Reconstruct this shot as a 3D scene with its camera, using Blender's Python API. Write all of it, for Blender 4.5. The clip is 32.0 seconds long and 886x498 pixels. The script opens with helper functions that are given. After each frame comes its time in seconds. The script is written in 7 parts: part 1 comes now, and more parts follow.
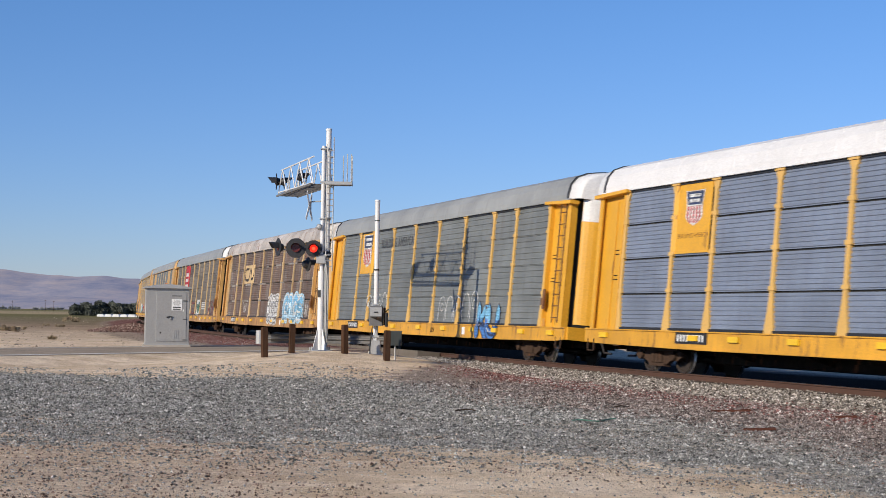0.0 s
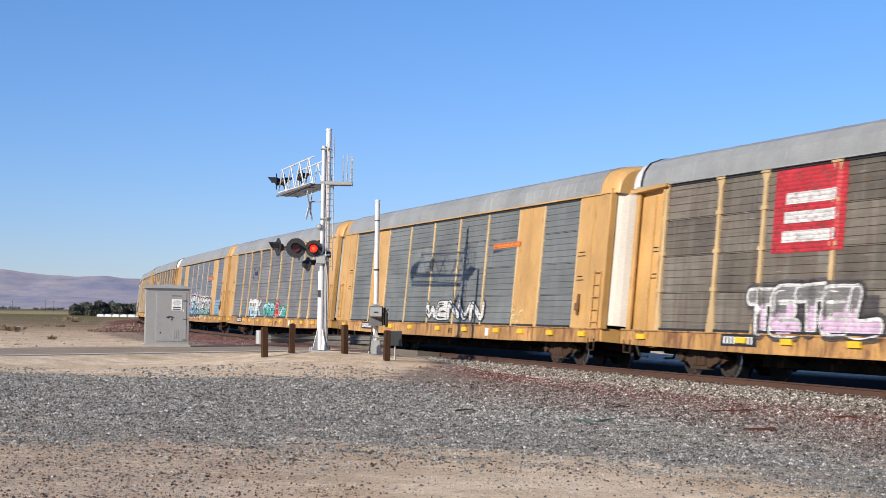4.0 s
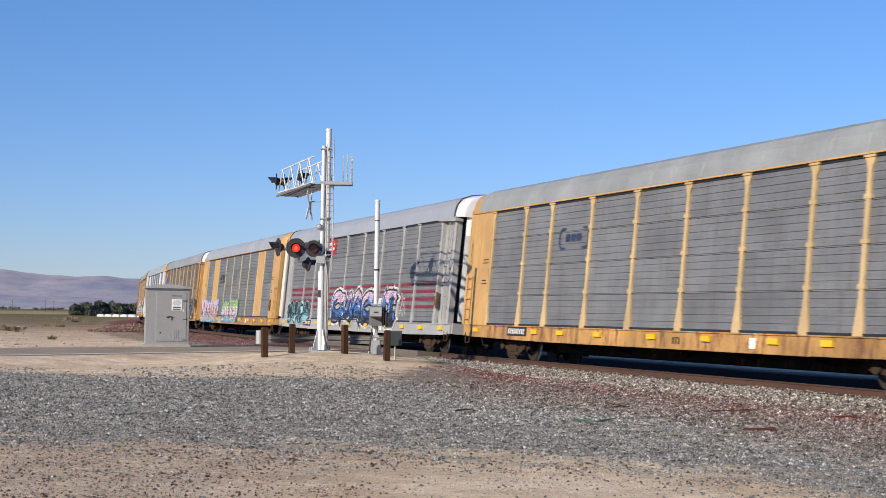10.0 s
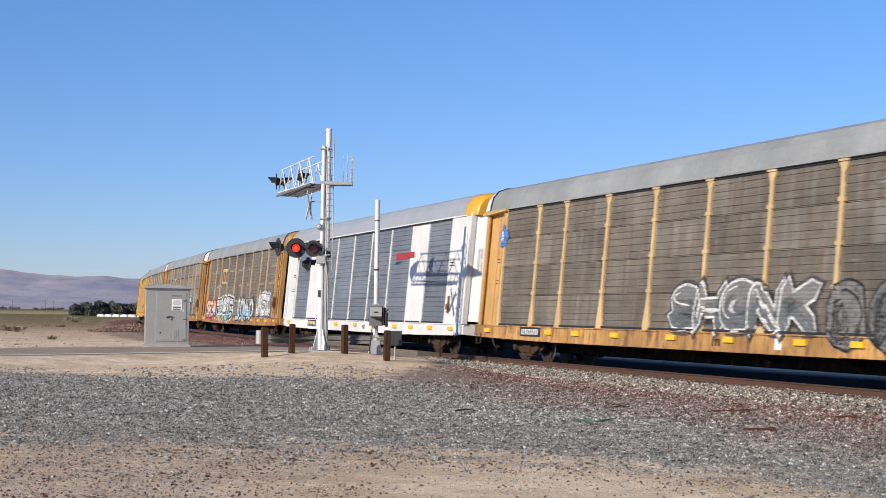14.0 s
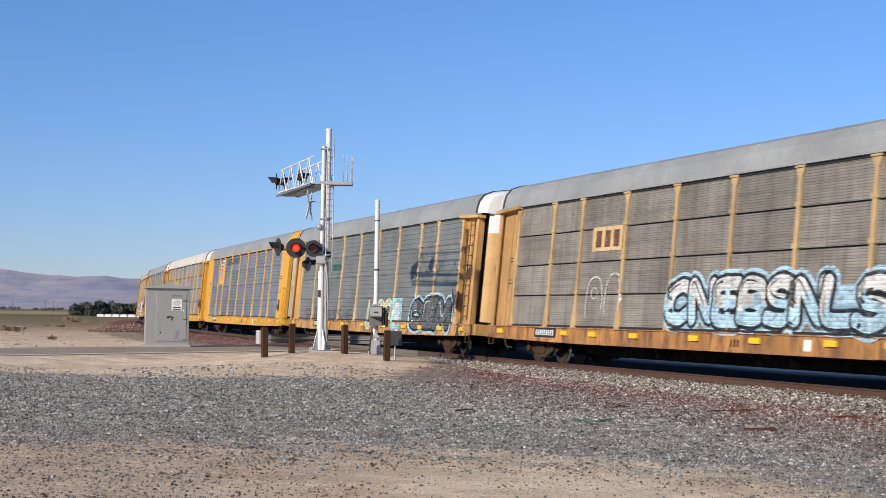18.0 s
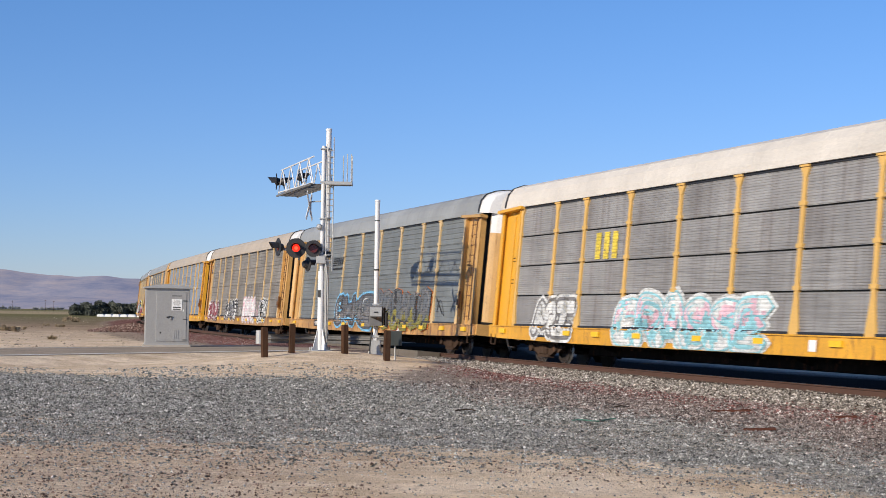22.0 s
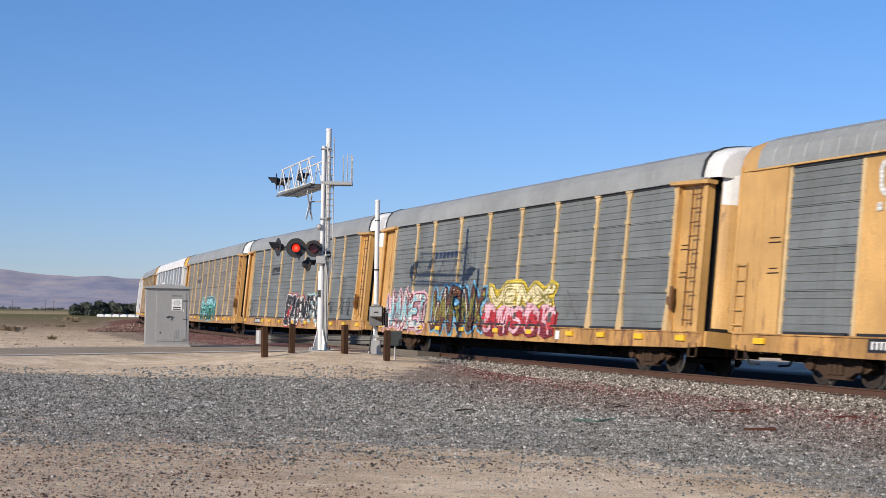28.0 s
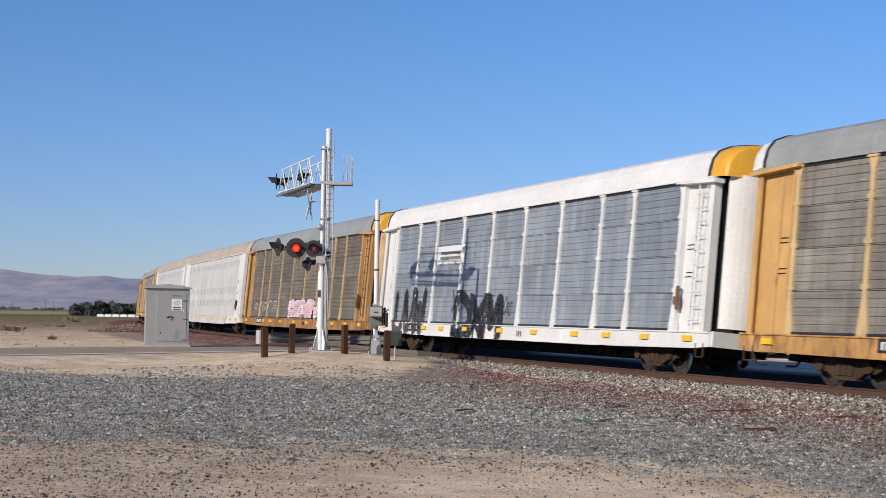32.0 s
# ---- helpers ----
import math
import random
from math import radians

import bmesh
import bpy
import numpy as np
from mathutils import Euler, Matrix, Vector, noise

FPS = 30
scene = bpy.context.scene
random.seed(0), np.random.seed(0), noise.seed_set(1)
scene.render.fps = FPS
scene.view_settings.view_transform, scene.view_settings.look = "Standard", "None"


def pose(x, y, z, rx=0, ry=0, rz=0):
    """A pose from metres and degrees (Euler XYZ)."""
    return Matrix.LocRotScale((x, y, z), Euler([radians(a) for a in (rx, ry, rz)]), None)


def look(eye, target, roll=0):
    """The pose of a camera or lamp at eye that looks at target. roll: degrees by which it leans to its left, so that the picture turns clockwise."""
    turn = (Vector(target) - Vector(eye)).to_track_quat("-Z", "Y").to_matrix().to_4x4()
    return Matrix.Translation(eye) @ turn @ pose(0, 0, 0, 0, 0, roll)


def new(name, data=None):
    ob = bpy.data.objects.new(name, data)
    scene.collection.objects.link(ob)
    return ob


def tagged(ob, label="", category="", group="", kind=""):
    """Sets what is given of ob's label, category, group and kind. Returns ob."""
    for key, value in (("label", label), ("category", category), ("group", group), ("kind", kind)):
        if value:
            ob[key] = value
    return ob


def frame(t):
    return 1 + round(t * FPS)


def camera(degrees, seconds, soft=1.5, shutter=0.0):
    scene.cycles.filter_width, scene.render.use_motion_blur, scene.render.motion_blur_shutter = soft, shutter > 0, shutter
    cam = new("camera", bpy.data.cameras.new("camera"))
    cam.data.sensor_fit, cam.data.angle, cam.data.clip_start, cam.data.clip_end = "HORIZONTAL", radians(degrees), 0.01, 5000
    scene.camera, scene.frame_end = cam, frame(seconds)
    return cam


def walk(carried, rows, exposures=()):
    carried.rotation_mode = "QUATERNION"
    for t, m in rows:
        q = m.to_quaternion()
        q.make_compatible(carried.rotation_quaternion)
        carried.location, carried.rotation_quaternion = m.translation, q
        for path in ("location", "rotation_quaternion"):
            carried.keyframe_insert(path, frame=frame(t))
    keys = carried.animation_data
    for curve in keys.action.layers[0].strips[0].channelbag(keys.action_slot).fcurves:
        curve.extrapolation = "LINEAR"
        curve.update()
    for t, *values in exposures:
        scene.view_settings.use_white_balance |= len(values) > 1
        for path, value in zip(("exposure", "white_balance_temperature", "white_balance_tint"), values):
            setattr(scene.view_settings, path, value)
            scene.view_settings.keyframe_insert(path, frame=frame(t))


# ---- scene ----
# A long train of covered car carriers runs through a desert level crossing.
# Metres, z = 0 is the top of the rails, the camera looks along +y.
EYE = Vector((0.0, 0.0, 1.4927))
cam = camera(33.303, 32.0, soft=0.6, shutter=0.15)
VIEW = look(EYE, EYE + Vector((0, math.cos(0.04364), math.sin(0.04364))), 0.8174)
walk(cam, [(0.0, VIEW), (32.0, VIEW)], [(0.0, -0.22), (1.0, -0.18), (3.0, -0.02), (6.0, 0.06), (7.0, 0.00), (8.0, -0.06), (9.0, -0.08), (10.0, -0.08), (11.0, -0.20), (12.0, -0.10), (14.0, -0.05), (17.0, -0.22), (19.0, 0.02), (22.0, -0.12), (23.0, -0.24), (24.0, -0.10), (25.0, -0.05), (28.0, -0.14), (30.0, 0.02), (32.0, -0.26)])

# ---- light: low clear sun from behind the camera's left ----
SUN_WAY = Vector((0.636, 0.658, -0.403)).normalized()
world = bpy.data.worlds.new("sky")
scene.world = world
world.use_nodes = True
_nt = world.node_tree
_sky = _nt.nodes.new("ShaderNodeTexSky")
_sky.sky_type, _sky.sun_disc = "NISHITA", False
_sky.sun_elevation = math.asin(-SUN_WAY.z)
_sky.sun_rotation = math.atan2(-SUN_WAY.x, -SUN_WAY.y)
_sky.air_density, _sky.dust_density, _sky.ozone_density, _sky.altitude = 1.0, 0.05, 2.6, 300
_bg = _nt.nodes["Background"]
_bg.inputs["Strength"].default_value = 0.1
_tint = _nt.nodes.new("ShaderNodeMix")
_tint.data_type, _tint.blend_type = "RGBA", "MULTIPLY"
_tint.inputs[0].default_value = 1.0
# clear high sky is bluer than the pale haze low over the plain
_tc, _up = _nt.nodes.new("ShaderNodeTexCoord"), _nt.nodes.new("ShaderNodeSeparateXYZ")
_nt.links.new(_tc.outputs["Generated"], _up.inputs[0])
_grad = _nt.nodes.new("ShaderNodeValToRGB")
_grad.color_ramp.elements[0].position, _grad.color_ramp.elements[0].color = 0.0, (0.70, 0.81, 1.28, 1)
_grad.color_ramp.elements[1].position, _grad.color_ramp.elements[1].color = 0.20, (0.67, 0.96, 1.41, 1)
_nt.links.new(_up.outputs["Z"], _grad.inputs["Fac"])
_nt.links.new(_grad.outputs["Color"], _tint.inputs[7])
_nt.links.new(_sky.outputs["Color"], _tint.inputs[6])
_nt.links.new(_tint.outputs[2], _bg.inputs["Color"])
sun = new("sun", bpy.data.lights.new("sun", "SUN"))
sun.data.energy, sun.data.angle, sun.data.color = 5.5, radians(0.53), (1.0, 0.90, 0.75)
sun.matrix_world = look((-60, -30, 50), Vector((-60, -30, 50)) + SUN_WAY)


# ---- materials ----
def node_mat(name, rough=0.7, metal=0.0):
    m = bpy.data.materials.new(name)
    m.use_nodes = True
    b = m.node_tree.nodes["Principled BSDF"]
    b.inputs["Roughness"].default_value, b.inputs["Metallic"].default_value = rough, metal
    if rough >= 0.85:
        b.inputs["Specular IOR Level"].default_value = 0.0
    return m, m.node_tree, b


def add(nt, kind, **inputs):
    n = nt.nodes.new(kind)
    for k, v in inputs.items():
        n.inputs[k.replace("_", " ")].default_value = v
    return n


def ramp(nt, fac, stops):
    r = nt.nodes.new("ShaderNodeValToRGB")
    e = r.color_ramp.elements
    while len(e) < len(stops):
        e.new(0.5)
    for k, (p, c) in zip(e, stops):
        k.position, k.color = p, (*c, 1) if len(c) == 3 else c
    nt.links.new(fac, r.inputs["Fac"])
    return r.outputs["Color"]


def mix(nt, fac, a, b, mode="MIX"):
    n = nt.nodes.new("ShaderNodeMix")
    n.data_type, n.blend_type = "RGBA", mode
    for sock, v in ((n.inputs[0], fac), (n.inputs[6], a), (n.inputs[7], b)):
        if isinstance(v, (int, float)):
            sock.default_value = v
        elif isinstance(v, (tuple, list)):
            sock.default_value = (*v, 1)
        else:
            nt.links.new(v, sock)
    return n.outputs[2]


def place(nt, scale=(1, 1, 1), spread=True, kind="Object"):
    """Texture place in the object's own metres, shifted by chance for each object."""
    tc = nt.nodes.new("ShaderNodeTexCoord")
    mp = nt.nodes.new("ShaderNodeMapping")
    mp.inputs["Scale"].default_value = scale
    nt.links.new(tc.outputs[kind], mp.inputs["Vector"])
    if spread:
        oi = nt.nodes.new("ShaderNodeObjectInfo")
        mu = nt.nodes.new("ShaderNodeMath")
        mu.operation = "MULTIPLY"
        mu.inputs[1].default_value = 37.0
        nt.links.new(oi.outputs["Random"], mu.inputs[0])
        nt.links.new(mu.outputs[0], mp.inputs["Location"])
    return mp.outputs[0]


def noise_of(nt, vec, scale, detail=5, rough=0.6):
    n = add(nt, "ShaderNodeTexNoise", Scale=scale, Detail=detail, Roughness=rough)
    nt.links.new(vec, n.inputs["Vector"])
    return n.outputs["Fac"]


def bump(nt, b, height, strength=0.3, dist=0.01):
    n = add(nt, "ShaderNodeBump", Strength=strength, Distance=dist)
    nt.links.new(height, n.inputs["Height"])
    nt.links.new(n.outputs[0], b.inputs["Normal"])


MATS = {}


def paint(name, col, rough=0.55, metal=0.0, wear=0.25, rust=0.0, streak=True, grain=3.0, vary=0.0, wash=0.0, drip=0.0):
    """Weathered paint: broad patches, vertical streaks, fine speckle and rust spots."""
    if name in MATS:
        return MATS[name]
    m, nt, b = node_mat(name, rough, metal)
    v = place(nt)
    broad = noise_of(nt, v, 0.55, 4)
    vs = place(nt, (7.0, 7.0, 0.45) if streak else (3, 3, 3))
    strk = noise_of(nt, vs, 1.0, 5, 0.65)
    fine = noise_of(nt, v, grain * 9, 3)
    dark = tuple(c * (1 - 0.55 * wear) for c in col)
    light = tuple(min(1, c * (1 + 0.28 * wear)) for c in col)
    c1 = ramp(nt, broad, [(0.3, dark), (0.72, light)])
    grime = tuple(c * 0.55 + d * 0.45 for c, d in zip(col, (0.12, 0.09, 0.07)))
    sf = ramp(nt, strk, [(0.48, (0, 0, 0)), (0.78, (wear, wear, wear))])
    c2 = mix(nt, sf, c1, grime)
    ff = ramp(nt, fine, [(0.35, (0.86, 0.86, 0.86)), (0.65, (1.06, 1.06, 1.06))])
    c3 = mix(nt, 1.0, c2, ff, "MULTIPLY")
    if wash > 0:
        wn = noise_of(nt, place(nt, (2.2, 2.2, 0.22)), 1.0, 6, 0.7)
        c3 = mix(nt, ramp(nt, wn, [(0.5, (0, 0, 0)), (0.72, (wash,) * 3)]), c3, (0.62, 0.62, 0.60))
    if drip > 0:
        # long rusty runs down the sheets, dark seams of soot along the ribs and pale scuffs
        dn = noise_of(nt, place(nt, (4.2, 4.2, 0.13)), 1.0, 6, 0.7)
        c3 = mix(nt, ramp(nt, dn, [(0.50, (0, 0, 0)), (0.68, (drip,) * 3)]), c3, (0.085, 0.045, 0.032))
        sn = noise_of(nt, place(nt, (0.35, 0.35, 9.0)), 1.0, 5, 0.7)
        c3 = mix(nt, ramp(nt, sn, [(0.50, (0, 0, 0)), (0.64, (0.6 * drip,) * 3)]), c3, (0.055, 0.05, 0.045))
        pn = noise_of(nt, place(nt, (1.3, 1.3, 16.0)), 1.0, 6, 0.75)
        c3 = mix(nt, ramp(nt, pn, [(0.60, (0, 0, 0)), (0.68, (0.7 * drip,) * 3)]), c3, (0.50, 0.475, 0.44))
    if vary > 0:
        oi = nt.nodes.new("ShaderNodeObjectInfo")
        c3 = mix(nt, 1.0, c3, ramp(nt, oi.outputs["Random"], [(0.0, (1 - vary,) * 3), (1.0, (1 + vary * 0.7,) * 3)]), "MULTIPLY")
    if rust > 0:
        rn = noise_of(nt, place(nt, (2.4, 2.4, 0.55)), 1.7, 8, 0.72)
        rf = ramp(nt, rn, [(0.62 - 0.2 * rust, (0, 0, 0)), (0.72 - 0.18 * rust, (0.9, 0.9, 0.9))])
        rc = ramp(nt, fine, [(0.3, (0.09, 0.035, 0.018)), (0.7, (0.22, 0.10, 0.05))])
        c3 = mix(nt, rf, c3, rc)
    nt.links.new(c3, b.inputs["Base Color"])
    rr = ramp(nt, fine, [(0.3, (rough - 0.1,) * 3), (0.7, (min(1, rough + 0.15),) * 3)])
    nt.links.new(rr, b.inputs["Roughness"])
    bump(nt, b, fine, 0.12, 0.004)
    MATS[name] = m
    return m


def spray(name, col):
    """Sprayed paint on a ribbed wall: uneven, thin in places, and missing from the grooves between the ribs."""
    if name in MATS:
        return MATS[name]
    m, nt, b = node_mat(name, 0.6)
    v = place(nt)
    n1 = noise_of(nt, v, 1.3, 4)
    n2 = noise_of(nt, v, 24, 3)
    c = ramp(nt, n1, [(0.3, tuple(x * 0.72 for x in col)), (0.7, tuple(min(1, x * 1.12) for x in col))])
    c = mix(nt, 1.0, c, ramp(nt, n2, [(0.3, (0.82,) * 3), (0.7, (1.05,) * 3)]), "MULTIPLY")
    nt.links.new(c, b.inputs["Base Color"])
    w = nt.nodes.new("ShaderNodeTexWave")
    w.bands_direction = "Z"
    w.inputs["Scale"].default_value = 2 * math.pi / 20 / 0.098
    w.inputs["Distortion"].default_value = 0.0
    nt.links.new(place(nt, spread=False), w.inputs["Vector"])
    bump(nt, b, w.outputs["Fac"], 0.6, 0.012)
    groove = ramp(nt, w.outputs["Fac"], [(0.04, (0.68,) * 3), (0.16, (1.0,) * 3)])
    thin = ramp(nt, noise_of(nt, place(nt, (1.6, 1.6, 3.0)), 2.6, 6, 0.72), [(0.36, (0.42,) * 3), (0.50, (1.0,) * 3)])
    nt.links.new(mix(nt, 1.0, groove, thin, "MULTIPLY"), b.inputs["Alpha"])
    MATS[name] = m
    return m


def lamp_mat(name, col, strength):
    m, nt, b = node_mat(name, 0.3)
    b.inputs["Base Color"].default_value = (*col, 1)
    b.inputs["Emission Color"].default_value = (*col, 1)
    b.inputs["Emission Strength"].default_value = strength
    return m


YELLOW = paint("frame_yellow", (0.60, 0.350, 0.120), 0.45, wear=0.5, rust=0.14)
BRIGHT = paint("frame_bright_yellow", (0.70, 0.36, 0.03), 0.42, wear=0.2, rust=0.06)
DULL = paint("frame_dull_yellow", (0.50, 0.285, 0.105), 0.42, wear=0.7, rust=0.34)
POST_OF = {"frame_yellow": paint("post_pale_yellow", (0.60, 0.425, 0.215), wear=0.45, rust=0.12), "frame_bright_yellow": paint("post_yellow", (0.66, 0.40, 0.115), wear=0.2),
           "frame_dull_yellow": paint("post_dull_tan", (0.52, 0.36, 0.18), wear=0.55, rust=0.2)}
SILL_OF = {"frame_yellow": paint("sill_yellow", (0.56, 0.305, 0.095), 0.5, wear=0.9, rust=0.68), "frame_bright_yellow": paint("sill_bright_yellow", (0.68, 0.34, 0.03), 0.45, wear=0.5, rust=0.38),
           "frame_dull_yellow": paint("sill_dull_yellow", (0.50, 0.24, 0.065), 0.5, wear=0.9, rust=0.78)}
WHITE_F = paint("frame_white", (0.71, 0.705, 0.69), 0.5, wear=0.25)
SILVER_F = paint("frame_silver", (0.40, 0.395, 0.385), 0.5, wear=0.4)
P_GREY = paint("panel_grey", (0.199, 0.217, 0.217), 0.55, 0.15, wear=0.5, vary=0.09, drip=0.22)
P_BLUE = paint("panel_blue_grey", (0.204, 0.230, 0.267), 0.5, 0.2, wear=0.45, vary=0.09, drip=0.2)
P_STEEL = paint("panel_steel_blue", (0.225, 0.265, 0.345), 0.5, 0.2, wear=0.4, vary=0.06, drip=0.12)
P_LIGHT = paint("panel_light_grey", (0.221, 0.226, 0.230), 0.5, 0.2, wear=0.5, vary=0.08, drip=0.25)
P_BROWN = paint("panel_brown_grey", (0.179, 0.155, 0.121), 0.6, 0.05, wear=0.8, rust=0.12, vary=0.16, wash=0.16, drip=0.5)
P_WARM = paint("panel_warm_grey", (0.262, 0.241, 0.207), 0.6, 0.05, wear=0.7, rust=0.08, vary=0.10, wash=0.15, drip=0.5)
P_RUST = paint("panel_rust_brown", (0.175, 0.130, 0.105), 0.65, 0.0, wear=0.85, rust=0.55, vary=0.15, wash=0.35, drip=0.85)
P_PALE = paint("panel_pale", (0.330, 0.320, 0.308), 0.5, 0.1, wear=0.55, vary=0.07, drip=0.4)
P_SKY = paint("panel_sky_grey", (0.285, 0.322, 0.368), 0.45, 0.2, wear=0.5, vary=0.07, wash=0.45, drip=0.2)
P_WHITE = paint("panel_white", (0.572, 0.557, 0.542), 0.5, wear=0.3)
DOOR_G = paint("door_grey", (0.34, 0.33, 0.31), 0.6, wear=0.6, rust=0.25)
R_GREY = paint("roof_grey", (0.35, 0.358, 0.345), 0.5, 0.2, wear=0.4)
R_LIGHT = paint("roof_light_grey", (0.45, 0.46, 0.47), 0.4, 0.3, wear=0.2)
R_WHITE = paint("roof_white", (0.72, 0.71, 0.70), 0.5, wear=0.2)
R_CREAM = paint("roof_cream", (0.62, 0.57, 0.50), 0.55, wear=0.25)
R_TAN = paint("roof_tan", (0.45, 0.38, 0.30), 0.6, wear=0.3)
R_RUSTY = paint("roof_rusty_white", (0.50, 0.46, 0.42), 0.6, wear=0.8, rust=0.5)
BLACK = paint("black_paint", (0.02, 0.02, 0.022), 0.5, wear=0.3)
# shade put into a colour, for the sheets behind walls and end doors
DARK = paint("shade_dark", (0.03, 0.028, 0.026), 0.8, wear=0.3)
UNDER = paint("underframe_dirt", (0.028, 0.022, 0.018), 0.85, wear=0.5, rust=0.3)
TRUCK = paint("truck_rust", (0.065, 0.042, 0.031), 0.85, wear=0.5, rust=0.15)
STEEL = paint("wheel_steel", (0.045, 0.034, 0.028), 0.6, 0.3, wear=0.5)
TREAD = paint("worn_steel", (0.58, 0.56, 0.54), 0.28, 0.95, wear=0.2)
RAIL_RUST = paint("rail_rust", (0.095, 0.046, 0.030), 0.75, 0.1, wear=0.4, streak=False)
GALV = paint("galvanised", (0.43, 0.43, 0.42), 0.45, 0.35, wear=0.2)
ALU = paint("aluminium_case", (0.39, 0.38, 0.36), 0.38, 0.3, wear=0.18)
MAST_W = paint("mast_white", (0.72, 0.72, 0.71), 0.45, wear=0.15)
TIMBER = paint("old_timber", (0.085, 0.047, 0.03), 0.9, wear=0.9)
TIE_W = paint("tie_wood", (0.07, 0.055, 0.045), 0.9, wear=0.5, streak=False)
BEAM = paint("old_galvanised_beam", (0.16, 0.155, 0.15), 0.6, 0.2, wear=0.4)
PANEL_A = paint("crossing_asphalt", (0.17, 0.145, 0.12), 0.9, wear=0.4, streak=False)
RUNG = paint("rusty_rung", (0.16, 0.075, 0.03), 0.7, wear=0.4, rust=0.3)
POST_THIN = paint("post_thin_cream", (0.64, 0.46, 0.24), 0.6, wear=0.35)
CONCRETE = paint("concrete", (0.42, 0.38, 0.33), 0.9, wear=0.3, streak=False)
REFLECT = paint("reflective_yellow", (0.82, 0.50, 0.02), 0.4, wear=0.2)
WHITE = paint("white_paint", (0.80, 0.80, 0.78), 0.5, wear=0.12)
SIGN_TXT = paint("print_dark", (0.05, 0.05, 0.05), 0.6, wear=0.1)
S = {k: spray("spray_" + k, c) for k, c in dict(
    white=(0.72, 0.72, 0.70), black=(0.018, 0.018, 0.02), grey=(0.20, 0.19, 0.185), teal=(0.10, 0.42, 0.38),
    aqua=(0.30, 0.60, 0.66), blue=(0.07, 0.20, 0.52), sky=(0.20, 0.50, 0.75), red=(0.50, 0.03, 0.04),
    maroon=(0.23, 0.025, 0.04), pink=(0.80, 0.50, 0.57), lilac=(0.66, 0.47, 0.62), cream=(0.82, 0.70, 0.42),
    yellow=(0.74, 0.55, 0.06), orange=(0.72, 0.20, 0.04), green=(0.42, 0.62, 0.24), olive=(0.26, 0.23, 0.05),
    dgreen=(0.04, 0.16, 0.10), paleblue=(0.45, 0.66, 0.78), smoke=(0.085, 0.075, 0.075), navy=(0.03, 0.05, 0.12), brown=(0.16, 0.06, 0.03), chalk=(0.36, 0.335, 0.30), slate=(0.13, 0.14, 0.15), steelblue=(0.13, 0.30, 0.42)).items()}


# ---- the track's line ----
PITCH = 28.6
_d = np.linspace(-48.0, 44.0, 18401) * PITCH
_dc = np.clip(_d, -1.2 * PITCH, 6.0 * PITCH)


def _bend(s):
    return 1.928517 - 7.963670e-4 * s - 5.100527e-6 * s ** 2 / 2 + 3.210825e-8 * s ** 3 / 3


_k_end = -7.96367e-4 - 5.100527e-6 * 6 * PITCH + 3.210825e-8 * (6 * PITCH) ** 2
_th = _bend(_dc) + np.where(_d > 6 * PITCH, (_d - 6 * PITCH) * _k_end, 0.0)
_step = _d[1] - _d[0]
_tx = np.concatenate([[0], np.cumsum((np.cos(_th[1:]) + np.cos(_th[:-1])) / 2 * _step)])
_ty = np.concatenate([[0], np.cumsum((np.sin(_th[1:]) + np.sin(_th[:-1])) / 2 * _step)])
_tx += 5.42355 - np.interp(0, _d, _tx)
_ty += 44.28353 - np.interp(0, _d, _ty)


def on_track(s, lat=0.0):
    """The point at s metres up the line, lat metres towards the camera's side, and the line's heading there."""
    x, y, th = np.interp(s, _d, _tx), np.interp(s, _d, _ty), np.interp(s, _d, _th)
    return x - lat * np.sin(th), y + lat * np.cos(th), th


_keep = (_d > -120) & (_d < 420)
_nx, _ny, _nt2 = _tx[_keep][::10], _ty[_keep][::10], _th[_keep][::10]


def track_lat(x, y):
    """Signed distance from the line for arrays of places (positive on the camera's side)."""
    best = np.full(x.shape, 1e9)
    out = np.full(x.shape, 1e9)
    for i in range(0, len(_nx), 6):
        dx, dy = x - _nx[i], y - _ny[i]
        d = dx * dx + dy * dy
        near = d < best
        best = np.where(near, d, best)
        out = np.where(near, -dx * np.sin(_nt2[i]) + dy * np.cos(_nt2[i]), out)
    return np.where(best < 60 ** 2, out, np.sign(out) * np.sqrt(best))


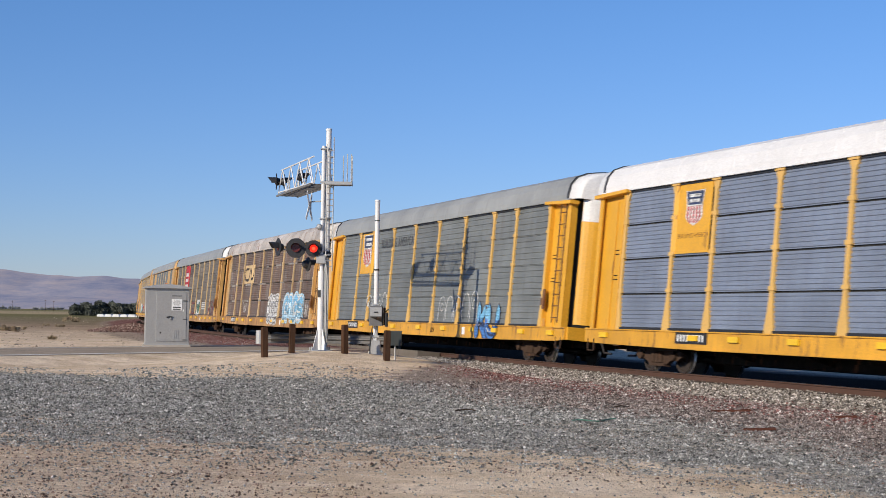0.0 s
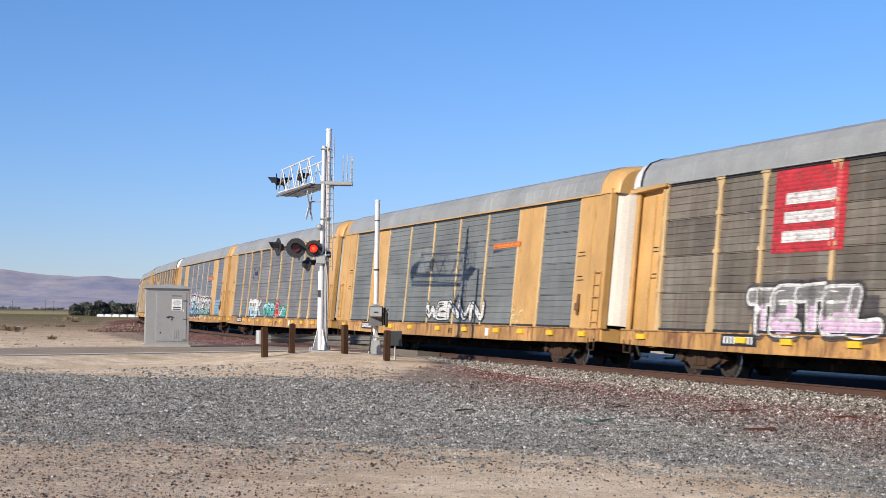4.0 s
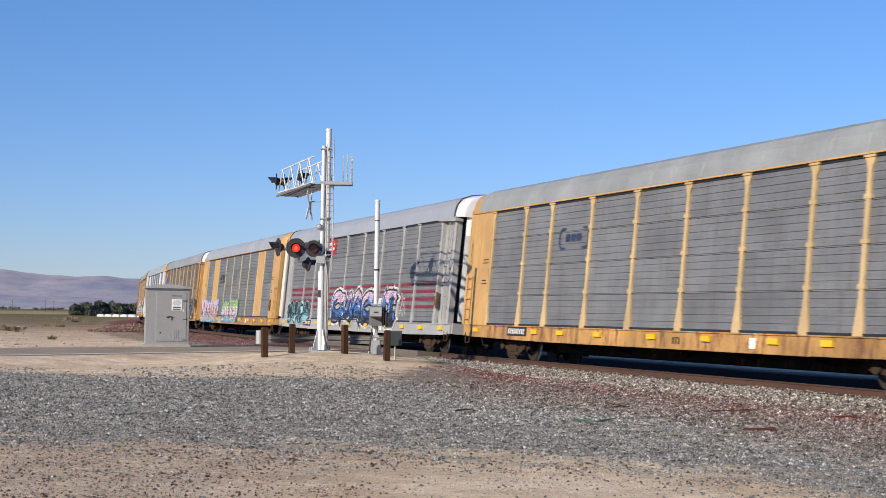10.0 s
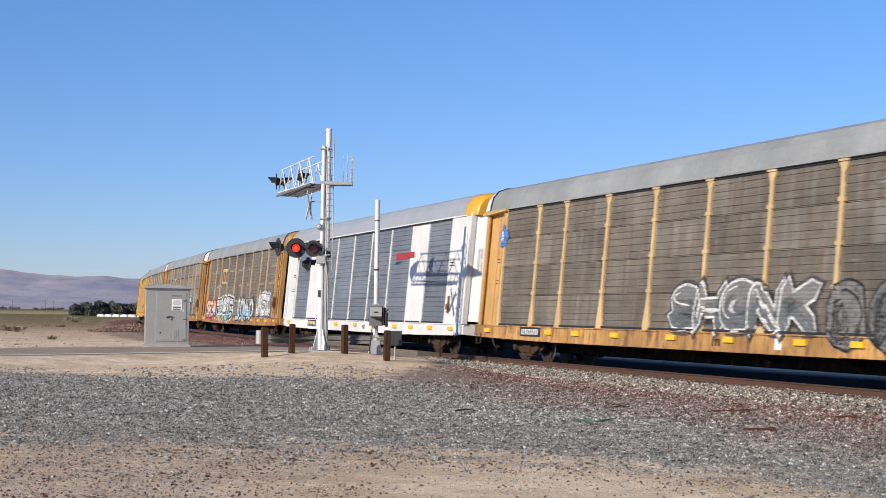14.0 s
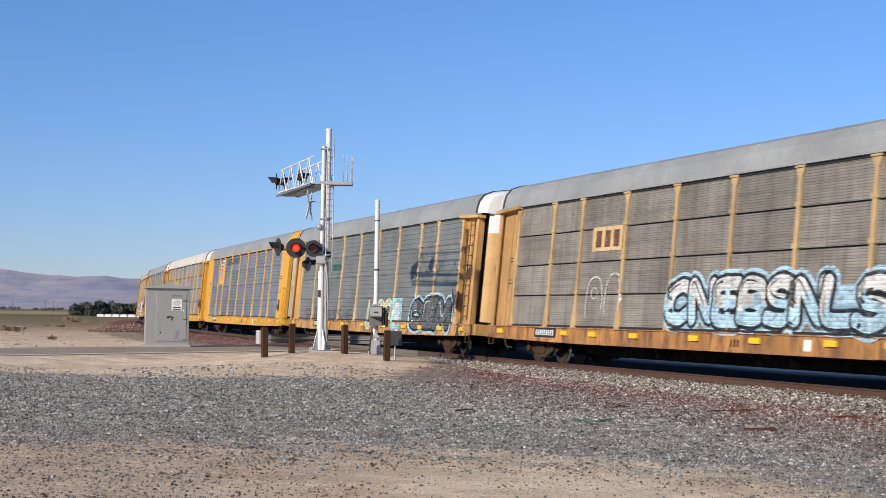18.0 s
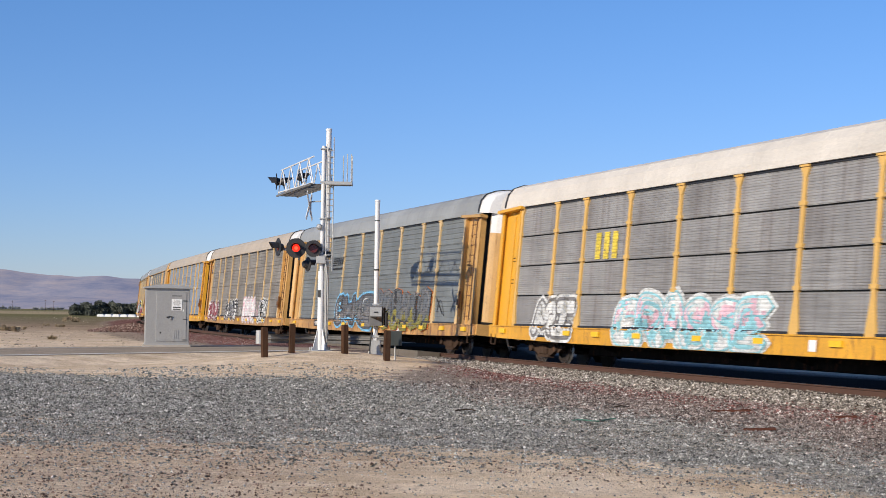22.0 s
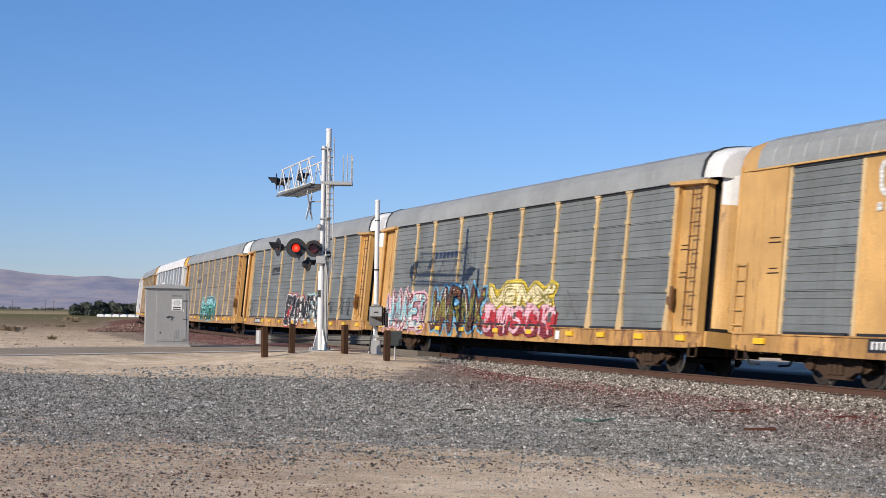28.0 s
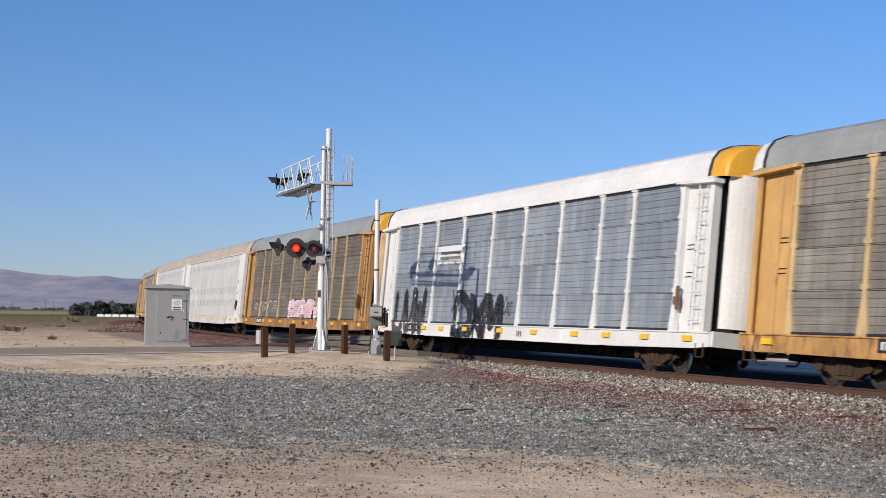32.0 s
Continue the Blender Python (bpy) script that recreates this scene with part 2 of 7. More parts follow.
# ---- mesh helpers ----
class Shape:
    """Collects boxes, prisms and tubes into one mesh."""

    def __init__(self):
        self.v, self.f = [], []

    def face_set(self, verts, faces):
        n = len(self.v)
        self.v += [tuple(p) for p in verts]
        self.f += [tuple(n + i for i in q) for q in faces]
        return self

    def box(self, x0, x1, y0, y1, z0, z1, c=0.0):
        """A box; c chamfers its edges along z and the top."""
        x0, x1, y0, y1, z0, z1 = min(x0, x1), max(x0, x1), min(y0, y1), max(y0, y1), min(z0, z1), max(z0, z1)
        if c <= 0:
            vs = [(x0, y0, z0), (x1, y0, z0), (x1, y1, z0), (x0, y1, z0), (x0, y0, z1), (x1, y0, z1), (x1, y1, z1), (x0, y1, z1)]
            return self.face_set(vs, [(0, 3, 2, 1), (4, 5, 6, 7), (0, 1, 5, 4), (1, 2, 6, 5), (2, 3, 7, 6), (3, 0, 4, 7)])
        ring = [(x0 + c, y0), (x1 - c, y0), (x1, y0 + c), (x1, y1 - c), (x1 - c, y1), (x0 + c, y1), (x0, y1 - c), (x0, y0 + c)]
        cx, cy = (x0 + x1) / 2, (y0 + y1) / 2
        kx, ky = 1 - c / (x1 - x0) * 1.6, 1 - c / (y1 - y0) * 1.6
        vs = [(a, b, z0) for a, b in ring] + [(a, b, z1 - c) for a, b in ring]
        vs += [(cx + (a - cx) * kx, cy + (b - cy) * ky, z1) for a, b in ring]
        fs = [tuple(range(7, -1, -1)), tuple(range(16, 24))]
        for k in (0, 8):
            fs += [(k + i, k + (i + 1) % 8, k + 8 + (i + 1) % 8, k + 8 + i) for i in range(8)]
        return self.face_set(vs, fs)

    def prism(self, pts, axis, a, b):
        """pts: outline in the two other axes (in x, y, z order), drawn from a to b along axis."""
        def full(p, w):
            return {"x": (w, p[0], p[1]), "y": (p[0], w, p[1]), "z": (p[0], p[1], w)}[axis]
        n = len(pts)
        vs = [full(p, a) for p in pts] + [full(p, b) for p in pts]
        fs = [tuple(range(n)), tuple(range(2 * n - 1, n - 1, -1))]
        fs += [(i, n + i, n + (i + 1) % n, (i + 1) % n) for i in range(n)]
        return self.face_set(vs, fs)

    def tube(self, p, q, r, n=10, r2=None):
        p, q = Vector(p), Vector(q)
        w = (q - p).normalized()
        u = w.orthogonal().normalized()
        t = w.cross(u)
        r2 = r if r2 is None else r2
        vs = []
        for c, rr in ((p, r), (q, r2)):
            vs += [c + (u * math.cos(2 * math.pi * i / n) + t * math.sin(2 * math.pi * i / n)) * rr for i in range(n)]
        fs = [tuple(range(n - 1, -1, -1)), tuple(range(n, 2 * n))] + [(i, (i + 1) % n, n + (i + 1) % n, n + i) for i in range(n)]
        return self.face_set(vs, fs)

    def lathe(self, axis_pts, n=20):
        """axis_pts: (along y, radius) turned round the y axis."""
        vs, fs = [], []
        for y, r in axis_pts:
            vs += [(r * math.cos(2 * math.pi * i / n), y, r * math.sin(2 * math.pi * i / n)) for i in range(n)]
        for k in range(len(axis_pts) - 1):
            fs += [(k * n + i, k * n + (i + 1) % n, (k + 1) * n + (i + 1) % n, (k + 1) * n + i) for i in range(n)]
        fs += [tuple(range(n)), tuple(range(len(vs) - 1, len(vs) - n - 1, -1))]
        return self.face_set(vs, fs)

    def moved(self, m):
        self.v = [tuple(m @ Vector(p)) for p in self.v]
        return self

    def mesh(self, name, material, smooth=False):
        me = bpy.data.meshes.new(name)
        me.from_pydata(self.v, [], self.f)
        bm = bmesh.new()
        bm.from_mesh(me)
        bmesh.ops.recalc_face_normals(bm, faces=bm.faces)
        bm.to_mesh(me)
        bm.free()
        me.materials.append(material)
        if smooth:
            me.polygons.foreach_set("use_smooth", [True] * len(me.polygons))
            me.set_sharp_from_angle(angle=radians(35))
        return me


def part(name, data, material=None, parent=None, label="", at=None, smooth=False):
    """One mesh object under a thing or a part."""
    me = data.mesh(name, material, smooth) if isinstance(data, Shape) else data
    ob = new(name, me)
    if parent is not None:
        ob.parent = parent
    if at is not None:
        ob.matrix_basis = at if isinstance(at, Matrix) else Matrix.Translation(at)
    return tagged(ob, label)


def thing(name, m, label, category, group=""):
    ob = new(name)
    ob.matrix_world = m
    return tagged(ob, label, category, group)


# ---- ground ----
ROAD_A, ROAD_W = Vector((-7.44, 55.64)), Vector((0.604, 0.797)).normalized()
ROAD_N = Vector((-ROAD_W.y, ROAD_W.x))


def road_off(x, y):
    """Distance across the road from its near edge line."""
    return (x - ROAD_A.x) * ROAD_N.x + (y - ROAD_A.y) * ROAD_N.y


def wave(x, y, k, seed):
    r = np.random.RandomState(seed)
    out = 0 * x
    for i in range(7):
        a, f, p = r.uniform(0, 2 * np.pi), k * r.uniform(0.6, 1.9), r.uniform(0, 6.28)
        out = out + np.sin((x * np.cos(a) + y * np.sin(a)) * f + p)
    return out / 7


CANT = 0.087  # the curve is banked: the far rail lies lower


def ground_z(x, y):
    lat = track_lat(x, y)
    z = -0.28 + 0.05 * wave(x, y, 0.5, 1) + 0.02 * wave(x, y, 2.2, 2)
    z = z + 0.50 * np.exp(-(((x + 3.9) / 4.0) ** 2 + ((y - 48.5) / np.where(y < 48.5, 5.5, 3.2)) ** 2))
    z = z - 0.0006 * np.clip(y - 120, 0, 600)
    a = np.abs(lat)
    bed = np.clip((3.4 - a) / 1.7, 0, 1)
    z = z * (1 - bed) + bed * (-0.175 + CANT * np.clip(lat - 0.755, -4, 0) + 0.015 * wave(x, y, 6, 3))
    o = road_off(x, y)
    near = np.clip(1 - np.maximum(np.abs(o - 3.6) - 4.3, 0) / 1.6, 0, 1) * (np.hypot(x, y) < 400)
    near = near * ((bed < 0.3) | ((lat > 1.72) & (lat < 60)))
    return z * (1 - near) + near * -0.035


def sand_edge(x, y):
    """0 on the sand near the camera, 1 on the gravel: a ragged border with tongues."""
    return np.clip((y - 17.1 + 0.45 * x + 1.3 * np.maximum(x - 1.9, 0) + 3.0 * wave(x, y * 0.8, 0.55, 8) + 2.2 * wave(x, y, 1.9, 18) + 2.6 * wave(x, y, 4.0, 19) + 2.4 * wave(x, y, 9.0, 20)) / 5.5 + 0.15, 0, 1)


def axis_steps(lo, hi, fine, far_lo, far_hi):
    mid = list(np.arange(lo, hi + 0.01, fine))
    out, step, v = [], fine, hi
    while v < far_hi:
        step *= 1.22
        v += step
        out.append(v)
    back, step, v = [], fine, lo
    while v > far_lo:
        step *= 1.22
        v -= step
        back.append(v)
    return np.array(back[::-1] + mid + out)


def build_ground():
    gx, gy = axis_steps(-26, 16, 0.36, -4500, 4500), axis_steps(9, 74, 0.36, -900, 4700)
    X, Y = np.meshgrid(gx, gy)
    Z = ground_z(X, Y)
    n, w = X.size, len(gx)
    me = bpy.data.meshes.new("ground")
    idx = np.arange(n).reshape(X.shape)
    quads = np.stack([idx[:-1, :-1], idx[:-1, 1:], idx[1:, 1:], idx[1:, :-1]], -1).reshape(-1, 4)
    me.from_pydata(np.stack([X, Y, Z], -1).reshape(-1, 3).tolist(), [], quads.tolist())
    lat = track_lat(X, Y)
    # sand of the mound covers the stones there
    lat = (lat + (lat > 1.5) * 9 * np.exp(-(((X + 3.9) / 4.2) ** 2 + ((Y - 48.2) / 4.6) ** 2))).ravel()
    grav = (np.clip((41 - Y + 3 * wave(X, Y, 0.5, 7)) / 3.0, 0, 1) * sand_edge(X, Y)).ravel()
    # darker reddish soil shows through the sand on one side
    soil = (np.clip((-X - 0.3 + 1.6 * wave(X, Y, 0.9, 61) + 0.8 * wave(X, Y, 2.7, 62)) / 2.2, 0, 1) * np.clip((23 - Y) / 3, 0, 1)).ravel()
    for nm, arr in (("lat", lat), ("gravel", grav), ("soil", soil)):
        at = me.attributes.new(nm, "FLOAT", "POINT")
        at.data.foreach_set("value", arr.astype(np.float32))
    me.polygons.foreach_set("use_smooth", [True] * len(me.polygons))
    me.materials.append(ground_mat())
    tagged(new("ground", me), "dry sandy desert ground with grey gravel patches", "ground", kind="structure")


def ground_mat():
    m, nt, b = node_mat("desert_ground", 0.95)
    geo = nt.nodes.new("ShaderNodeNewGeometry")
    pos = geo.outputs["Position"]

    def attr(nm):
        a = nt.nodes.new("ShaderNodeAttribute")
        a.attribute_name = nm
        return a.outputs["Fac"]
    n_big, n_mid, n_fine, n_grit = (noise_of(nt, pos, s, 6, 0.65) for s in (0.25, 1.4, 9.0, 42.0))
    sand = ramp(nt, n_mid, [(0.34, (0.70, 0.545, 0.38)), (0.66, (0.96, 0.79, 0.585))])
    sand = mix(nt, ramp(nt, noise_of(nt, pos, 22.0, 4, 0.6), [(0.58, (0, 0, 0)), (0.66, (0.6,) * 3)]), sand, (0.20, 0.14, 0.10))
    sand = mix(nt, ramp(nt, noise_of(nt, pos, 5.0, 6, 0.7), [(0.55, (0, 0, 0)), (0.66, (0.5,) * 3)]), sand, (0.42, 0.30, 0.21))
    sand = mix(nt, ramp(nt, n_grit, [(0.56, (0, 0, 0)), (0.66, (0.4,) * 3)]), sand, (0.17, 0.12, 0.085))
    patch = noise_of(nt, place(nt, (0.35, 0.9, 1), False), 1.0, 6, 0.7)
    sand = mix(nt, ramp(nt, patch, [(0.44, (0.8,) * 3), (0.56, (0, 0, 0))]), sand, mix(nt, 1.0, sand, (0.84, 0.79, 0.72), "MULTIPLY"))
    sm = nt.nodes.new("ShaderNodeMath")
    sm.operation = "MULTIPLY"
    nt.links.new(attr("soil"), sm.inputs[0])
    nt.links.new(ramp(nt, n_fine, [(0.40, (0.15,) * 3), (0.58, (0.75,) * 3)]), sm.inputs[1])
    sand = mix(nt, sm.outputs[0], sand, (0.45, 0.335, 0.25))
    grit = ramp(nt, n_grit, [(0.40, (0.10, 0.097, 0.09)), (0.5, (0.29, 0.28, 0.26)), (0.60, (0.56, 0.54, 0.50))])
    grit = mix(nt, ramp(nt, n_big, [(0.45, (0, 0, 0)), (0.75, (0.45,) * 3)]), grit, sand)
    gm = nt.nodes.new("ShaderNodeMath")
    gm.operation = "MULTIPLY_ADD"
    gm.inputs[1].default_value, gm.inputs[2].default_value = 0.9, -0.45
    nt.links.new(n_fine, gm.inputs[0])
    ga = nt.nodes.new("ShaderNodeMath")
    nt.links.new(gm.outputs[0], ga.inputs[0])
    nt.links.new(attr("gravel"), ga.inputs[1])
    c = mix(nt, ramp(nt, ga.outputs[0], [(0.36, (0.0,) * 3), (0.72, (0.92,) * 3)]), sand, grit)
    la = nt.nodes.new("ShaderNodeMath")
    la.operation = "ABSOLUTE"
    nt.links.new(attr("lat"), la.inputs[0])
    lj = nt.nodes.new("ShaderNodeMath")
    lj.operation = "MULTIPLY_ADD"
    lj.inputs[1].default_value = 2.6
    nt.links.new(n_mid, lj.inputs[0])
    nt.links.new(la.outputs[0], lj.inputs[2])
    ls = nt.nodes.new("ShaderNodeMath")
    ls.operation = "DIVIDE"
    ls.inputs[1].default_value = 10.0
    nt.links.new(lj.outputs[0], ls.inputs[0])
    red = ramp(nt, n_grit, [(0.38, (0.06, 0.026, 0.024)), (0.62, (0.34, 0.17, 0.15))])
    bal = ramp(nt, n_grit, [(0.40, (0.05, 0.042, 0.036)), (0.60, (0.42, 0.37, 0.32))])
    sep = nt.nodes.new("ShaderNodeSeparateXYZ")
    nt.links.new(pos, sep.inputs[0])
    up_line = nt.nodes.new("ShaderNodeMath")
    up_line.operation = "DIVIDE"
    up_line.inputs[1].default_value = 100.0
    nt.links.new(sep.outputs["Y"], up_line.inputs[0])
    bal = mix(nt, ramp(nt, up_line.outputs[0], [(0.58, (0, 0, 0)), (0.68, (0.9,) * 3)]), bal, red)
    brown = ramp(nt, n_grit, [(0.40, (0.035, 0.025, 0.022)), (0.5, (0.19, 0.155, 0.14)), (0.60, (0.46, 0.41, 0.37))])
    c = mix(nt, ramp(nt, ls.outputs[0], [(0.90, (0.8,) * 3), (1.0, (0, 0, 0))]), c, brown)
    c = mix(nt, ramp(nt, ls.outputs[0], [(0.60, (0.85,) * 3), (0.72, (0, 0, 0))]), c, red)
    c = mix(nt, ramp(nt, ls.outputs[0], [(0.40, (1,) * 3), (0.52, (0, 0, 0))]), c, bal)
    # oily bed between the rails; same dark stands in for the train's shade beyond
    oil_and_shade = ramp(nt, n_grit, [(0.3, (0.016, 0.014, 0.013)), (0.7, (0.07, 0.062, 0.055))])
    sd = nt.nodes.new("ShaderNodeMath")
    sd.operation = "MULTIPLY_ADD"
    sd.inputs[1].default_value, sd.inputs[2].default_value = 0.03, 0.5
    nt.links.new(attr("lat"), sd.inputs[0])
    c = mix(nt, ramp(nt, sd.outputs[0], [(0.27, (0, 0, 0)), (0.31, (1,) * 3), (0.541, (1,) * 3), (0.547, (0, 0, 0))]), c, oil_and_shade)
    fy = nt.nodes.new("ShaderNodeMath")
    fy.operation = "MULTIPLY_ADD"
    fy.inputs[1].default_value = 60.0
    nt.links.new(noise_of(nt, pos, 0.03, 3), fy.inputs[0])
    nt.links.new(sep.outputs["Y"], fy.inputs[2])
    fd = nt.nodes.new("ShaderNodeMath")
    fd.operation = "DIVIDE"
    fd.inputs[1].default_value = 2000.0
    nt.links.new(fy.outputs[0], fd.inputs[0])
    dry = (0.44, 0.33, 0.235)
    field = ramp(nt, fd.outputs[0], [(0.07, dry), (0.10, (0.27, 0.215, 0.145)), (0.135, (0.235, 0.20, 0.125)), (0.19, (0.19, 0.175, 0.09)),
                                     (0.24, (0.20, 0.185, 0.095)), (0.27, (0.42, 0.34, 0.21)), (0.45, (0.36, 0.30, 0.19)), (0.6, (0.20, 0.19, 0.10))])
    field = mix(nt, 1.0, field, ramp(nt, n_mid, [(0.3, (0.75,) * 3), (0.7, (1.15,) * 3)]), "MULTIPLY")
    streak = noise_of(nt, place(nt, (0.12, 0.5, 1), False), 1.0, 6, 0.7)
    field = mix(nt, 1.0, field, ramp(nt, streak, [(0.35, (0.72, 0.68, 0.66)), (0.62, (1.18, 1.16, 1.14))]), "MULTIPLY")
    away = ramp(nt, ls.outputs[0], [(0.62, (0, 0, 0)), (0.80, (1, 1, 1))])
    c = mix(nt, mix(nt, 1.0, ramp(nt, fd.outputs[0], [(0.05, (0, 0, 0)), (0.085, (1, 1, 1))]), away, "MULTIPLY"), c, field)
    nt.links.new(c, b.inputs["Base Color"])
    hm = mix(nt, 0.5, n_fine, n_grit)
    bump(nt, b, hm, 0.9, 0.06)
    return m


build_ground()


def stones(name, label, places, sizes, material):
    """Loose angular stones lying on the ground, joined."""
    n = len(places)
    base = np.array([(1, 0, 0), (-1, 0, 0), (0, 1, 0), (0, -1, 0), (0, 0, 0.75), (0, 0, -0.6)], float)
    fc = np.array([(0, 2, 4), (2, 1, 4), (1, 3, 4), (3, 0, 4), (2, 0, 5), (1, 2, 5), (3, 1, 5), (0, 3, 5)])
    r = np.random.RandomState(5)
    k = base[None] * r.uniform(0.55, 1.25, (n, 6, 1)) * sizes[:, None, None]
    k[..., 0] *= r.uniform(0.7, 1.4, (n, 1))
    a = r.uniform(0, 6.28, n)
    ca, sa = np.cos(a)[:, None], np.sin(a)[:, None]
    P = np.stack([k[..., 0] * ca - k[..., 1] * sa, k[..., 0] * sa + k[..., 1] * ca, k[..., 2]], -1)
    P += places[:, None, :]
    F = (fc[None] + 6 * np.arange(n)[:, None, None]).reshape(-1, 3)
    me = bpy.data.meshes.new(name)
    me.from_pydata(P.reshape(-1, 3).tolist(), [], F.tolist())
    me.materials.append(material)
    return tagged(new(name, me), label, "stones", kind="stuff")


def stone_mat(name, stops):
    m, nt, b = node_mat(name, 0.9)
    geo = nt.nodes.new("ShaderNodeNewGeometry")
    c = ramp(nt, geo.outputs["Random Per Island"], stops)
    c = mix(nt, 1.0, c, ramp(nt, noise_of(nt, geo.outputs["Position"], 60, 3), [(0.3, (0.75,) * 3), (0.7, (1.1,) * 3)]), "MULTIPLY")
    # random light and dark clumps in the colour stand in for shade on uneven gravel
    c = mix(nt, 1.0, c, ramp(nt, noise_of(nt, geo.outputs["Position"], 5.5, 6, 0.78), [(0.38, (0.30,) * 3), (0.62, (1.70,) * 3)]), "MULTIPLY")
    nt.links.new(c, b.inputs["Base Color"])
    return m


def scatter():
    r = np.random.RandomState(11)
    pts, sz = [], []
    for y0, y1, dens, s0, s1 in ((10.5, 17, 480, 0.006, 0.026), (17, 24, 440, 0.008, 0.036), (24, 33, 260, 0.012, 0.048), (33, 44, 130, 0.016, 0.056)):
        half = y1 * 0.32
        n = int(dens * (y1 - y0) * 2 * half)
        x, y = r.uniform(-half, half, n), r.uniform(y0, y1, n)
        g = np.clip((41 - y + 3 * wave(x, y, 0.5, 7)) / 3, 0, 1) * sand_edge(x, y)
        keep = (r.uniform(0, 1, n) < 0.05 + 0.22 * np.clip(-0.4 * x, 0, 1) * (wave(x, y, 1.1, 41) > -0.15) + 0.92 * g) & (track_lat(x, y) > 3.4)
        x, y = x[keep], y[keep]
        pts.append(np.stack([x, y, ground_z(x, y) + 0.004], -1))
        sz.append(s0 + (s1 - s0) * r.uniform(0, 1, len(x)) ** 2.2)
    pts, sz = np.concatenate(pts), np.concatenate(sz)
    by_track = track_lat(pts[:, 0], pts[:, 1]) + 1.6 * wave(pts[:, 0], pts[:, 1], 0.9, 51) + 1.2 * r.uniform(-1, 1, len(pts)) < 8.2
    stones("brown_gravel", "brownish gravel stones between track and yard", pts[by_track], sz[by_track],
           stone_mat("brown_gravel_stone", [(0.0, (0.07, 0.054, 0.048)), (0.4, (0.17, 0.135, 0.12)), (0.78, (0.28, 0.232, 0.207)), (0.95, (0.38, 0.335, 0.30)), (1.0, (0.60, 0.56, 0.51))]))
    pts, sz = pts[~by_track], sz[~by_track]
    stones("gravel", "loose grey gravel stones on sandy ground", pts, sz,
           stone_mat("gravel_stone", [(0.0, (0.085, 0.084, 0.077)), (0.38, (0.195, 0.192, 0.177)), (0.74, (0.30, 0.292, 0.268)), (0.95, (0.37, 0.358, 0.33)), (1.0, (0.58, 0.56, 0.52))]))
    n = 27000
    y = r.uniform(11, 26, n)
    x = r.uniform(-0.32, 0.32, n) * y
    g = sand_edge(x, y)
    keep = (r.uniform(0, 1, n) < 1 - 0.7 * g) & (wave(x, y, 1.7, 31) > 0.32 * np.clip(0.5 + 0.3 * x, -0.6, 1) - 0.3 * r.uniform(0, 1, n))
    x, y = x[keep], y[keep]
    stones("sand_clods", "dark brown crumbs of dry soil on sand", np.stack([x, y, ground_z(x, y) + 0.005], -1), 0.005 + 0.020 * r.uniform(0, 1, len(x)) ** 3,
           stone_mat("soil_crumb", [(0.0, (0.07, 0.046, 0.037)), (0.5, (0.20, 0.135, 0.105)), (0.8, (0.38, 0.28, 0.215)), (1.0, (0.62, 0.52, 0.42))]))
    s, lat = r.uniform(-30, 14, 21000), r.uniform(0.92, 3.5, 21000)
    keep = s < 14
    x, y, _ = on_track(s[keep], lat[keep])
    stones("track_ballast", "pale grey crushed stone ballast", np.stack([x, y, ground_z(x, y) + 0.01], -1), r.uniform(0.02, 0.05, len(x)),
           stone_mat("ballast_stone", [(0.0, (0.06, 0.05, 0.042)), (0.4, (0.22, 0.195, 0.165)), (0.85, (0.42, 0.375, 0.325)), (1.0, (0.62, 0.57, 0.51))]))
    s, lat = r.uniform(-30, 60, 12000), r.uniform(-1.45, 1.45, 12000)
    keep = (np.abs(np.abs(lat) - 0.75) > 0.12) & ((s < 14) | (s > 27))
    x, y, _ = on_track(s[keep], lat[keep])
    stones("oily_ballast", "dark oily stained ballast between the rails", np.stack([x, y, ground_z(x, y) + 0.01], -1), r.uniform(0.02, 0.045, len(x)),
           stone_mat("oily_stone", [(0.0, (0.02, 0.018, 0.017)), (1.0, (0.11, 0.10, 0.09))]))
    s, lat = r.uniform(-30, 90, 17000), np.clip(r.normal(4.2, 0.75, 17000), 2.9, 6.2)
    lat = np.where((s > 27) & (r.uniform(0, 1, 17000) < 0.6), r.uniform(1.45, 4.4, 17000), lat)
    x, y, _ = on_track(s, lat)
    keep = (road_off(x, y) < -2.5) | (road_off(x, y) > 8.5)
    x, y = x[keep], y[keep]
    keep = np.hypot((x + 3.9) / 4.2, (y - 48.2) / 3.6) > 1.1
    x, y = x[keep], y[keep]
    a, q = r.uniform(0, 6.28, 2500), np.sqrt(r.uniform(0, 1, 2500))
    px, py = -25.4 + 3.2 * q * np.cos(a), 122 + 8.0 * q * np.sin(a)
    stones("red_stone_heap", "low spread heap of reddish brown stones by the track", np.stack([px, py, ground_z(px, py) + 0.55 * (1 - q) + 0.02], -1), r.uniform(0.05, 0.16, 2500),
           stone_mat("red_heap_stone", [(0.0, (0.09, 0.05, 0.04)), (0.7, (0.23, 0.14, 0.115)), (1.0, (0.38, 0.29, 0.24))]))
    stones("red_ballast", "reddish brown crushed stones beside the track", np.stack([x, y, ground_z(x, y) + 0.006], -1), r.uniform(0.014, 0.042, len(x)),
           stone_mat("red_stone", [(0.0, (0.07, 0.026, 0.024)), (0.6, (0.25, 0.115, 0.10)), (0.85, (0.36, 0.28, 0.26)), (1.0, (0.5, 0.45, 0.42))]))


scatter()


LINE_W = paint("dusty_line_white", (0.78, 0.75, 0.69), 0.85, wear=0.25, streak=False)


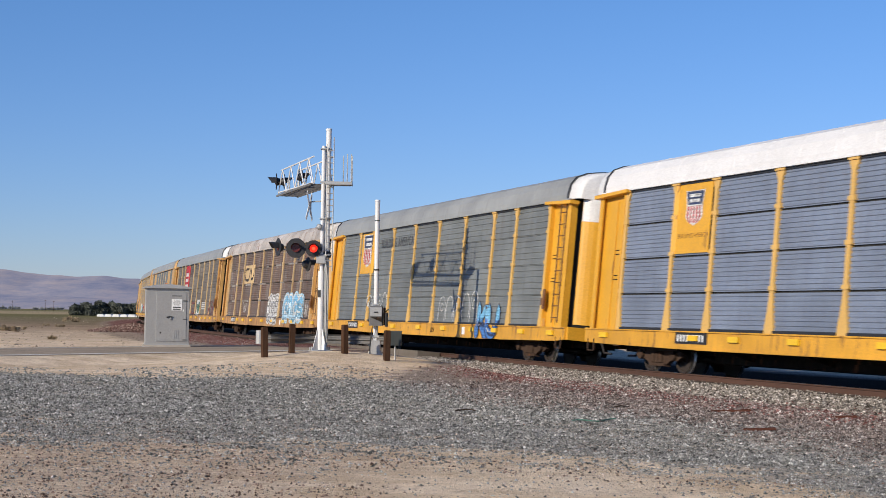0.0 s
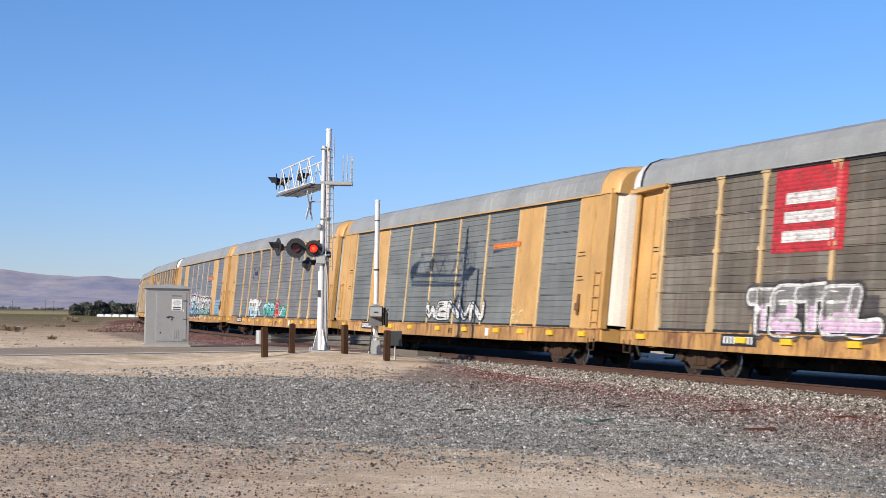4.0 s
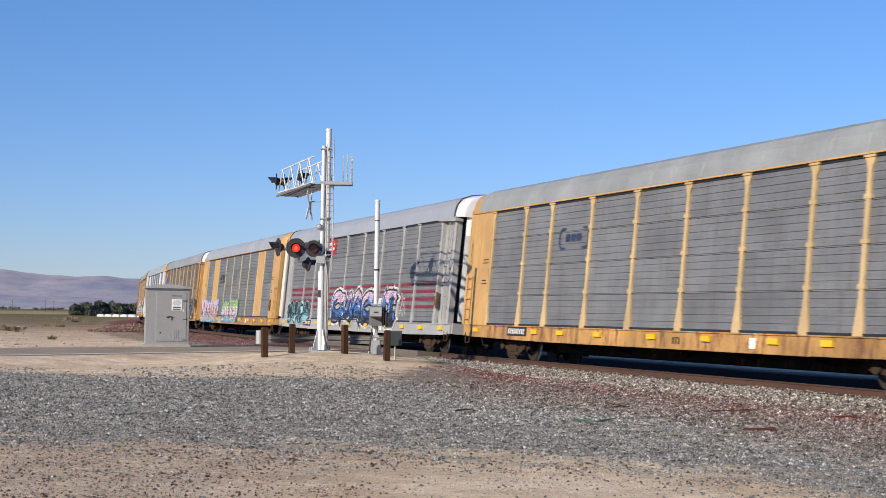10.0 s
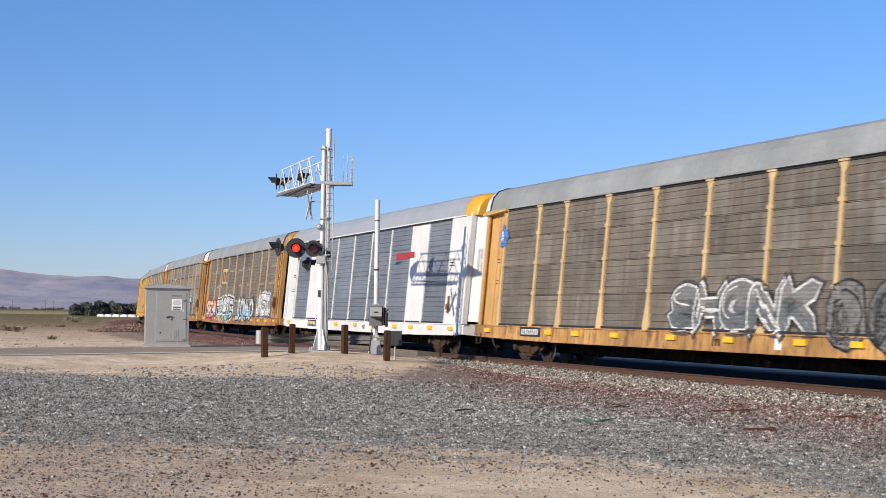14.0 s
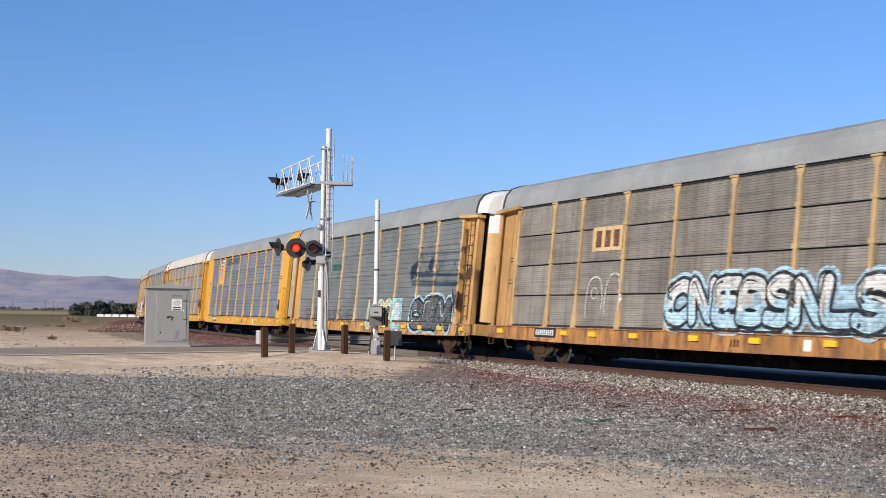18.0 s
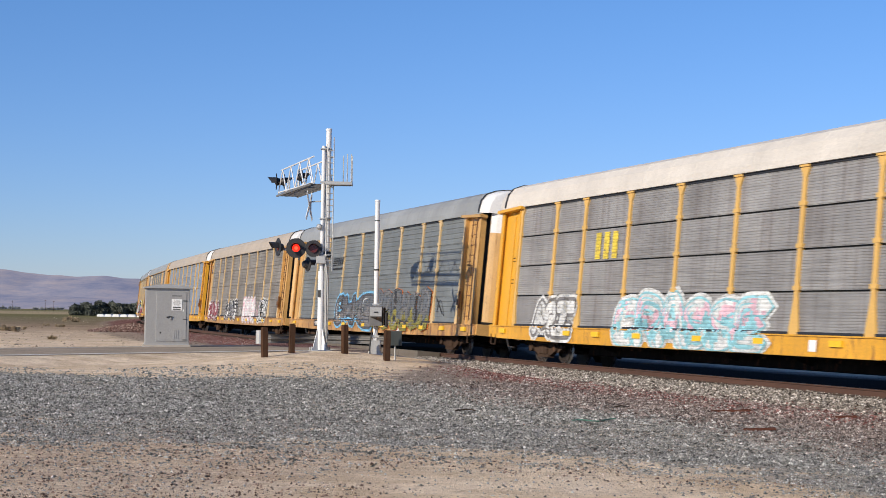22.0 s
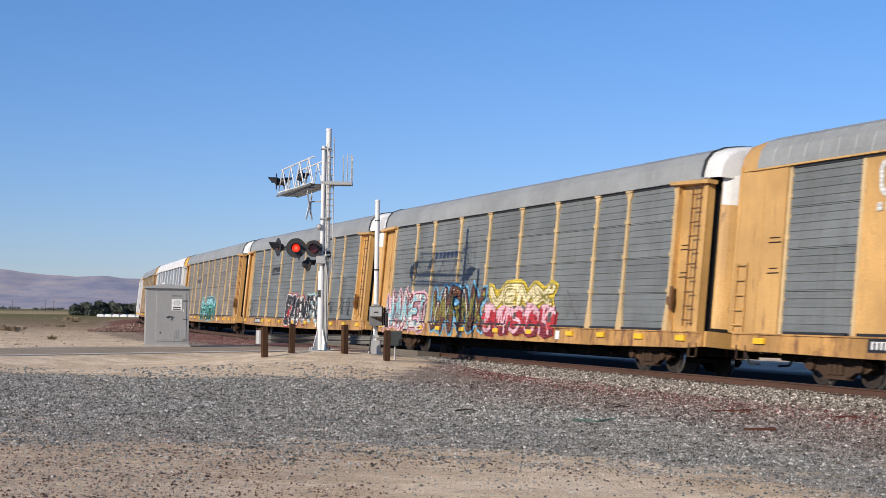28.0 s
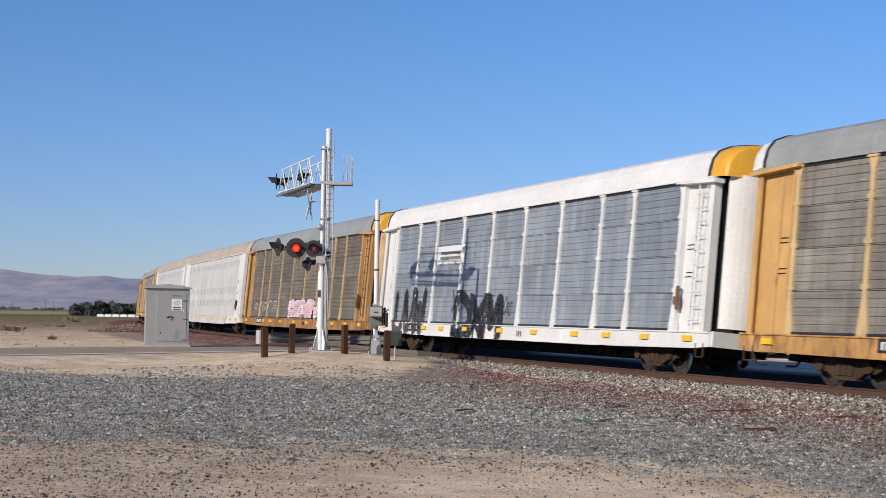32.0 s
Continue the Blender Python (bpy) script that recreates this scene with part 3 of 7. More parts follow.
# ---- road across the track ----
def build_road():
    m, nt, b = node_mat("road_asphalt", 0.9)
    geo = nt.nodes.new("ShaderNodeNewGeometry")
    n1, n2 = noise_of(nt, geo.outputs["Position"], 0.7, 5), noise_of(nt, geo.outputs["Position"], 45, 3)
    c = ramp(nt, n1, [(0.3, (0.30, 0.245, 0.185)), (0.7, (0.42, 0.345, 0.265))])
    c = mix(nt, 1.0, c, ramp(nt, n2, [(0.3, (0.7,) * 3), (0.7, (1.2,) * 3)]), "MULTIPLY")
    nt.links.new(c, b.inputs["Base Color"])
    bump(nt, b, n2, 0.4, 0.01)

    def strip(name, o0, o1, a0, a1, z0, z1, material, label, cat):
        sh = Shape()
        n = 40
        for i in range(n):
            f0, f1 = a0 + (a1 - a0) * i / n, a0 + (a1 - a0) * (i + 1) / n
            q = [ROAD_A + ROAD_W * f + ROAD_N * o for f, o in ((f0, o0), (f1, o0), (f1, o1), (f0, o1))]
            sh.face_set([(p.x, p.y, z0) for p in q] + [(p.x, p.y, z1) for p in q],
                        [(4, 5, 6, 7), (0, 1, 5, 4), (2, 3, 7, 6), (1, 2, 6, 5), (3, 0, 4, 7)])
        tagged(part(name, sh, material), label, cat, kind="structure")
    strip("road", -0.55, 7.2, -140, 6.8, -0.30, -0.02, m, "worn grey asphalt road over the crossing", "road")
    # far road is coloured dark to stand in for the train's shade
    strip("road_far", -0.55, 7.2, 12.6, 160, -0.30, -0.02, paint("shade_dark_asphalt", (0.05, 0.046, 0.042), 0.9, wear=0.4, streak=False), "worn asphalt road beyond the crossing, darkened for train shade", "road")
    strip("edge_line", -0.2, 0.2, -140, 5.2, -0.03, -0.014, LINE_W, "broad worn white edge line with dust", "road marking")
    strip("edge_line_far", 6.5, 6.62, -140, 6.6, -0.03, -0.014, LINE_W, "painted white edge line", "road marking")


build_road()


# ---- railway track ----
def build_track():
    for name, lat in (("rail", 0.755), ("rail", -0.755)):
        sh = Shape()
        prof = [(-0.07, -0.172), (0.07, -0.172), (0.07, -0.155), (0.014, -0.14), (0.012, -0.045), (0.036, -0.03), (0.036, -0.006), (0.028, 0.0),
                (-0.028, 0.0), (-0.036, -0.006), (-0.036, -0.03), (-0.012, -0.045), (-0.014, -0.14), (-0.07, -0.155)]
        ss = np.arange(-60, 330, 3.0)
        k = len(prof)
        vs = []
        for s in ss:
            for a, z in prof:
                x, y, _ = on_track(s, lat + a)
                vs.append((x, y, z + CANT * (lat - 0.755)))
        fs = [(i * k + j, i * k + (j + 1) % k, (i + 1) * k + (j + 1) % k, (i + 1) * k + j) for i in range(len(ss) - 1) for j in range(k)]
        sh.face_set(vs, fs)
        ob = tagged(part(name, sh, RAIL_RUST), "rusty brown steel rail with a worn head", "rail", kind="structure")
        top = Shape()
        vs = []
        for s in ss:
            for a in (-0.024, 0.024):
                x, y, _ = on_track(s, lat + a)
                vs.append((x, y, 0.0025 + CANT * (lat - 0.755)))
        top.face_set(vs, [(2 * i, 2 * i + 1, 2 * i + 3, 2 * i + 2) for i in range(len(ss) - 1)])
        part("rail_head", top, TREAD, ob, "shiny worn running surface")
    deck = tagged(new("track_bed"), "row of dark timber railway ties in ballast", "railway track", kind="structure")
    tie = Shape().box(-0.11, 0.11, -1.28, 1.28, -0.33, -0.172, 0.012).mesh("tie", TIE_W)
    plate = Shape().box(-0.09, 0.09, -0.87, -0.64, -0.174, -0.160).box(-0.09, 0.09, 0.64, 0.87, -0.174, -0.160).mesh("tie_plate", RAIL_RUST)
    rnd = random.Random(3)
    for i in range(190):
        s = -34 + 0.53 * i
        if 13.4 < s < 27.5:
            continue
        x, y, th = on_track(s)
        t = part("tie", tie, parent=deck, at=pose(x, y, rnd.uniform(-0.008, 0.004) - 0.755 * CANT, 0, 0, math.degrees(th) + rnd.uniform(-0.8, 0.8)) @ pose(0, 0, 0, math.degrees(CANT), 0, 0))
        part("tie_plate", plate, parent=t)
    # crossing panels between and beside the rails
    for a, b, nm in ((-0.64, 0.64, "crossing_panel"), (0.86, 1.75, "crossing_panel"), (-1.75, -0.86, "crossing_panel")):
        for j in range(6):
            s0, s1 = 13.6 + 2.3 * j, 13.6 + 2.3 * j + 2.26
            q = [on_track(s, l) for s, l in ((s0, a), (s1, a), (s1, b), (s0, b))]
            sh = Shape().face_set([(p[0], p[1], -0.30 + CANT * (l - 0.755)) for p, l in zip(q, (a, a, b, b))] + [(p[0], p[1], -0.012 + CANT * (l - 0.755)) for p, l in zip(q, (a, a, b, b))],
                                  [(3, 2, 1, 0), (4, 5, 6, 7), (0, 1, 5, 4), (1, 2, 6, 5), (2, 3, 7, 6), (3, 0, 4, 7)])
            part(nm, sh, PANEL_A, deck, "dusty asphalt crossing panel")


build_track()


# ---- distance: hills, trees, bushes ----
def build_hills():
    m, nt, b = node_mat("hazed_hill_slopes", 1.0)
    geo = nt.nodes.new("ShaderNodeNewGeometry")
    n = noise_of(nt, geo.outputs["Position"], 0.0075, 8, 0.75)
    # distance haze is put into these blue and pink base colours
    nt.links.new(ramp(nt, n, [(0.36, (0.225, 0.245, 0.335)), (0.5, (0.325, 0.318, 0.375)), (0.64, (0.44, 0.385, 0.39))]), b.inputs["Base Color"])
    for name, y0, depth, hgt, seed in (("hill_range", 3650, 550, 106, 3), ("hill_range", 3000, 300, 46, 9)):
        xs, ts = np.linspace(-2600, 2600, 261), np.linspace(0, 1, 12)
        vs = []
        for t in ts:
            for x in xs:
                r = hgt * (0.80 + 0.13 * math.sin(x * 0.0021 + seed * 1.3) + 0.10 * noise.noise((x * 0.004, seed, 0.0)) + 0.05 * noise.noise((x * 0.015, seed, t * 2)))
                r *= 1.20 - 0.24 * min(1.6, max(0, (x + 1256) / 368)) if name and seed == 3 else 1.0
                vs.append((x, y0 + depth * t, -8 + r * t ** 0.8 + 7 * t * (1 - t) * noise.noise((x * 0.012, t * 5, seed))))
        k = len(xs)
        sh = Shape().face_set(vs, [(i * k + j, i * k + j + 1, (i + 1) * k + j + 1, (i + 1) * k + j) for i in range(len(ts) - 1) for j in range(k - 1)])
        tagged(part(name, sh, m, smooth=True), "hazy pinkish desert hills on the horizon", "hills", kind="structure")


build_hills()


def leaf_mat(name, a, bcol):
    m, nt, b = node_mat(name, 0.8)
    geo = nt.nodes.new("ShaderNodeNewGeometry")
    nt.links.new(ramp(nt, geo.outputs["Random Per Island"], [(0.0, a), (1.0, bcol)]), b.inputs["Base Color"])
    return m


LEAF = leaf_mat("leaves", (0.06, 0.07, 0.056), (0.10, 0.106, 0.08))
SCRUB = leaf_mat("dry_scrub", (0.20, 0.15, 0.09), (0.42, 0.33, 0.21))


def leaf_cloud(centres, radii, count, size, seed):
    r = np.random.RandomState(seed)
    sh = Shape()
    vs, fs = [], []
    for c, rad in zip(centres, radii):
        for _ in range(count):
            d = r.normal(0, 1, 3)
            d /= np.linalg.norm(d)
            p = np.array(c) + d * rad * r.uniform(0.55, 1.0) * np.array((1, 1, 0.85))
            u, w = r.normal(0, size, 3), r.normal(0, size, 3)
            n = len(vs)
            vs += [tuple(p - u), tuple(p + w), tuple(p + u), tuple(p - w * 0.6)]
            fs.append((n, n + 1, n + 2, n + 3))
    sh.v, sh.f = vs, fs
    return sh


def raw_mesh(sh, name, material):
    me = bpy.data.meshes.new(name)
    me.from_pydata(sh.v, [], sh.f)
    me.materials.append(material)
    return me


def build_tree(x, y, h, seed):
    r = random.Random(seed)
    t = thing("tree", Matrix.Translation((x, y, float(ground_z(np.array([x]), np.array([y]))[0]) - 0.1)), "dark green bushy tree in a far windbreak", "tree", "trees of the windbreak")
    sh = Shape().tube((0, 0, 0), (0.1, 0, h * 0.5), 0.22, 8, 0.12)
    cs, rs = [], []
    for i in range(12):
        a, q = r.uniform(0, 6.28), r.uniform(0.4, 1.7)
        c = (q * math.cos(a), q * math.sin(a), h * r.uniform(0.10, 0.78))
        sh.tube((0.05, 0, h * 0.28), c, 0.07, 6, 0.03)
        cs.append(c)
        rs.append(h * r.uniform(0.2, 0.3))
    part("trunk", sh, TIMBER, t)
    part("crown", raw_mesh(leaf_cloud(cs, rs, 170, 0.22, seed), "crown", LEAF), parent=t)


_r = random.Random(8)
for i in range(44):
    x = -104.5 + 1.2 * i + _r.uniform(-0.7, 0.7)
    build_tree(x, 425 + _r.uniform(-9, 14), _r.uniform(3.6, 4.6), 40 + i)


def build_far_woods():
    """Low hazy clumps of trees at the foot of the hills."""
    r = np.random.RandomState(33)
    cs, rs = [], []
    for _ in range(34):
        y = r.uniform(1500, 2300)
        x = y * r.uniform(-0.31, -0.19)
        h = r.uniform(1.6, 3.6)
        for k in range(3):
            cs.append((x + r.uniform(-6, 6), y, float(ground_z(np.array([x]), np.array([y]))[0]) + h * r.uniform(0.2, 0.6)))
            rs.append(h * r.uniform(0.4, 0.7))
    # leaf colour is greyed to stand in for the distance haze
    me = raw_mesh(leaf_cloud(cs, rs, 22, 1.0, 34), "far_woods", leaf_mat("haze_grey_leaves", (0.15, 0.16, 0.165), (0.22, 0.225, 0.22)))
    tagged(new("far_woods", me), "hazy clumps of trees far across the plain", "trees", kind="stuff")


build_far_woods()


def build_bush(x, y, w, h, seed):
    r = random.Random(seed)
    z = float(ground_z(np.array([x]), np.array([y]))[0])
    cs = [(r.uniform(-w, w) * 0.45, r.uniform(-w, w) * 0.3, h * r.uniform(0.25, 0.6)) for _ in range(7)]
    t = thing("bush", Matrix.Translation((x, y, z)), "dry brown desert bush on bare ground", "bush", "desert bushes")
    st = Shape()
    for c in cs:
        st.tube((0, 0, 0), c, 0.02, 5, 0.01)
    part("stem", st, TIMBER, t)
    part("foliage", raw_mesh(leaf_cloud(cs, [h * 0.38] * 7, 60, 0.05, seed), "foliage", SCRUB), parent=t)


for i, (x, y, w, h) in enumerate([(-32.6, 112, 1.1, 0.50), (-31.4, 110, 0.9, 0.42), (-33.9, 114, 0.9, 0.40), (-52, 205, 1.6, 0.55), (-49.5, 200, 1.4, 0.5),
                                  (-56, 226, 2.0, 0.6), (-63, 250, 2.0, 0.7), (-40, 150, 0.8, 0.25), (-36, 140, 0.8, 0.25), (-22, 84, 0.5, 0.18)]):
    build_bush(x, y, w, h, 70 + i)
def clods():
    r = np.random.RandomState(21)
    n = 2200
    d = 60 * (300 / 60) ** r.uniform(0, 1, n)
    x = -d * r.uniform(0.06, 0.34, n)
    lat = track_lat(x, d)
    keep = (lat > 4) & ((road_off(x, d) < -1) | (road_off(x, d) > 8))
    x, d = x[keep], d[keep]
    stones("scrub_clods", "scattered dark clods and dry tufts on the plain", np.stack([x, d, ground_z(x, d) + 0.01], -1), (0.02 + 0.06 * r.uniform(0, 1, len(x)) ** 3) * (0.5 + d / 160),
           stone_mat("clod", [(0.0, (0.17, 0.125, 0.085)), (0.7, (0.32, 0.25, 0.175)), (1.0, (0.46, 0.38, 0.29))]))


clods()
for i in range(14):
    # low white sheeted rows far off in the field
    x = -83 + 1.9 * i
    t = tagged(part("field_cover", Shape().prism([(-0.85, -0.5), (0.85, -0.5), (0.8, 0.0), (0.5, 0.22), (-0.5, 0.22), (-0.8, 0.0)], "y", 360, 366), WHITE, at=(x, 0, 0)),
               "low white plastic sheeted row in a field", "field cover", "white rows in the field")
for i, (x, y, h) in enumerate([(-241, 900, 7), (-262, 1000, 7), (-290, 1000, 7)]):
    z = float(ground_z(np.array([x]), np.array([y]))[0])
    t = thing("utility_pole", Matrix.Translation((x, y, z)), "thin wooden utility pole far across the field", "pole", "far utility poles")
    part("pole", Shape().tube((0, 0, -0.3), (0, 0, h), 0.14, 8, 0.1), TIMBER, t)
    part("crossarm", Shape().box(-0.9, 0.9, -0.06, 0.06, h - 0.6, h - 0.45), TIMBER, t)


# ---- crossing equipment ----
MAST = Vector((-3.977, 48.5, 0.225))
LAMP_OFF = paint("lamp_dark_red", (0.10, 0.012, 0.01), 0.25, wear=0.1)
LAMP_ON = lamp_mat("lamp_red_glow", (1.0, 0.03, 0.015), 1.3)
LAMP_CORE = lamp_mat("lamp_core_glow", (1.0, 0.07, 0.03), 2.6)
STAND_IN_SHUTTERS = []


def red_lamp(parent, at, yaw, size=0.30, lit=False):
    """A crossing lamp with a round black background, hood and lens; the lit ones have an added turning dark shutter
    that imitates going out.
    """
    m = Matrix.Translation(at) @ pose(0, 0, 0, 0, 0, yaw)
    back = part("lamp_background", Shape().lathe([(0.0, size), (0.02, size), (0.03, size * 0.92), (0.05, 0.15), (0.17, 0.11), (0.19, 0.08)], 28), BLACK, parent, "round black background disc", m)
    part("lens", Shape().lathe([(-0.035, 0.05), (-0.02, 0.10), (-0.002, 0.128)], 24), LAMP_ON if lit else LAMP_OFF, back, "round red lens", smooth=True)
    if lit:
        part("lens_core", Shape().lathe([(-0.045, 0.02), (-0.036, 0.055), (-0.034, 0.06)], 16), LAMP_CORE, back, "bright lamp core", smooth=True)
    vs, fs = [], []
    for k, (y, r) in enumerate(((-0.30, 0.165), (0.0, 0.158), (-0.30, 0.157), (0.0, 0.150))):
        for i in range(15):
            a = radians(-12 + 204 * i / 14)
            vs.append((r * math.cos(a), y * (0.55 + 0.45 * math.sin(max(0.05, min(math.pi, a)))) if y else 0.0, r * math.sin(a)))
    for i in range(14):
        fs += [(i, i + 1, 16 + i, 15 + i), (30 + i, 45 + i, 46 + i, 31 + i), (i, 30 + i, 31 + i, i + 1)]
    part("hood", Shape().face_set(vs, fs), BLACK, back, "black visor hood")
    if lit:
        sh = part("shutter", Shape().lathe([(-0.004, 0.134), (0.004, 0.134)], 24).moved(Matrix.Translation((0.135, 0, 0))), LAMP_OFF, back, "added dark red hinged shutter that imitates the lamp going out", Matrix.Translation((-0.135, -0.052, 0)))
        STAND_IN_SHUTTERS.append(sh)
    return back


def build_mast():
    t = thing("crossing_signal", Matrix.Translation(MAST), "white steel crossing signal mast with cantilever and red lamps", "crossing signal")
    sh = Shape().tube((0, 0, 0.02), (0.01, 0, 2.6), 0.105, 18).tube((0.01, 0, 2.6), (0.02, 0, 6.72), 0.065, 16)
    part("mast_tube", sh, MAST_W, t, "white steel tube", smooth=True)
    part("mast_tube", Shape().tube((0.16, 0.08, 2.7), (0.17, 0.08, 7.22), 0.09, 16).tube((0.17, 0.08, 7.22), (0.17, 0.08, 7.30), 0.10, 16), MAST_W, t, "grey galvanised tube", smooth=True)
    part("mast_tube", Shape().tube((0.16, 0.06, 0.3), (0.16, 0.06, 2.9), 0.09, 14), GALV, t, "grey galvanised tube", smooth=True)
    for a in range(4):
        fin = Shape().prism([(0.09, 0.02), (0.31, 0.02), (0.31, 0.07), (0.115, 0.72), (0.09, 0.72)], "y", -0.012, 0.012)
        part("base_fin", fin, MAST_W, t, at=pose(0, 0, 0, 0, 0, 45 + 90 * a))
    part("base_plate", Shape().box(-0.36, 0.36, -0.36, 0.36, -0.02, 0.03, 0.01), GALV, t)
    for a in range(4):
        part("anchor_bolt", Shape().tube((0, 0, 0.0), (0, 0, 0.12), 0.025, 8), GALV, t, at=(0.29 * (1 if a % 2 else -1), 0.29 * (1 if a // 2 else -1), 0))
    # ladder
    lad = part("ladder", Shape().tube((0.15, -0.16, 2.6), (0.15, -0.16, 6.75), 0.018, 8).tube((0.36, -0.12, 2.6), (0.36, -0.12, 7.0), 0.018, 8), GALV, t, "galvanised ladder")
    rung = Shape().tube((0.15, -0.16, 0), (0.36, -0.12, 0), 0.015, 6).mesh("rung", GALV)
    for i in range(20):
        part("rung", rung, parent=lad, at=(0, 0, 2.75 + 0.20 * i))
    for z in (3.1, 4.3, 5.5, 6.6):
        part("clamp", Shape().box(-0.08, 0.28, -0.10, 0.2, z, z + 0.05, 0.01), GALV, t)
    # cantilever arm over the road
    w = Vector((-2.09, 6.50, 0)).normalized()
    side = Vector((-w.y, w.x, 0)) * 0.32
    L = 5.7
    sh = Shape()
    lo, hi = 5.50, 6.36
    for q in (side, -side):
        sh.tube(Vector((0, 0, lo)) + q, w * L + q + Vector((0, 0, lo + 0.08)), 0.028, 8)
        sh.tube(Vector((0, 0, hi)) + q, w * (L - 0.5) + q + Vector((0, 0, hi)), 0.027, 8)
    arm = part("cantilever_arm", sh, MAST_W, t, "white lattice arm chords", smooth=True)
    n = 4
    for q in (side, -side):
        for i in range(n):
            a, b = w * (L * i / n), w * (L * (i + 0.5) / n)
            c = w * (L * (i + 1) / n)
            zt = hi
            part("brace", Shape().tube(a + q + Vector((0, 0, lo)), b + q + Vector((0, 0, zt)), 0.021, 6), MAST_W, arm)
            part("brace", Shape().tube(b + q + Vector((0, 0, zt)), c + q + Vector((0, 0, lo + 0.04)), 0.021, 6), MAST_W, arm)
    yaw = math.degrees(math.atan2(w.y, w.x))
    walkway = part("walkway", Shape().box(0.1, L, -0.40, -0.36, -0.035, 0.035).box(0.1, L, 0.36, 0.40, -0.035, 0.035), BEAM, t, "grated walkway", at=pose(0, 0, lo - 0.04, 0, 0, yaw))
    slat = Shape().box(-0.015, 0.015, -0.36, 0.36, -0.02, 0.02).mesh("slat", BEAM)
    for i in range(13):
        part("slat", slat, parent=walkway, at=(0.2 + 0.44 * i, 0, 0))
    # end platform with upright rails
    plat = part("platform", Shape().box(0.10, 0.98, -0.30, -0.25, -0.05, 0.05).box(0.10, 0.98, 0.25, 0.30, -0.05, 0.05).box(0.93, 0.98, -0.25, 0.25, -0.05, 0.05), GALV, t, "small service platform", at=(0, -0.1, 5.47))
    for i in range(7):
        part("slat", Shape().box(-0.04, 0.04, -0.25, 0.25, -0.02, 0.02).mesh("slat", GALV), parent=plat, at=(0.18 + 0.12 * i, 0, 0))
    for x, y in ((0.66, 0.27), (0.82, -0.27), (0.95, -0.27), (0.95, 0.27)):
        part("handrail_post", Shape().tube((x, y, 0), (x, y, 0.95), 0.018, 8), GALV, plat)
    # signals at the arm
    red_lamp(t, w * 5.6 + Vector((-0.42, -0.1, 5.98)), -84, 0.30)
    red_lamp(t, w * 5.6 + Vector((-0.10, -0.1, 5.98)), 96, 0.27)
    red_lamp(t, w * 3.7 + Vector((0.12, 0.0, 6.0)), 100, 0.25)
    for d in (5.3, 3.7):
        part("signal_hanger", Shape().tube(w * d + Vector((0, 0, 5.6)), w * d + Vector((0, 0, 6.30)), 0.03, 8), GALV, t)
    # crossbuck, seen nearly from its edge
    cb = part("crossbuck", Shape().tube((0, 0, -0.3), (0, 0, 0.3), 0.03, 8), GALV, t, "white crossbuck sign", at=Matrix.Translation((-0.42, 0.35, 4.75)) @ pose(0, 0, 0, 0, 0, 83))
    for a in (45, -45):
        part("blade", Shape().box(-0.61, 0.61, -0.008, 0.008, -0.075, 0.075), WHITE, cb, at=pose(0, 0.03 if a > 0 else 0.05, 0, 0, a, 0))
    part("bracket", Shape().tube((-0.42, 0.35, 4.9), (0, 0, 4.9), 0.025, 8), GALV, t)
    # lamps on the mast
    part("lamp_arm", Shape().tube((-1.4, 0.15, 3.30), (0.1, 0.05, 3.30), 0.035, 10).tube((-0.75, 0.12, 3.3), (-0.75, 0.12, 2.95), 0.03, 8), GALV, t, "galvanised lamp cross-arm", smooth=True)
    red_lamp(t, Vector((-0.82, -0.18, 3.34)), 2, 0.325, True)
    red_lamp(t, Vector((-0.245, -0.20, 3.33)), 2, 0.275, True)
    red_lamp(t, Vector((-1.44, 0.05, 3.37)), -66, 0.30)
    red_lamp(t, Vector((-0.46, 0.30, 2.83)), 118, 0.24)
    part("junction_box", Shape().box(-0.16, 0.14, -0.2, 0.1, 2.85, 3.1, 0.015), GALV, t)
    part("junction_box", Shape().box(0.06, 0.30, -0.06, 0.2, 3.05, 3.25, 0.015), BLACK, t)
    part("tag", Shape().box(-0.09, 0.0, -0.125, -0.112, 1.75, 1.98), SIGN_TXT, t, "small dark tag")
    part("bell", Shape().lathe([(-0.03, 0.02), (-0.02, 0.06), (0.03, 0.095), (0.06, 0.10)], 18), GALV, t, at=(-0.08, -0.16, 4.05), smooth=True)
    for k in range(3):
        part("conduit", Shape().tube((0.13 + 0.05 * k, -0.08, 0.05), (0.13 + 0.05 * k, -0.08, 3.0), 0.014, 6), GALV, t)
    tagged(part("foundation", Shape().box(-0.55, 0.75, -0.5, 0.5, -0.35, 0.0, 0.03), CONCRETE, at=(MAST.x + 0.05, MAST.y, MAST.z - 0.021)), "rough concrete foundation block in sand", "foundation")


build_mast()


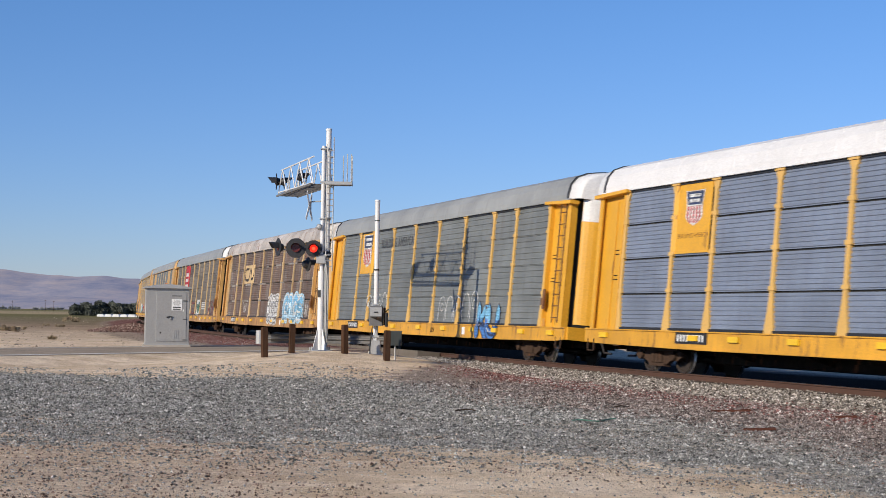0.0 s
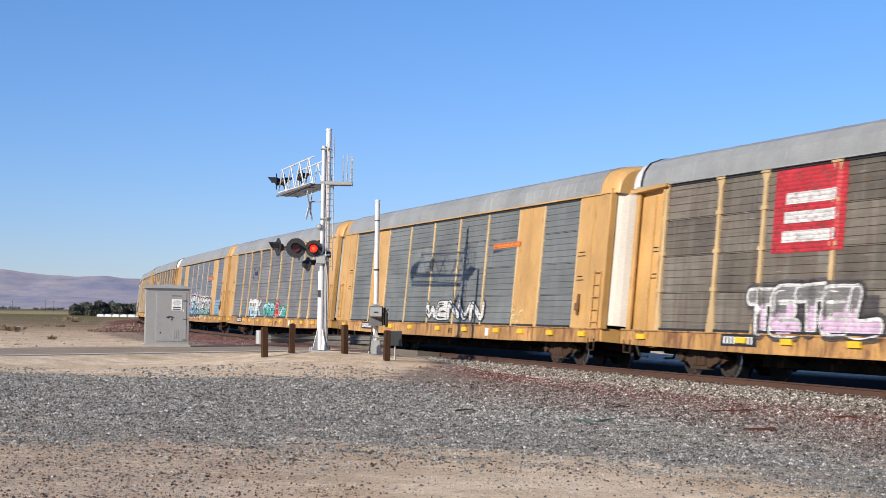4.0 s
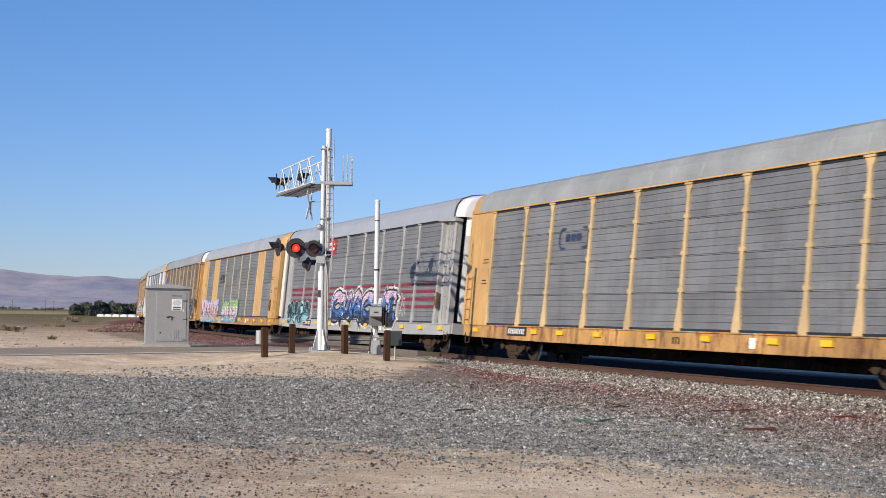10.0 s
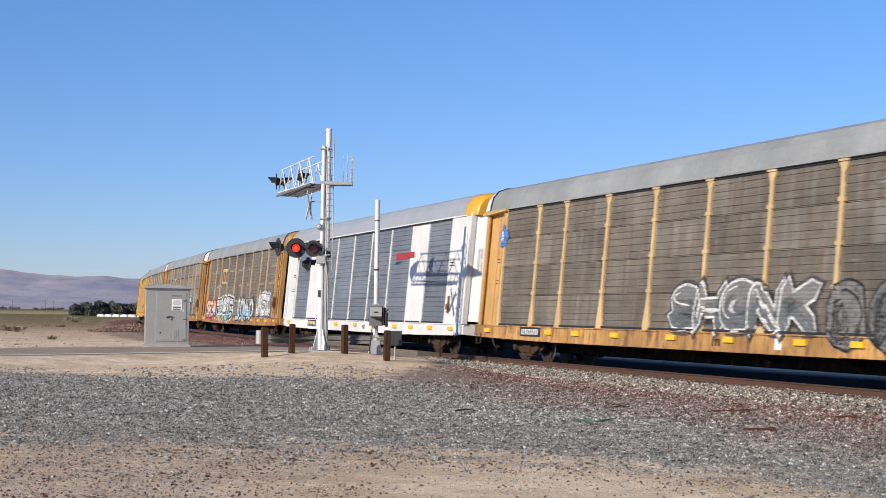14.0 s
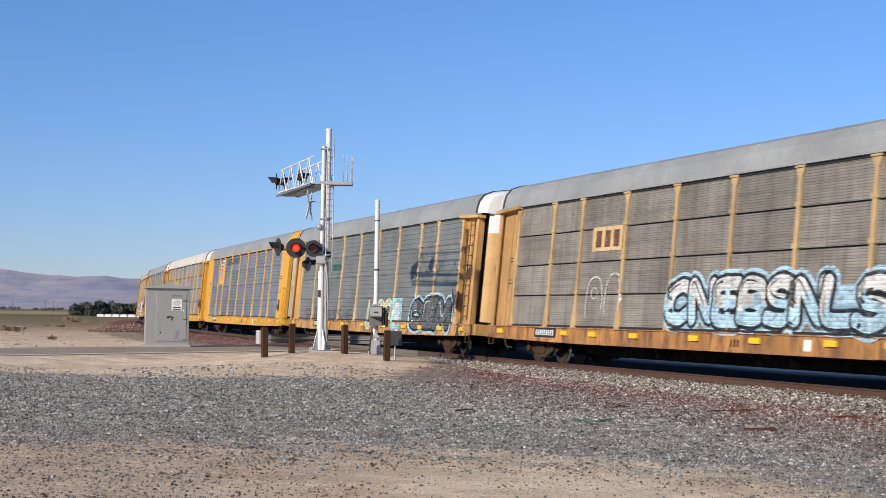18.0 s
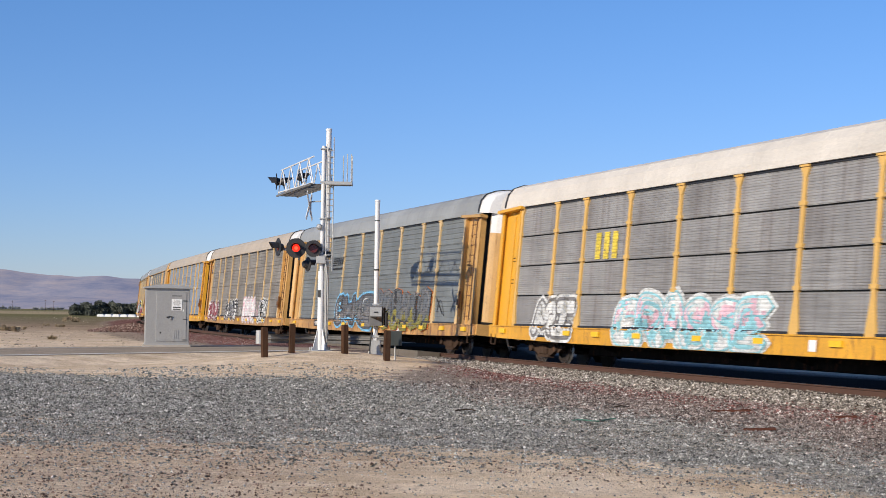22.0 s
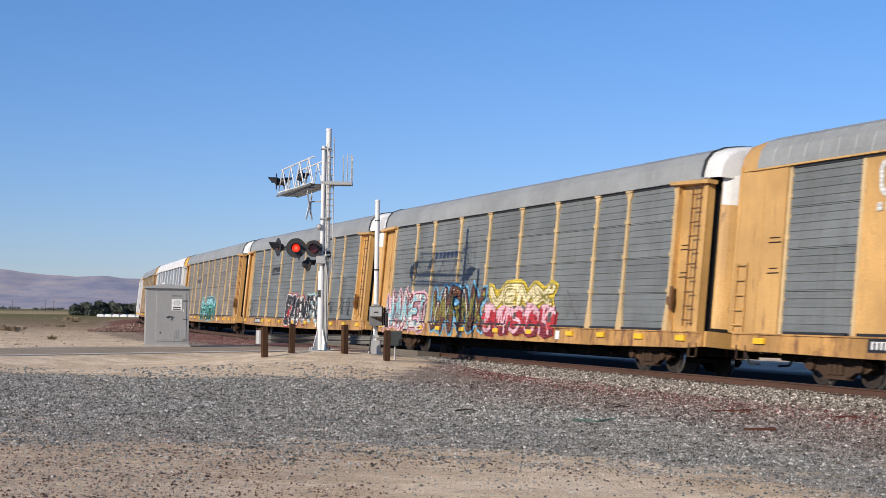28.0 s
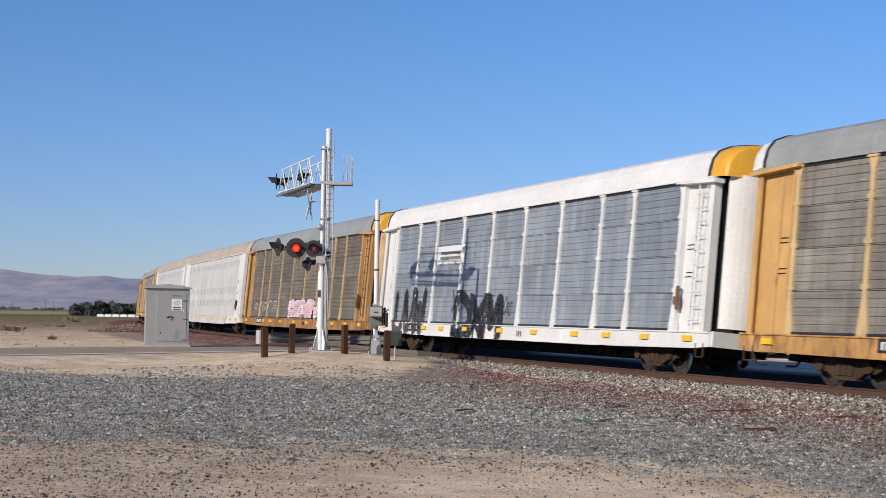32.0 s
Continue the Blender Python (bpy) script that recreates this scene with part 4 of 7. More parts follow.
def build_gate():
    g = Vector((-2.165, 48.5, 0.09))
    t = thing("crossing_gate", Matrix.Translation(g), "white pole with a grey gate mechanism box", "crossing gate")
    part("pole", Shape().tube((0, 0, 0.45), (0.0, 0, 5.05), 0.078, 16).tube((0, 0, 5.05), (0, 0, 5.1), 0.088, 16), MAST_W, t, "white steel pole", smooth=True)
    part("pole_band", Shape().tube((0, 0, 2.78), (0, 0, 2.83), 0.09, 14), BLACK, t)
    part("pole_band", Shape().tube((0, 0, 4.4), (0, 0, 4.43), 0.084, 14), BLACK, t)
    part("pedestal", Shape().box(-0.15, 0.17, -0.15, 0.15, 0.05, 0.5, 0.02), GALV, t)
    part("pedestal_base", Shape().box(-0.26, 0.26, -0.26, 0.26, 0.0, 0.06, 0.01), GALV, t)
    for s in (-1, 1):
        part("bolt", Shape().tube((0.2 * s, -0.2, 0.05), (0.2 * s, -0.2, 0.15), 0.02, 8), GALV, t)
    box = part("mechanism_box", Shape().box(-0.20, 0.24, -0.36, 0.10, 0.98, 1.62, 0.03), BEAM, t, "grey gate mechanism housing")
    part("cover", Shape().box(-0.17, 0.21, -0.38, -0.36, 1.30, 1.58, 0.008), GALV, box, "grey upper cover")
    part("cover", Shape().prism([(-0.17, 1.26), (0.21, 1.10), (0.21, 1.26)], "y", -0.385, -0.36), UNDER, box, "dark weathered lower cover")
    part("latch", Shape().box(-0.05, 0.09, -0.40, -0.38, 1.40, 1.44), BLACK, box)
    part("hinge", Shape().box(-0.22, -0.19, -0.3, -0.2, 1.1, 1.34), BLACK, box)
    arm = part("counterweight_arm", Shape().box(0.26, 0.31, -0.40, 0.30, 1.00, 1.58, 0.02).tube((0.22, -0.12, 1.3), (0.36, -0.12, 1.3), 0.09, 14), UNDER, t, "dark counterweight arm")
    part("counterweight", Shape().box(0.32, 0.40, -0.5, -0.05, 0.95, 1.42, 0.03), BLACK, arm)
    part("crank", Shape().tube((0.3, -0.2, 1.42), (0.42, -0.3, 1.52), 0.02, 8), BLACK, arm)
    part("bracket", Shape().box(-0.12, 0.12, -0.12, 0.12, 0.6, 0.68, 0.01).box(-0.12, 0.12, -0.12, 0.12, 1.64, 1.70, 0.01), GALV, t)
    for k in range(3):
        part("cable", Shape().tube((-0.18 - 0.02 * k, -0.1, 0.05), (-0.1, -0.2, 0.98), 0.014, 6), BLACK, t)
    tagged(part("foundation", Shape().box(-0.4, 0.4, -0.4, 0.4, -0.35, 0.0, 0.03), CONCRETE, at=(g.x, g.y, g.z - 0.004)), "small concrete gate foundation in sand", "foundation")


build_gate()


def build_utility_box():
    z = float(ground_z(np.array([-1.38]), np.array([46.5]))[0])
    t = thing("utility_box", pose(-1.46, 46.6, z, 0, 0, 8), "grey-green metal utility box on a short steel post", "utility box")
    part("post", Shape().tube((0, 0, -0.3), (0, 0, 0.5), 0.03, 8), GALV, t)
    part("body", Shape().box(-0.18, 0.20, -0.10, 0.10, 0.46, 0.90, 0.015), paint("box_grey_green", (0.05, 0.062, 0.06), 0.5, wear=0.4), t, "dull grey-green case")
    part("lid", Shape().box(-0.19, 0.21, -0.11, 0.11, 0.895, 0.92, 0.006), BEAM, t)


build_utility_box()


def build_guardrail():
    def gz(x, y):
        return float(ground_z(np.array([x]), np.array([y]))[0])
    posts = [(-5.48, 46.0), (-4.77, 47.2), (-3.08, 47.2), (-1.70, 46.0)]
    for i, (x, y) in enumerate(posts):
        z = gz(x, y)
        h = (0.93, 0.92, 0.92, 0.94)[i]
        t = tagged(part("guard_post", Shape().prism([(-0.085, -0.085), (0.085, -0.085), (0.085, 0.085), (-0.085, 0.085)], "z", -0.3, h - 0.02)
                        .box(-0.07, 0.07, -0.07, 0.07, h - 0.021, h, 0.004), TIMBER, at=pose(x, y, z, 0, (-1.5, 1, -0.6, 0.8)[i], (27, 20, 31, 24)[i])),
                   "weathered dark square timber guard post", "guard post", "timber guard posts")
    # beam: two waves, bolted on the road side of the posts
    prof = [(0.0, -0.155), (-0.05, -0.135), (-0.08, -0.095), (-0.08, -0.06), (0.0, -0.02), (0.0, 0.02), (-0.08, 0.06), (-0.08, 0.095), (-0.05, 0.135), (0.0, 0.155)]
    path = [(-5.95, 48.9), (-5.6, 48.6), (-5.1, 49.0), (-4.5, 49.5), (-3.7, 49.6), (-3.0, 49.5), (-2.3, 49.2), (-1.8, 48.9), (-1.55, 48.7)]
    fine = []
    for i in range(len(path) - 1):
        for k in range(4):
            f = k / 4
            p0, p1, p2, p3 = (Vector(path[max(0, min(len(path) - 1, i + d))]) for d in (-1, 0, 1, 2))
            fine.append(0.5 * ((2 * p1) + (p2 - p0) * f + (2 * p0 - 5 * p1 + 4 * p2 - p3) * f * f + (3 * p1 - p0 - 3 * p2 + p3) * f ** 3))
    fine.append(Vector(path[-1]))
    vs, k = [], len(prof)
    for i, p in enumerate(fine):
        d = (fine[min(i + 1, len(fine) - 1)] - fine[max(i - 1, 0)]).normalized()
        nrm = Vector((-d.y, d.x))
        for o in (0.0, 0.006):
            for a, z in prof:
                q = p + nrm * (-a + o)
                vs.append((q.x, q.y, 0.60 + z))
    fs = []
    for i in range(len(fine) - 1):
        for j in range(k - 1):
            a, b = i * 2 * k + j, (i + 1) * 2 * k + j
            fs += [(a, a + 1, b + 1, b), (a + k, b + k, b + k + 1, a + k + 1)]
    t = thing("guardrail", Matrix.Identity(4), "galvanised corrugated steel guardrail bolted behind timber posts", "guardrail")
    part("beam", Shape().face_set(vs, fs), BEAM, t, "wavy galvanised beam", smooth=True)
    part("end_wing", Shape().tube((-5.98, 48.75, 0.42), (-5.98, 48.75, 0.86), 0.13, 16), GALV, t, "rounded flared end piece", smooth=True)


build_guardrail()


def build_case():
    D = 61.0
    x0, z0 = -10.40, 0.05
    yaw = 13.0
    t = thing("signal_case", pose(x0, D, z0, 0, 0, yaw), "grey aluminium signal equipment case with a pitched roof", "equipment case")
    w, d, h = 1.76, 1.35, 2.34
    part("body", Shape().box(-w, 0, 0, d, 0.06, h, 0.012), ALU, t, "grey brushed metal body")
    part("base", Shape().box(-w - 0.02, 0.02, -0.02, d + 0.02, 0.0, 0.06), GALV, t)
    roof = Shape().prism([(-w - 0.10, h - 0.02), (0.10, h - 0.02), (0.10, h + 0.02), (-0.35, h + 0.11), (-w / 2, h + 0.16), (-w + 0.35, h + 0.11), (-w - 0.10, h + 0.02)], "y", -0.12, d + 0.1)
    part("roof", roof, GALV, t, "shallow arched metal roof")
    door = part("door", Shape().box(-w + 0.42, -0.12, -0.022, 0.0, 0.16, h - 0.16, 0.006), ALU, t, "grey access door")
    part("vent_slot", Shape().box(-0.72, -0.30, -0.03, -0.022, h - 0.34, h - 0.31), BLACK, door)
    part("handle", Shape().tube((-0.92, -0.06, 1.14), (-0.68, -0.06, 1.16), 0.022, 8).tube((-0.8, -0.02, 1.15), (-0.8, -0.07, 1.15), 0.04, 10), BLACK, door, "dark latch handle")
    part("padlock", Shape().box(-0.79, -0.73, -0.07, -0.03, 1.05, 1.13), GALV, door)
    for k in range(3):
        part("louvre", Shape().box(-0.62 + 0.08 * k, -0.585 + 0.08 * k, -0.034, -0.022, 0.25, 0.62), GALV, door)
    for z in (0.2, 1.05, 1.80):
        part("hinge", Shape().box(-0.26, -0.10, -0.036, -0.018, z, z + 0.03), BLACK, door)
    part("knock_out", Shape().tube((-1.15, -0.03, 0.5), (-1.15, 0.0, 0.5), 0.035, 10), BLACK, t)
    sign = part("sign", Shape().box(-0.72, -0.30, -0.034, -0.024, 1.42, 1.88), WHITE, t, "white notice sign with dark lines")
    for i, (a, b) in enumerate(((0.08, 0.34), (0.06, 0.36), (0.10, 0.32), (0.05, 0.37), (0.06, 0.36))):
        z = 1.82 - 0.08 * i - (0.01 if i > 2 else 0)
        part("text_line", Shape().box(-0.72 + a, -0.72 + b, -0.037, -0.034, z - (0.045 if i > 2 else 0.028), z), SIGN_TXT, sign)
    part("sticker", Shape().box(-0.27, -0.22, -0.028, -0.022, 1.38, 1.46), WHITE, t, "small pale sticker")
    part("side_label", Shape().box(-w - 0.006, -w, 0.10, 0.22, 1.2, 1.7), WHITE, t, "white vertical label strip")
    tagged(part("case_slab", Shape().box(-w - 0.08, 0.10, -0.08, d + 0.1, -0.3, 0.0, 0.02), CONCRETE, at=pose(x0, D, z0 - 0.004, 0, 0, yaw)), "concrete slab under the case", "slab")


build_case()


# ---- litter on the ground ----
def build_litter():
    def gz(x, y):
        return float(ground_z(np.array([x]), np.array([y]))[0])
    rusty = paint("scrap_rust", (0.10, 0.04, 0.028), 0.9, wear=0.5, streak=False)
    wire = paint("green_wire", (0.06, 0.16, 0.12), 0.6, wear=0.3)
    for x, y, l, a, m, lab, nm in ((5.0, 23.3, 0.50, -3, rusty, "flat rusty brown piece of scrap steel on gravel", "scrap_strip"), (5.5, 28.2, 0.75, -6, rusty, "thin rusty strip of scrap on red stones", "scrap_strip"),
                                   (7.3, 26.9, 0.45, -4, rusty, "rusty brown plate lying on red stones", "scrap_plate"), (0.45, 27.0, 0.40, -10, UNDER, "short dark stick lying on gravel", "stick"),
                                   (3.5, 28.8, 0.3, -12, UNDER, "short dark twig on gravel", "stick")):
        sh = Shape().box(-l / 2, l / 2, -0.05, 0.05, -0.01, 0.025, 0.006) if "stick" not in nm else Shape().tube((-l / 2, 0, 0.01), (0, 0.03, 0.03), 0.014, 6).tube((0, 0.03, 0.03), (l / 2, -0.02, 0.012), 0.012, 6)
        tagged(part(nm, sh, m, at=pose(x, y, gz(x, y) + 0.014, 2, -3, a)), lab, "debris", "scraps beside the track")
    pts = [Vector((2.15 + 0.11 * i, 24.3 + 0.10 * math.sin(i * 1.3) + 0.01 * i * i, 0)) for i in range(8)]
    sh = Shape()
    for p, q in zip(pts[:-1], pts[1:]):
        sh.tube((p.x, p.y, gz(p.x, p.y) + 0.03 + 0.01 * math.sin(p.x * 9)), (q.x, q.y, gz(q.x, q.y) + 0.03 + 0.01 * math.sin(q.x * 9)), 0.011, 6)
    tagged(part("wire", sh, wire), "bent length of green wire on gravel", "debris", "scraps beside the track")


build_litter()


# ---- the train ----
EDGES = (-11.7, -9.0, -7.0, -4.2, -1.4, 1.4, 4.2, 7.0, 9.0, 11.7)
Z_SILL, Z_DECK, Z_TOP = 0.60, 1.07, 4.97
Y_PANEL, Y_POST, Y_SILL = -1.52, -1.568, -1.565
CACHE = {}


def cached(key, make):
    if key not in CACHE:
        CACHE[key] = make()
    return CACHE[key]


def ribbed(x0, x1, z0, z1, y, pitch, depth, gap):
    """A wall sheet with horizontal trapezoid ribs, its back and its edges."""
    sh = Shape()
    n = max(1, round((z1 - z0 - 2 * gap) / pitch))
    p = (z1 - z0 - 2 * gap) / n
    prof = [(y + 0.05, z0 + gap)]
    for i in range(n):
        z = z0 + gap + p * i
        if pitch > 0.15:
            prof += [(y + depth, z + 0.01 * p), (y + depth, z + 0.12 * p), (y, z + 0.19 * p), (y, z + 0.55 * p), (y + 0.003, z + 0.57 * p), (y, z + 0.59 * p), (y, z + 0.94 * p), (y + depth, z + 0.99 * p)]
        else:
            prof += [(y + depth, z + 0.02 * p), (y + depth, z + 0.22 * p), (y, z + 0.36 * p), (y, z + 0.86 * p), (y + depth, z + 0.98 * p)]
    prof += [(y + 0.05, z1 - gap)]
    sh.prism(prof, "x", x0 + 0.02, x1 - 0.02)
    return sh


def roof_profile(grow=0.0, drop=0.0):
    pts = [(-1.60, 4.99), (-1.595, 5.16), (-1.53, 5.46), (-1.36, 5.70), (-1.04, 5.85), (-0.64, 5.93), (-0.3, 5.97), (0, 5.985)]
    pts = pts + [(-y, z) for y, z in reversed(pts[:-1])]
    return [(y * (1 + grow / 1.6), z + (grow if z > 5.05 else 0) - drop) for y, z in pts]


def roof_mesh(length, seams, mat_):
    sh = Shape()
    pr = roof_profile()
    lo = [(y * 0.97, z - 0.05) for y, z in pr]
    xs, up = [], []
    n = int(length * 2 / seams)
    for i in range(n):
        a = -length + 2 * length * i / n
        w = 2 * length / n
        xs += [a, a + w * 0.90, a + w * 0.92, a + w * 0.98]
        up += [0.0, 0.0, 0.006, 0.006]
    xs.append(length)
    up.append(0.0)
    k = len(pr)
    vs = []
    for x, u in zip(xs, up):
        vs += [(x, y * (1 + u / 1.6), z + u) for y, z in pr]
    fs = [(i * k + j, i * k + j + 1, (i + 1) * k + j + 1, (i + 1) * k + j) for i in range(len(xs) - 1) for j in range(k - 1)]
    sh.face_set(vs, fs)
    for x in (-length, length):
        sh.face_set([(x, y, z) for y, z in pr] + [(x, y, z) for y, z in lo], [(j, j + 1, k + j + 1, k + j) for j in range(k - 1)])
    return sh.mesh("roof", mat_)


def hood_mesh(x0, x1, mat_):
    """The rounded cap over the end doors: the roof's section drawn in towards the end."""
    sh = Shape()
    rows = []
    for f, s, d in ((0, 0.988, 0.02), (0.45, 0.983, 0.025), (0.8, 0.965, 0.05), (0.95, 0.935, 0.09), (1.0, 0.90, 0.13)):
        rows.append([(x0 + (x1 - x0) * f, y * s, z - d if z > 5.05 else z) for y, z in roof_profile()])
    k = len(rows[0])
    vs = [p for r in rows for p in r]
    fs = [(i * k + j, i * k + j + 1, (i + 1) * k + j + 1, (i + 1) * k + j) for i in range(len(rows) - 1) for j in range(k - 1)]
    n = len(vs)
    fs.append(tuple(range(n - k, n)))
    return sh.face_set(vs, fs).mesh("end_hood", mat_, True)


def post_mesh(kind, mat_):
    sh = Shape()
    if kind == "flared":
        w = 0.07
        out = [(-0.19, 1.07), (0.19, 1.07), (0.18, 1.22), (0.11, 1.62), (w, 1.95), (w, 4.67), (0.15, 4.85), (0.19, 4.975), (-0.19, 4.975), (-0.15, 4.85), (-w, 4.67), (-w, 1.95), (-0.11, 1.62), (-0.18, 1.22)]
        sh.prism(out, "y", Y_POST, Y_PANEL + 0.04)
        sh.box(-0.19, 0.19, Y_POST - 0.03, Y_POST, 4.91, 4.975)
        for i in range(3):
            z = 2.1 + 0.97 * i - 0.02
            sh.box(-0.125, 0.125, Y_POST - 0.012, Y_PANEL + 0.03, z, z + 0.10)
    else:
        sh.box(-0.055, 0.055, Y_POST + 0.02, Y_PANEL + 0.04, 1.07, 4.97)
        for i in range(8):
            z = 1.35 + 0.48 * i
            sh.box(-0.085, 0.085, Y_POST + 0.03, Y_PANEL + 0.03, z, z + 0.09)
    return sh.mesh("post", mat_)


def truck(parent, x):
    """Bolster with two side frames and two wheelsets."""
    b = part("truck", cached("bolster", lambda: Shape().box(-0.22, 0.22, -0.95, 0.95, 0.40, 0.66, 0.03).mesh("truck", TRUCK)), parent=parent, at=(x, 0, 0), label="rusty cast steel truck")
    def frame_mesh():
        sh = Shape()
        out = [(-1.22, 0.52), (-1.22, 0.40), (-1.02, 0.30), (-0.70, 0.32), (-0.40, 0.17), (0.40, 0.17), (0.70, 0.32), (1.02, 0.30), (1.22, 0.40), (1.22, 0.52), (0.98, 0.60), (0.62, 0.66), (0.45, 0.74), (-0.45, 0.74), (-0.62, 0.66), (-0.98, 0.60)]
        sh.prism(out, "y", -0.07, 0.07)
        for s in (-1, 1):
            sh.tube((0.875 * s, -0.16, 0.43), (0.875 * s, 0.05, 0.43), 0.13, 12)
            sh.box(0.875 * s - 0.17, 0.875 * s + 0.17, -0.12, 0.1, 0.52, 0.60)
        for k in range(3):
            sh.tube((-0.2 + 0.2 * k, -0.09, 0.24), (-0.2 + 0.2 * k, -0.09, 0.52), 0.08, 10)
        sh.box(-0.42, 0.42, -0.11, 0.09, 0.14, 0.23)
        return sh.mesh("side_frame", TRUCK)
    for y in (-1.02, 1.02):
        part("side_frame", cached("side_frame", frame_mesh), parent=b, at=pose(0, y, 0, 0, 0, 0 if y < 0 else 180))
    def wheel_mesh():
        sh = Shape().tube((0, -0.95, 0), (0, 0.95, 0), 0.075, 12)
        for s in (-1, 1):
            sh.lathe([(s * 0.69, 0.46), (s * 0.715, 0.46), (s * 0.73, 0.425), (s * 0.82, 0.42), (s * 0.82, 0.36), (s * 0.775, 0.33), (s * 0.765, 0.16), (s * 0.80, 0.12), (s * 0.69, 0.12), (s * 0.70, 0.34)], 26)
        me = sh.mesh("wheelset", STEEL, True)
        me.materials.append(TREAD)
        for p in me.polygons:
            c = p.center
            if math.hypot(c.x, c.z) > 0.40:
                p.material_index = 1
        return me
    for dx in (-0.875, 0.875):
        w = part("wheelset", cached("wheelset", wheel_mesh), parent=b, label="steel wheels on an axle")
        w.matrix_parent_inverse = Matrix.Translation((dx, 0, 0.421))
        WHEELS.append(w)


WHEELS, CARS = [], []


def ladder_mesh(z0, z1, mat_):
    sh = Shape()
    for x in (-0.21, 0.21):
        sh.box(x - 0.014, x + 0.014, -0.014, 0.014, z0, z1)
    z = z0 + 0.15
    while z < z1:
        sh.tube((-0.21, -0.03, z), (0.21, -0.03, z), 0.017, 6)
        z += 0.36
    return sh.mesh("ladder", mat_)


def build_car(j, kind, frame_m, panel_m, roof_m, hood_m, door_m, label, tiers_dark=False):
    """One covered car carrier on a flat car; local x runs the way it travels, -y faces the camera."""
    car = thing("auto_rack_car", Matrix.Identity(4), label, "rail car", "car carriers of the train")
    CARS.append((j, car))
    fk, pk = frame_m.name, panel_m.name
    rib = 0.122 if j in (0, 2) else 0.066 if tiers_dark else 0.195
    # flat car
    def sill(s):
        sh = Shape().prism([(-13.62, Z_SILL + 0.10), (-12.9, Z_SILL + 0.05), (-8.5, Z_SILL), (8.5, Z_SILL), (12.9, Z_SILL + 0.05), (13.62, Z_SILL + 0.10), (13.62, Z_DECK), (-13.62, Z_DECK)], "y", s * 1.565, s * 1.49)
        sh.box(-13.6, 13.6, s * 1.60, s * 1.48, Z_DECK - 0.035, Z_DECK - 0.001)
        sh.box(-7.4, 7.4, s * 1.585, s * 1.50, Z_SILL - 0.012, Z_SILL + 0.022)
        return sh.mesh("side_sill", SILL_OF.get(fk, frame_m))
    for s in (-1, 1):
        part("side_sill", cached(("sill", fk, s), lambda: sill(s)), parent=car)
        part("end_sill", cached(("end_sill", fk, s), lambda: Shape().box(s * 13.62, s * 13.72, -1.5, 1.5, 0.70, 1.09).mesh("end_sill", frame_m)), parent=car)
    part("deck", cached("deck", lambda: Shape().box(-13.6, 13.6, -1.48, 1.48, 0.93, 1.03).box(-13.4, 13.4, -0.28, 0.28, 0.52, 0.93).box(-8.4, 8.4, -0.34, 0.34, 0.33, 0.519).mesh("deck", UNDER)), parent=car, label="dark dirty underframe")
    for x in (-6.6, -3.3, 0.0, 3.3, 6.6):
        part("crossbearer", cached("bearer", lambda: Shape().prism([(-1.48, 0.93), (1.48, 0.93), (1.48, 0.66), (0.34, 0.42), (-0.34, 0.42), (-1.48, 0.66)], "x", -0.06, 0.06).mesh("crossbearer", UNDER)), parent=car, at=(x, 0, 0))
    part("brake_pipe", cached("pipe", lambda: Shape().tube((-12, -0.9, 0.62), (12, -0.9, 0.62), 0.04, 8).tube((-1.2, -0.75, 0.66), (0.4, -0.75, 0.66), 0.17, 12).mesh("brake_pipe", UNDER)), parent=car)
    for s in (-1, 1):
        part("stirrup", cached("stirrup", lambda: Shape().box(-0.2, -0.17, -1.58, -1.54, 0.42, 0.78).box(0.17, 0.2, -1.58, -1.54, 0.42, 0.78).box(-0.2, 0.2, -1.58, -1.54, 0.42, 0.45).mesh("stirrup", TRUCK)), parent=car, at=(s * 13.2, 0, 0))
        part("coupler", cached("coupler", lambda: Shape().box(-0.1, 0.42, -0.09, 0.09, 0.72, 0.9, 0.02).box(0.40, 0.62, -0.16, 0.14, 0.66, 0.95, 0.04).mesh("coupler", TRUCK)), parent=car, at=pose(s * 13.68, 0, 0, 0, 0, 0 if s > 0 else 180))
        part("air_hose", cached("hose", lambda: Shape().tube((0, -0.35, 0.72), (0.25, -0.35, 0.42), 0.035, 8).tube((0.25, -0.35, 0.42), (0.55, -0.25, 0.40), 0.03, 8).mesh("air_hose", BLACK)), parent=car, at=pose(s * 13.7, 0, 0, 0, 0, 0 if s > 0 else 180))
        truck(car, s * 10.06)
    # roof
    seams = 0.62 if kind == "wide" else 1.35
    half = 13.12 if kind == "std" else 13.05
    tip = 13.76 if kind == "std" else 13.98
    part("roof", cached(("roof", roof_m.name, seams, half), lambda: roof_mesh(half, seams, roof_m)), parent=car, label="arched sheet metal roof")
    for s in (-1, 1):
        part("end_hood", cached(("hood", hood_m.name, s, half, kind), lambda: hood_mesh(s * half, s * tip, hood_m)), parent=car, label="rounded end cap of the roof")
        if kind == "std":
            rim = cached(("rim", s), lambda: arch_rim(s * (half - 0.05)).mesh("roof_rim", BLACK))
            part("roof_rim", rim, parent=car, label="dark arched rim")
    chord_m = roof_m if kind == "std" else frame_m
    zc = (Z_TOP, 5.01)
    part("top_chord", cached(("chord", chord_m.name, kind), lambda: Shape().box(-13.3, 13.3, -1.625, -1.5, *zc).box(-13.3, 13.3, 1.5, 1.625, *zc).mesh("top_chord", chord_m)), parent=car)
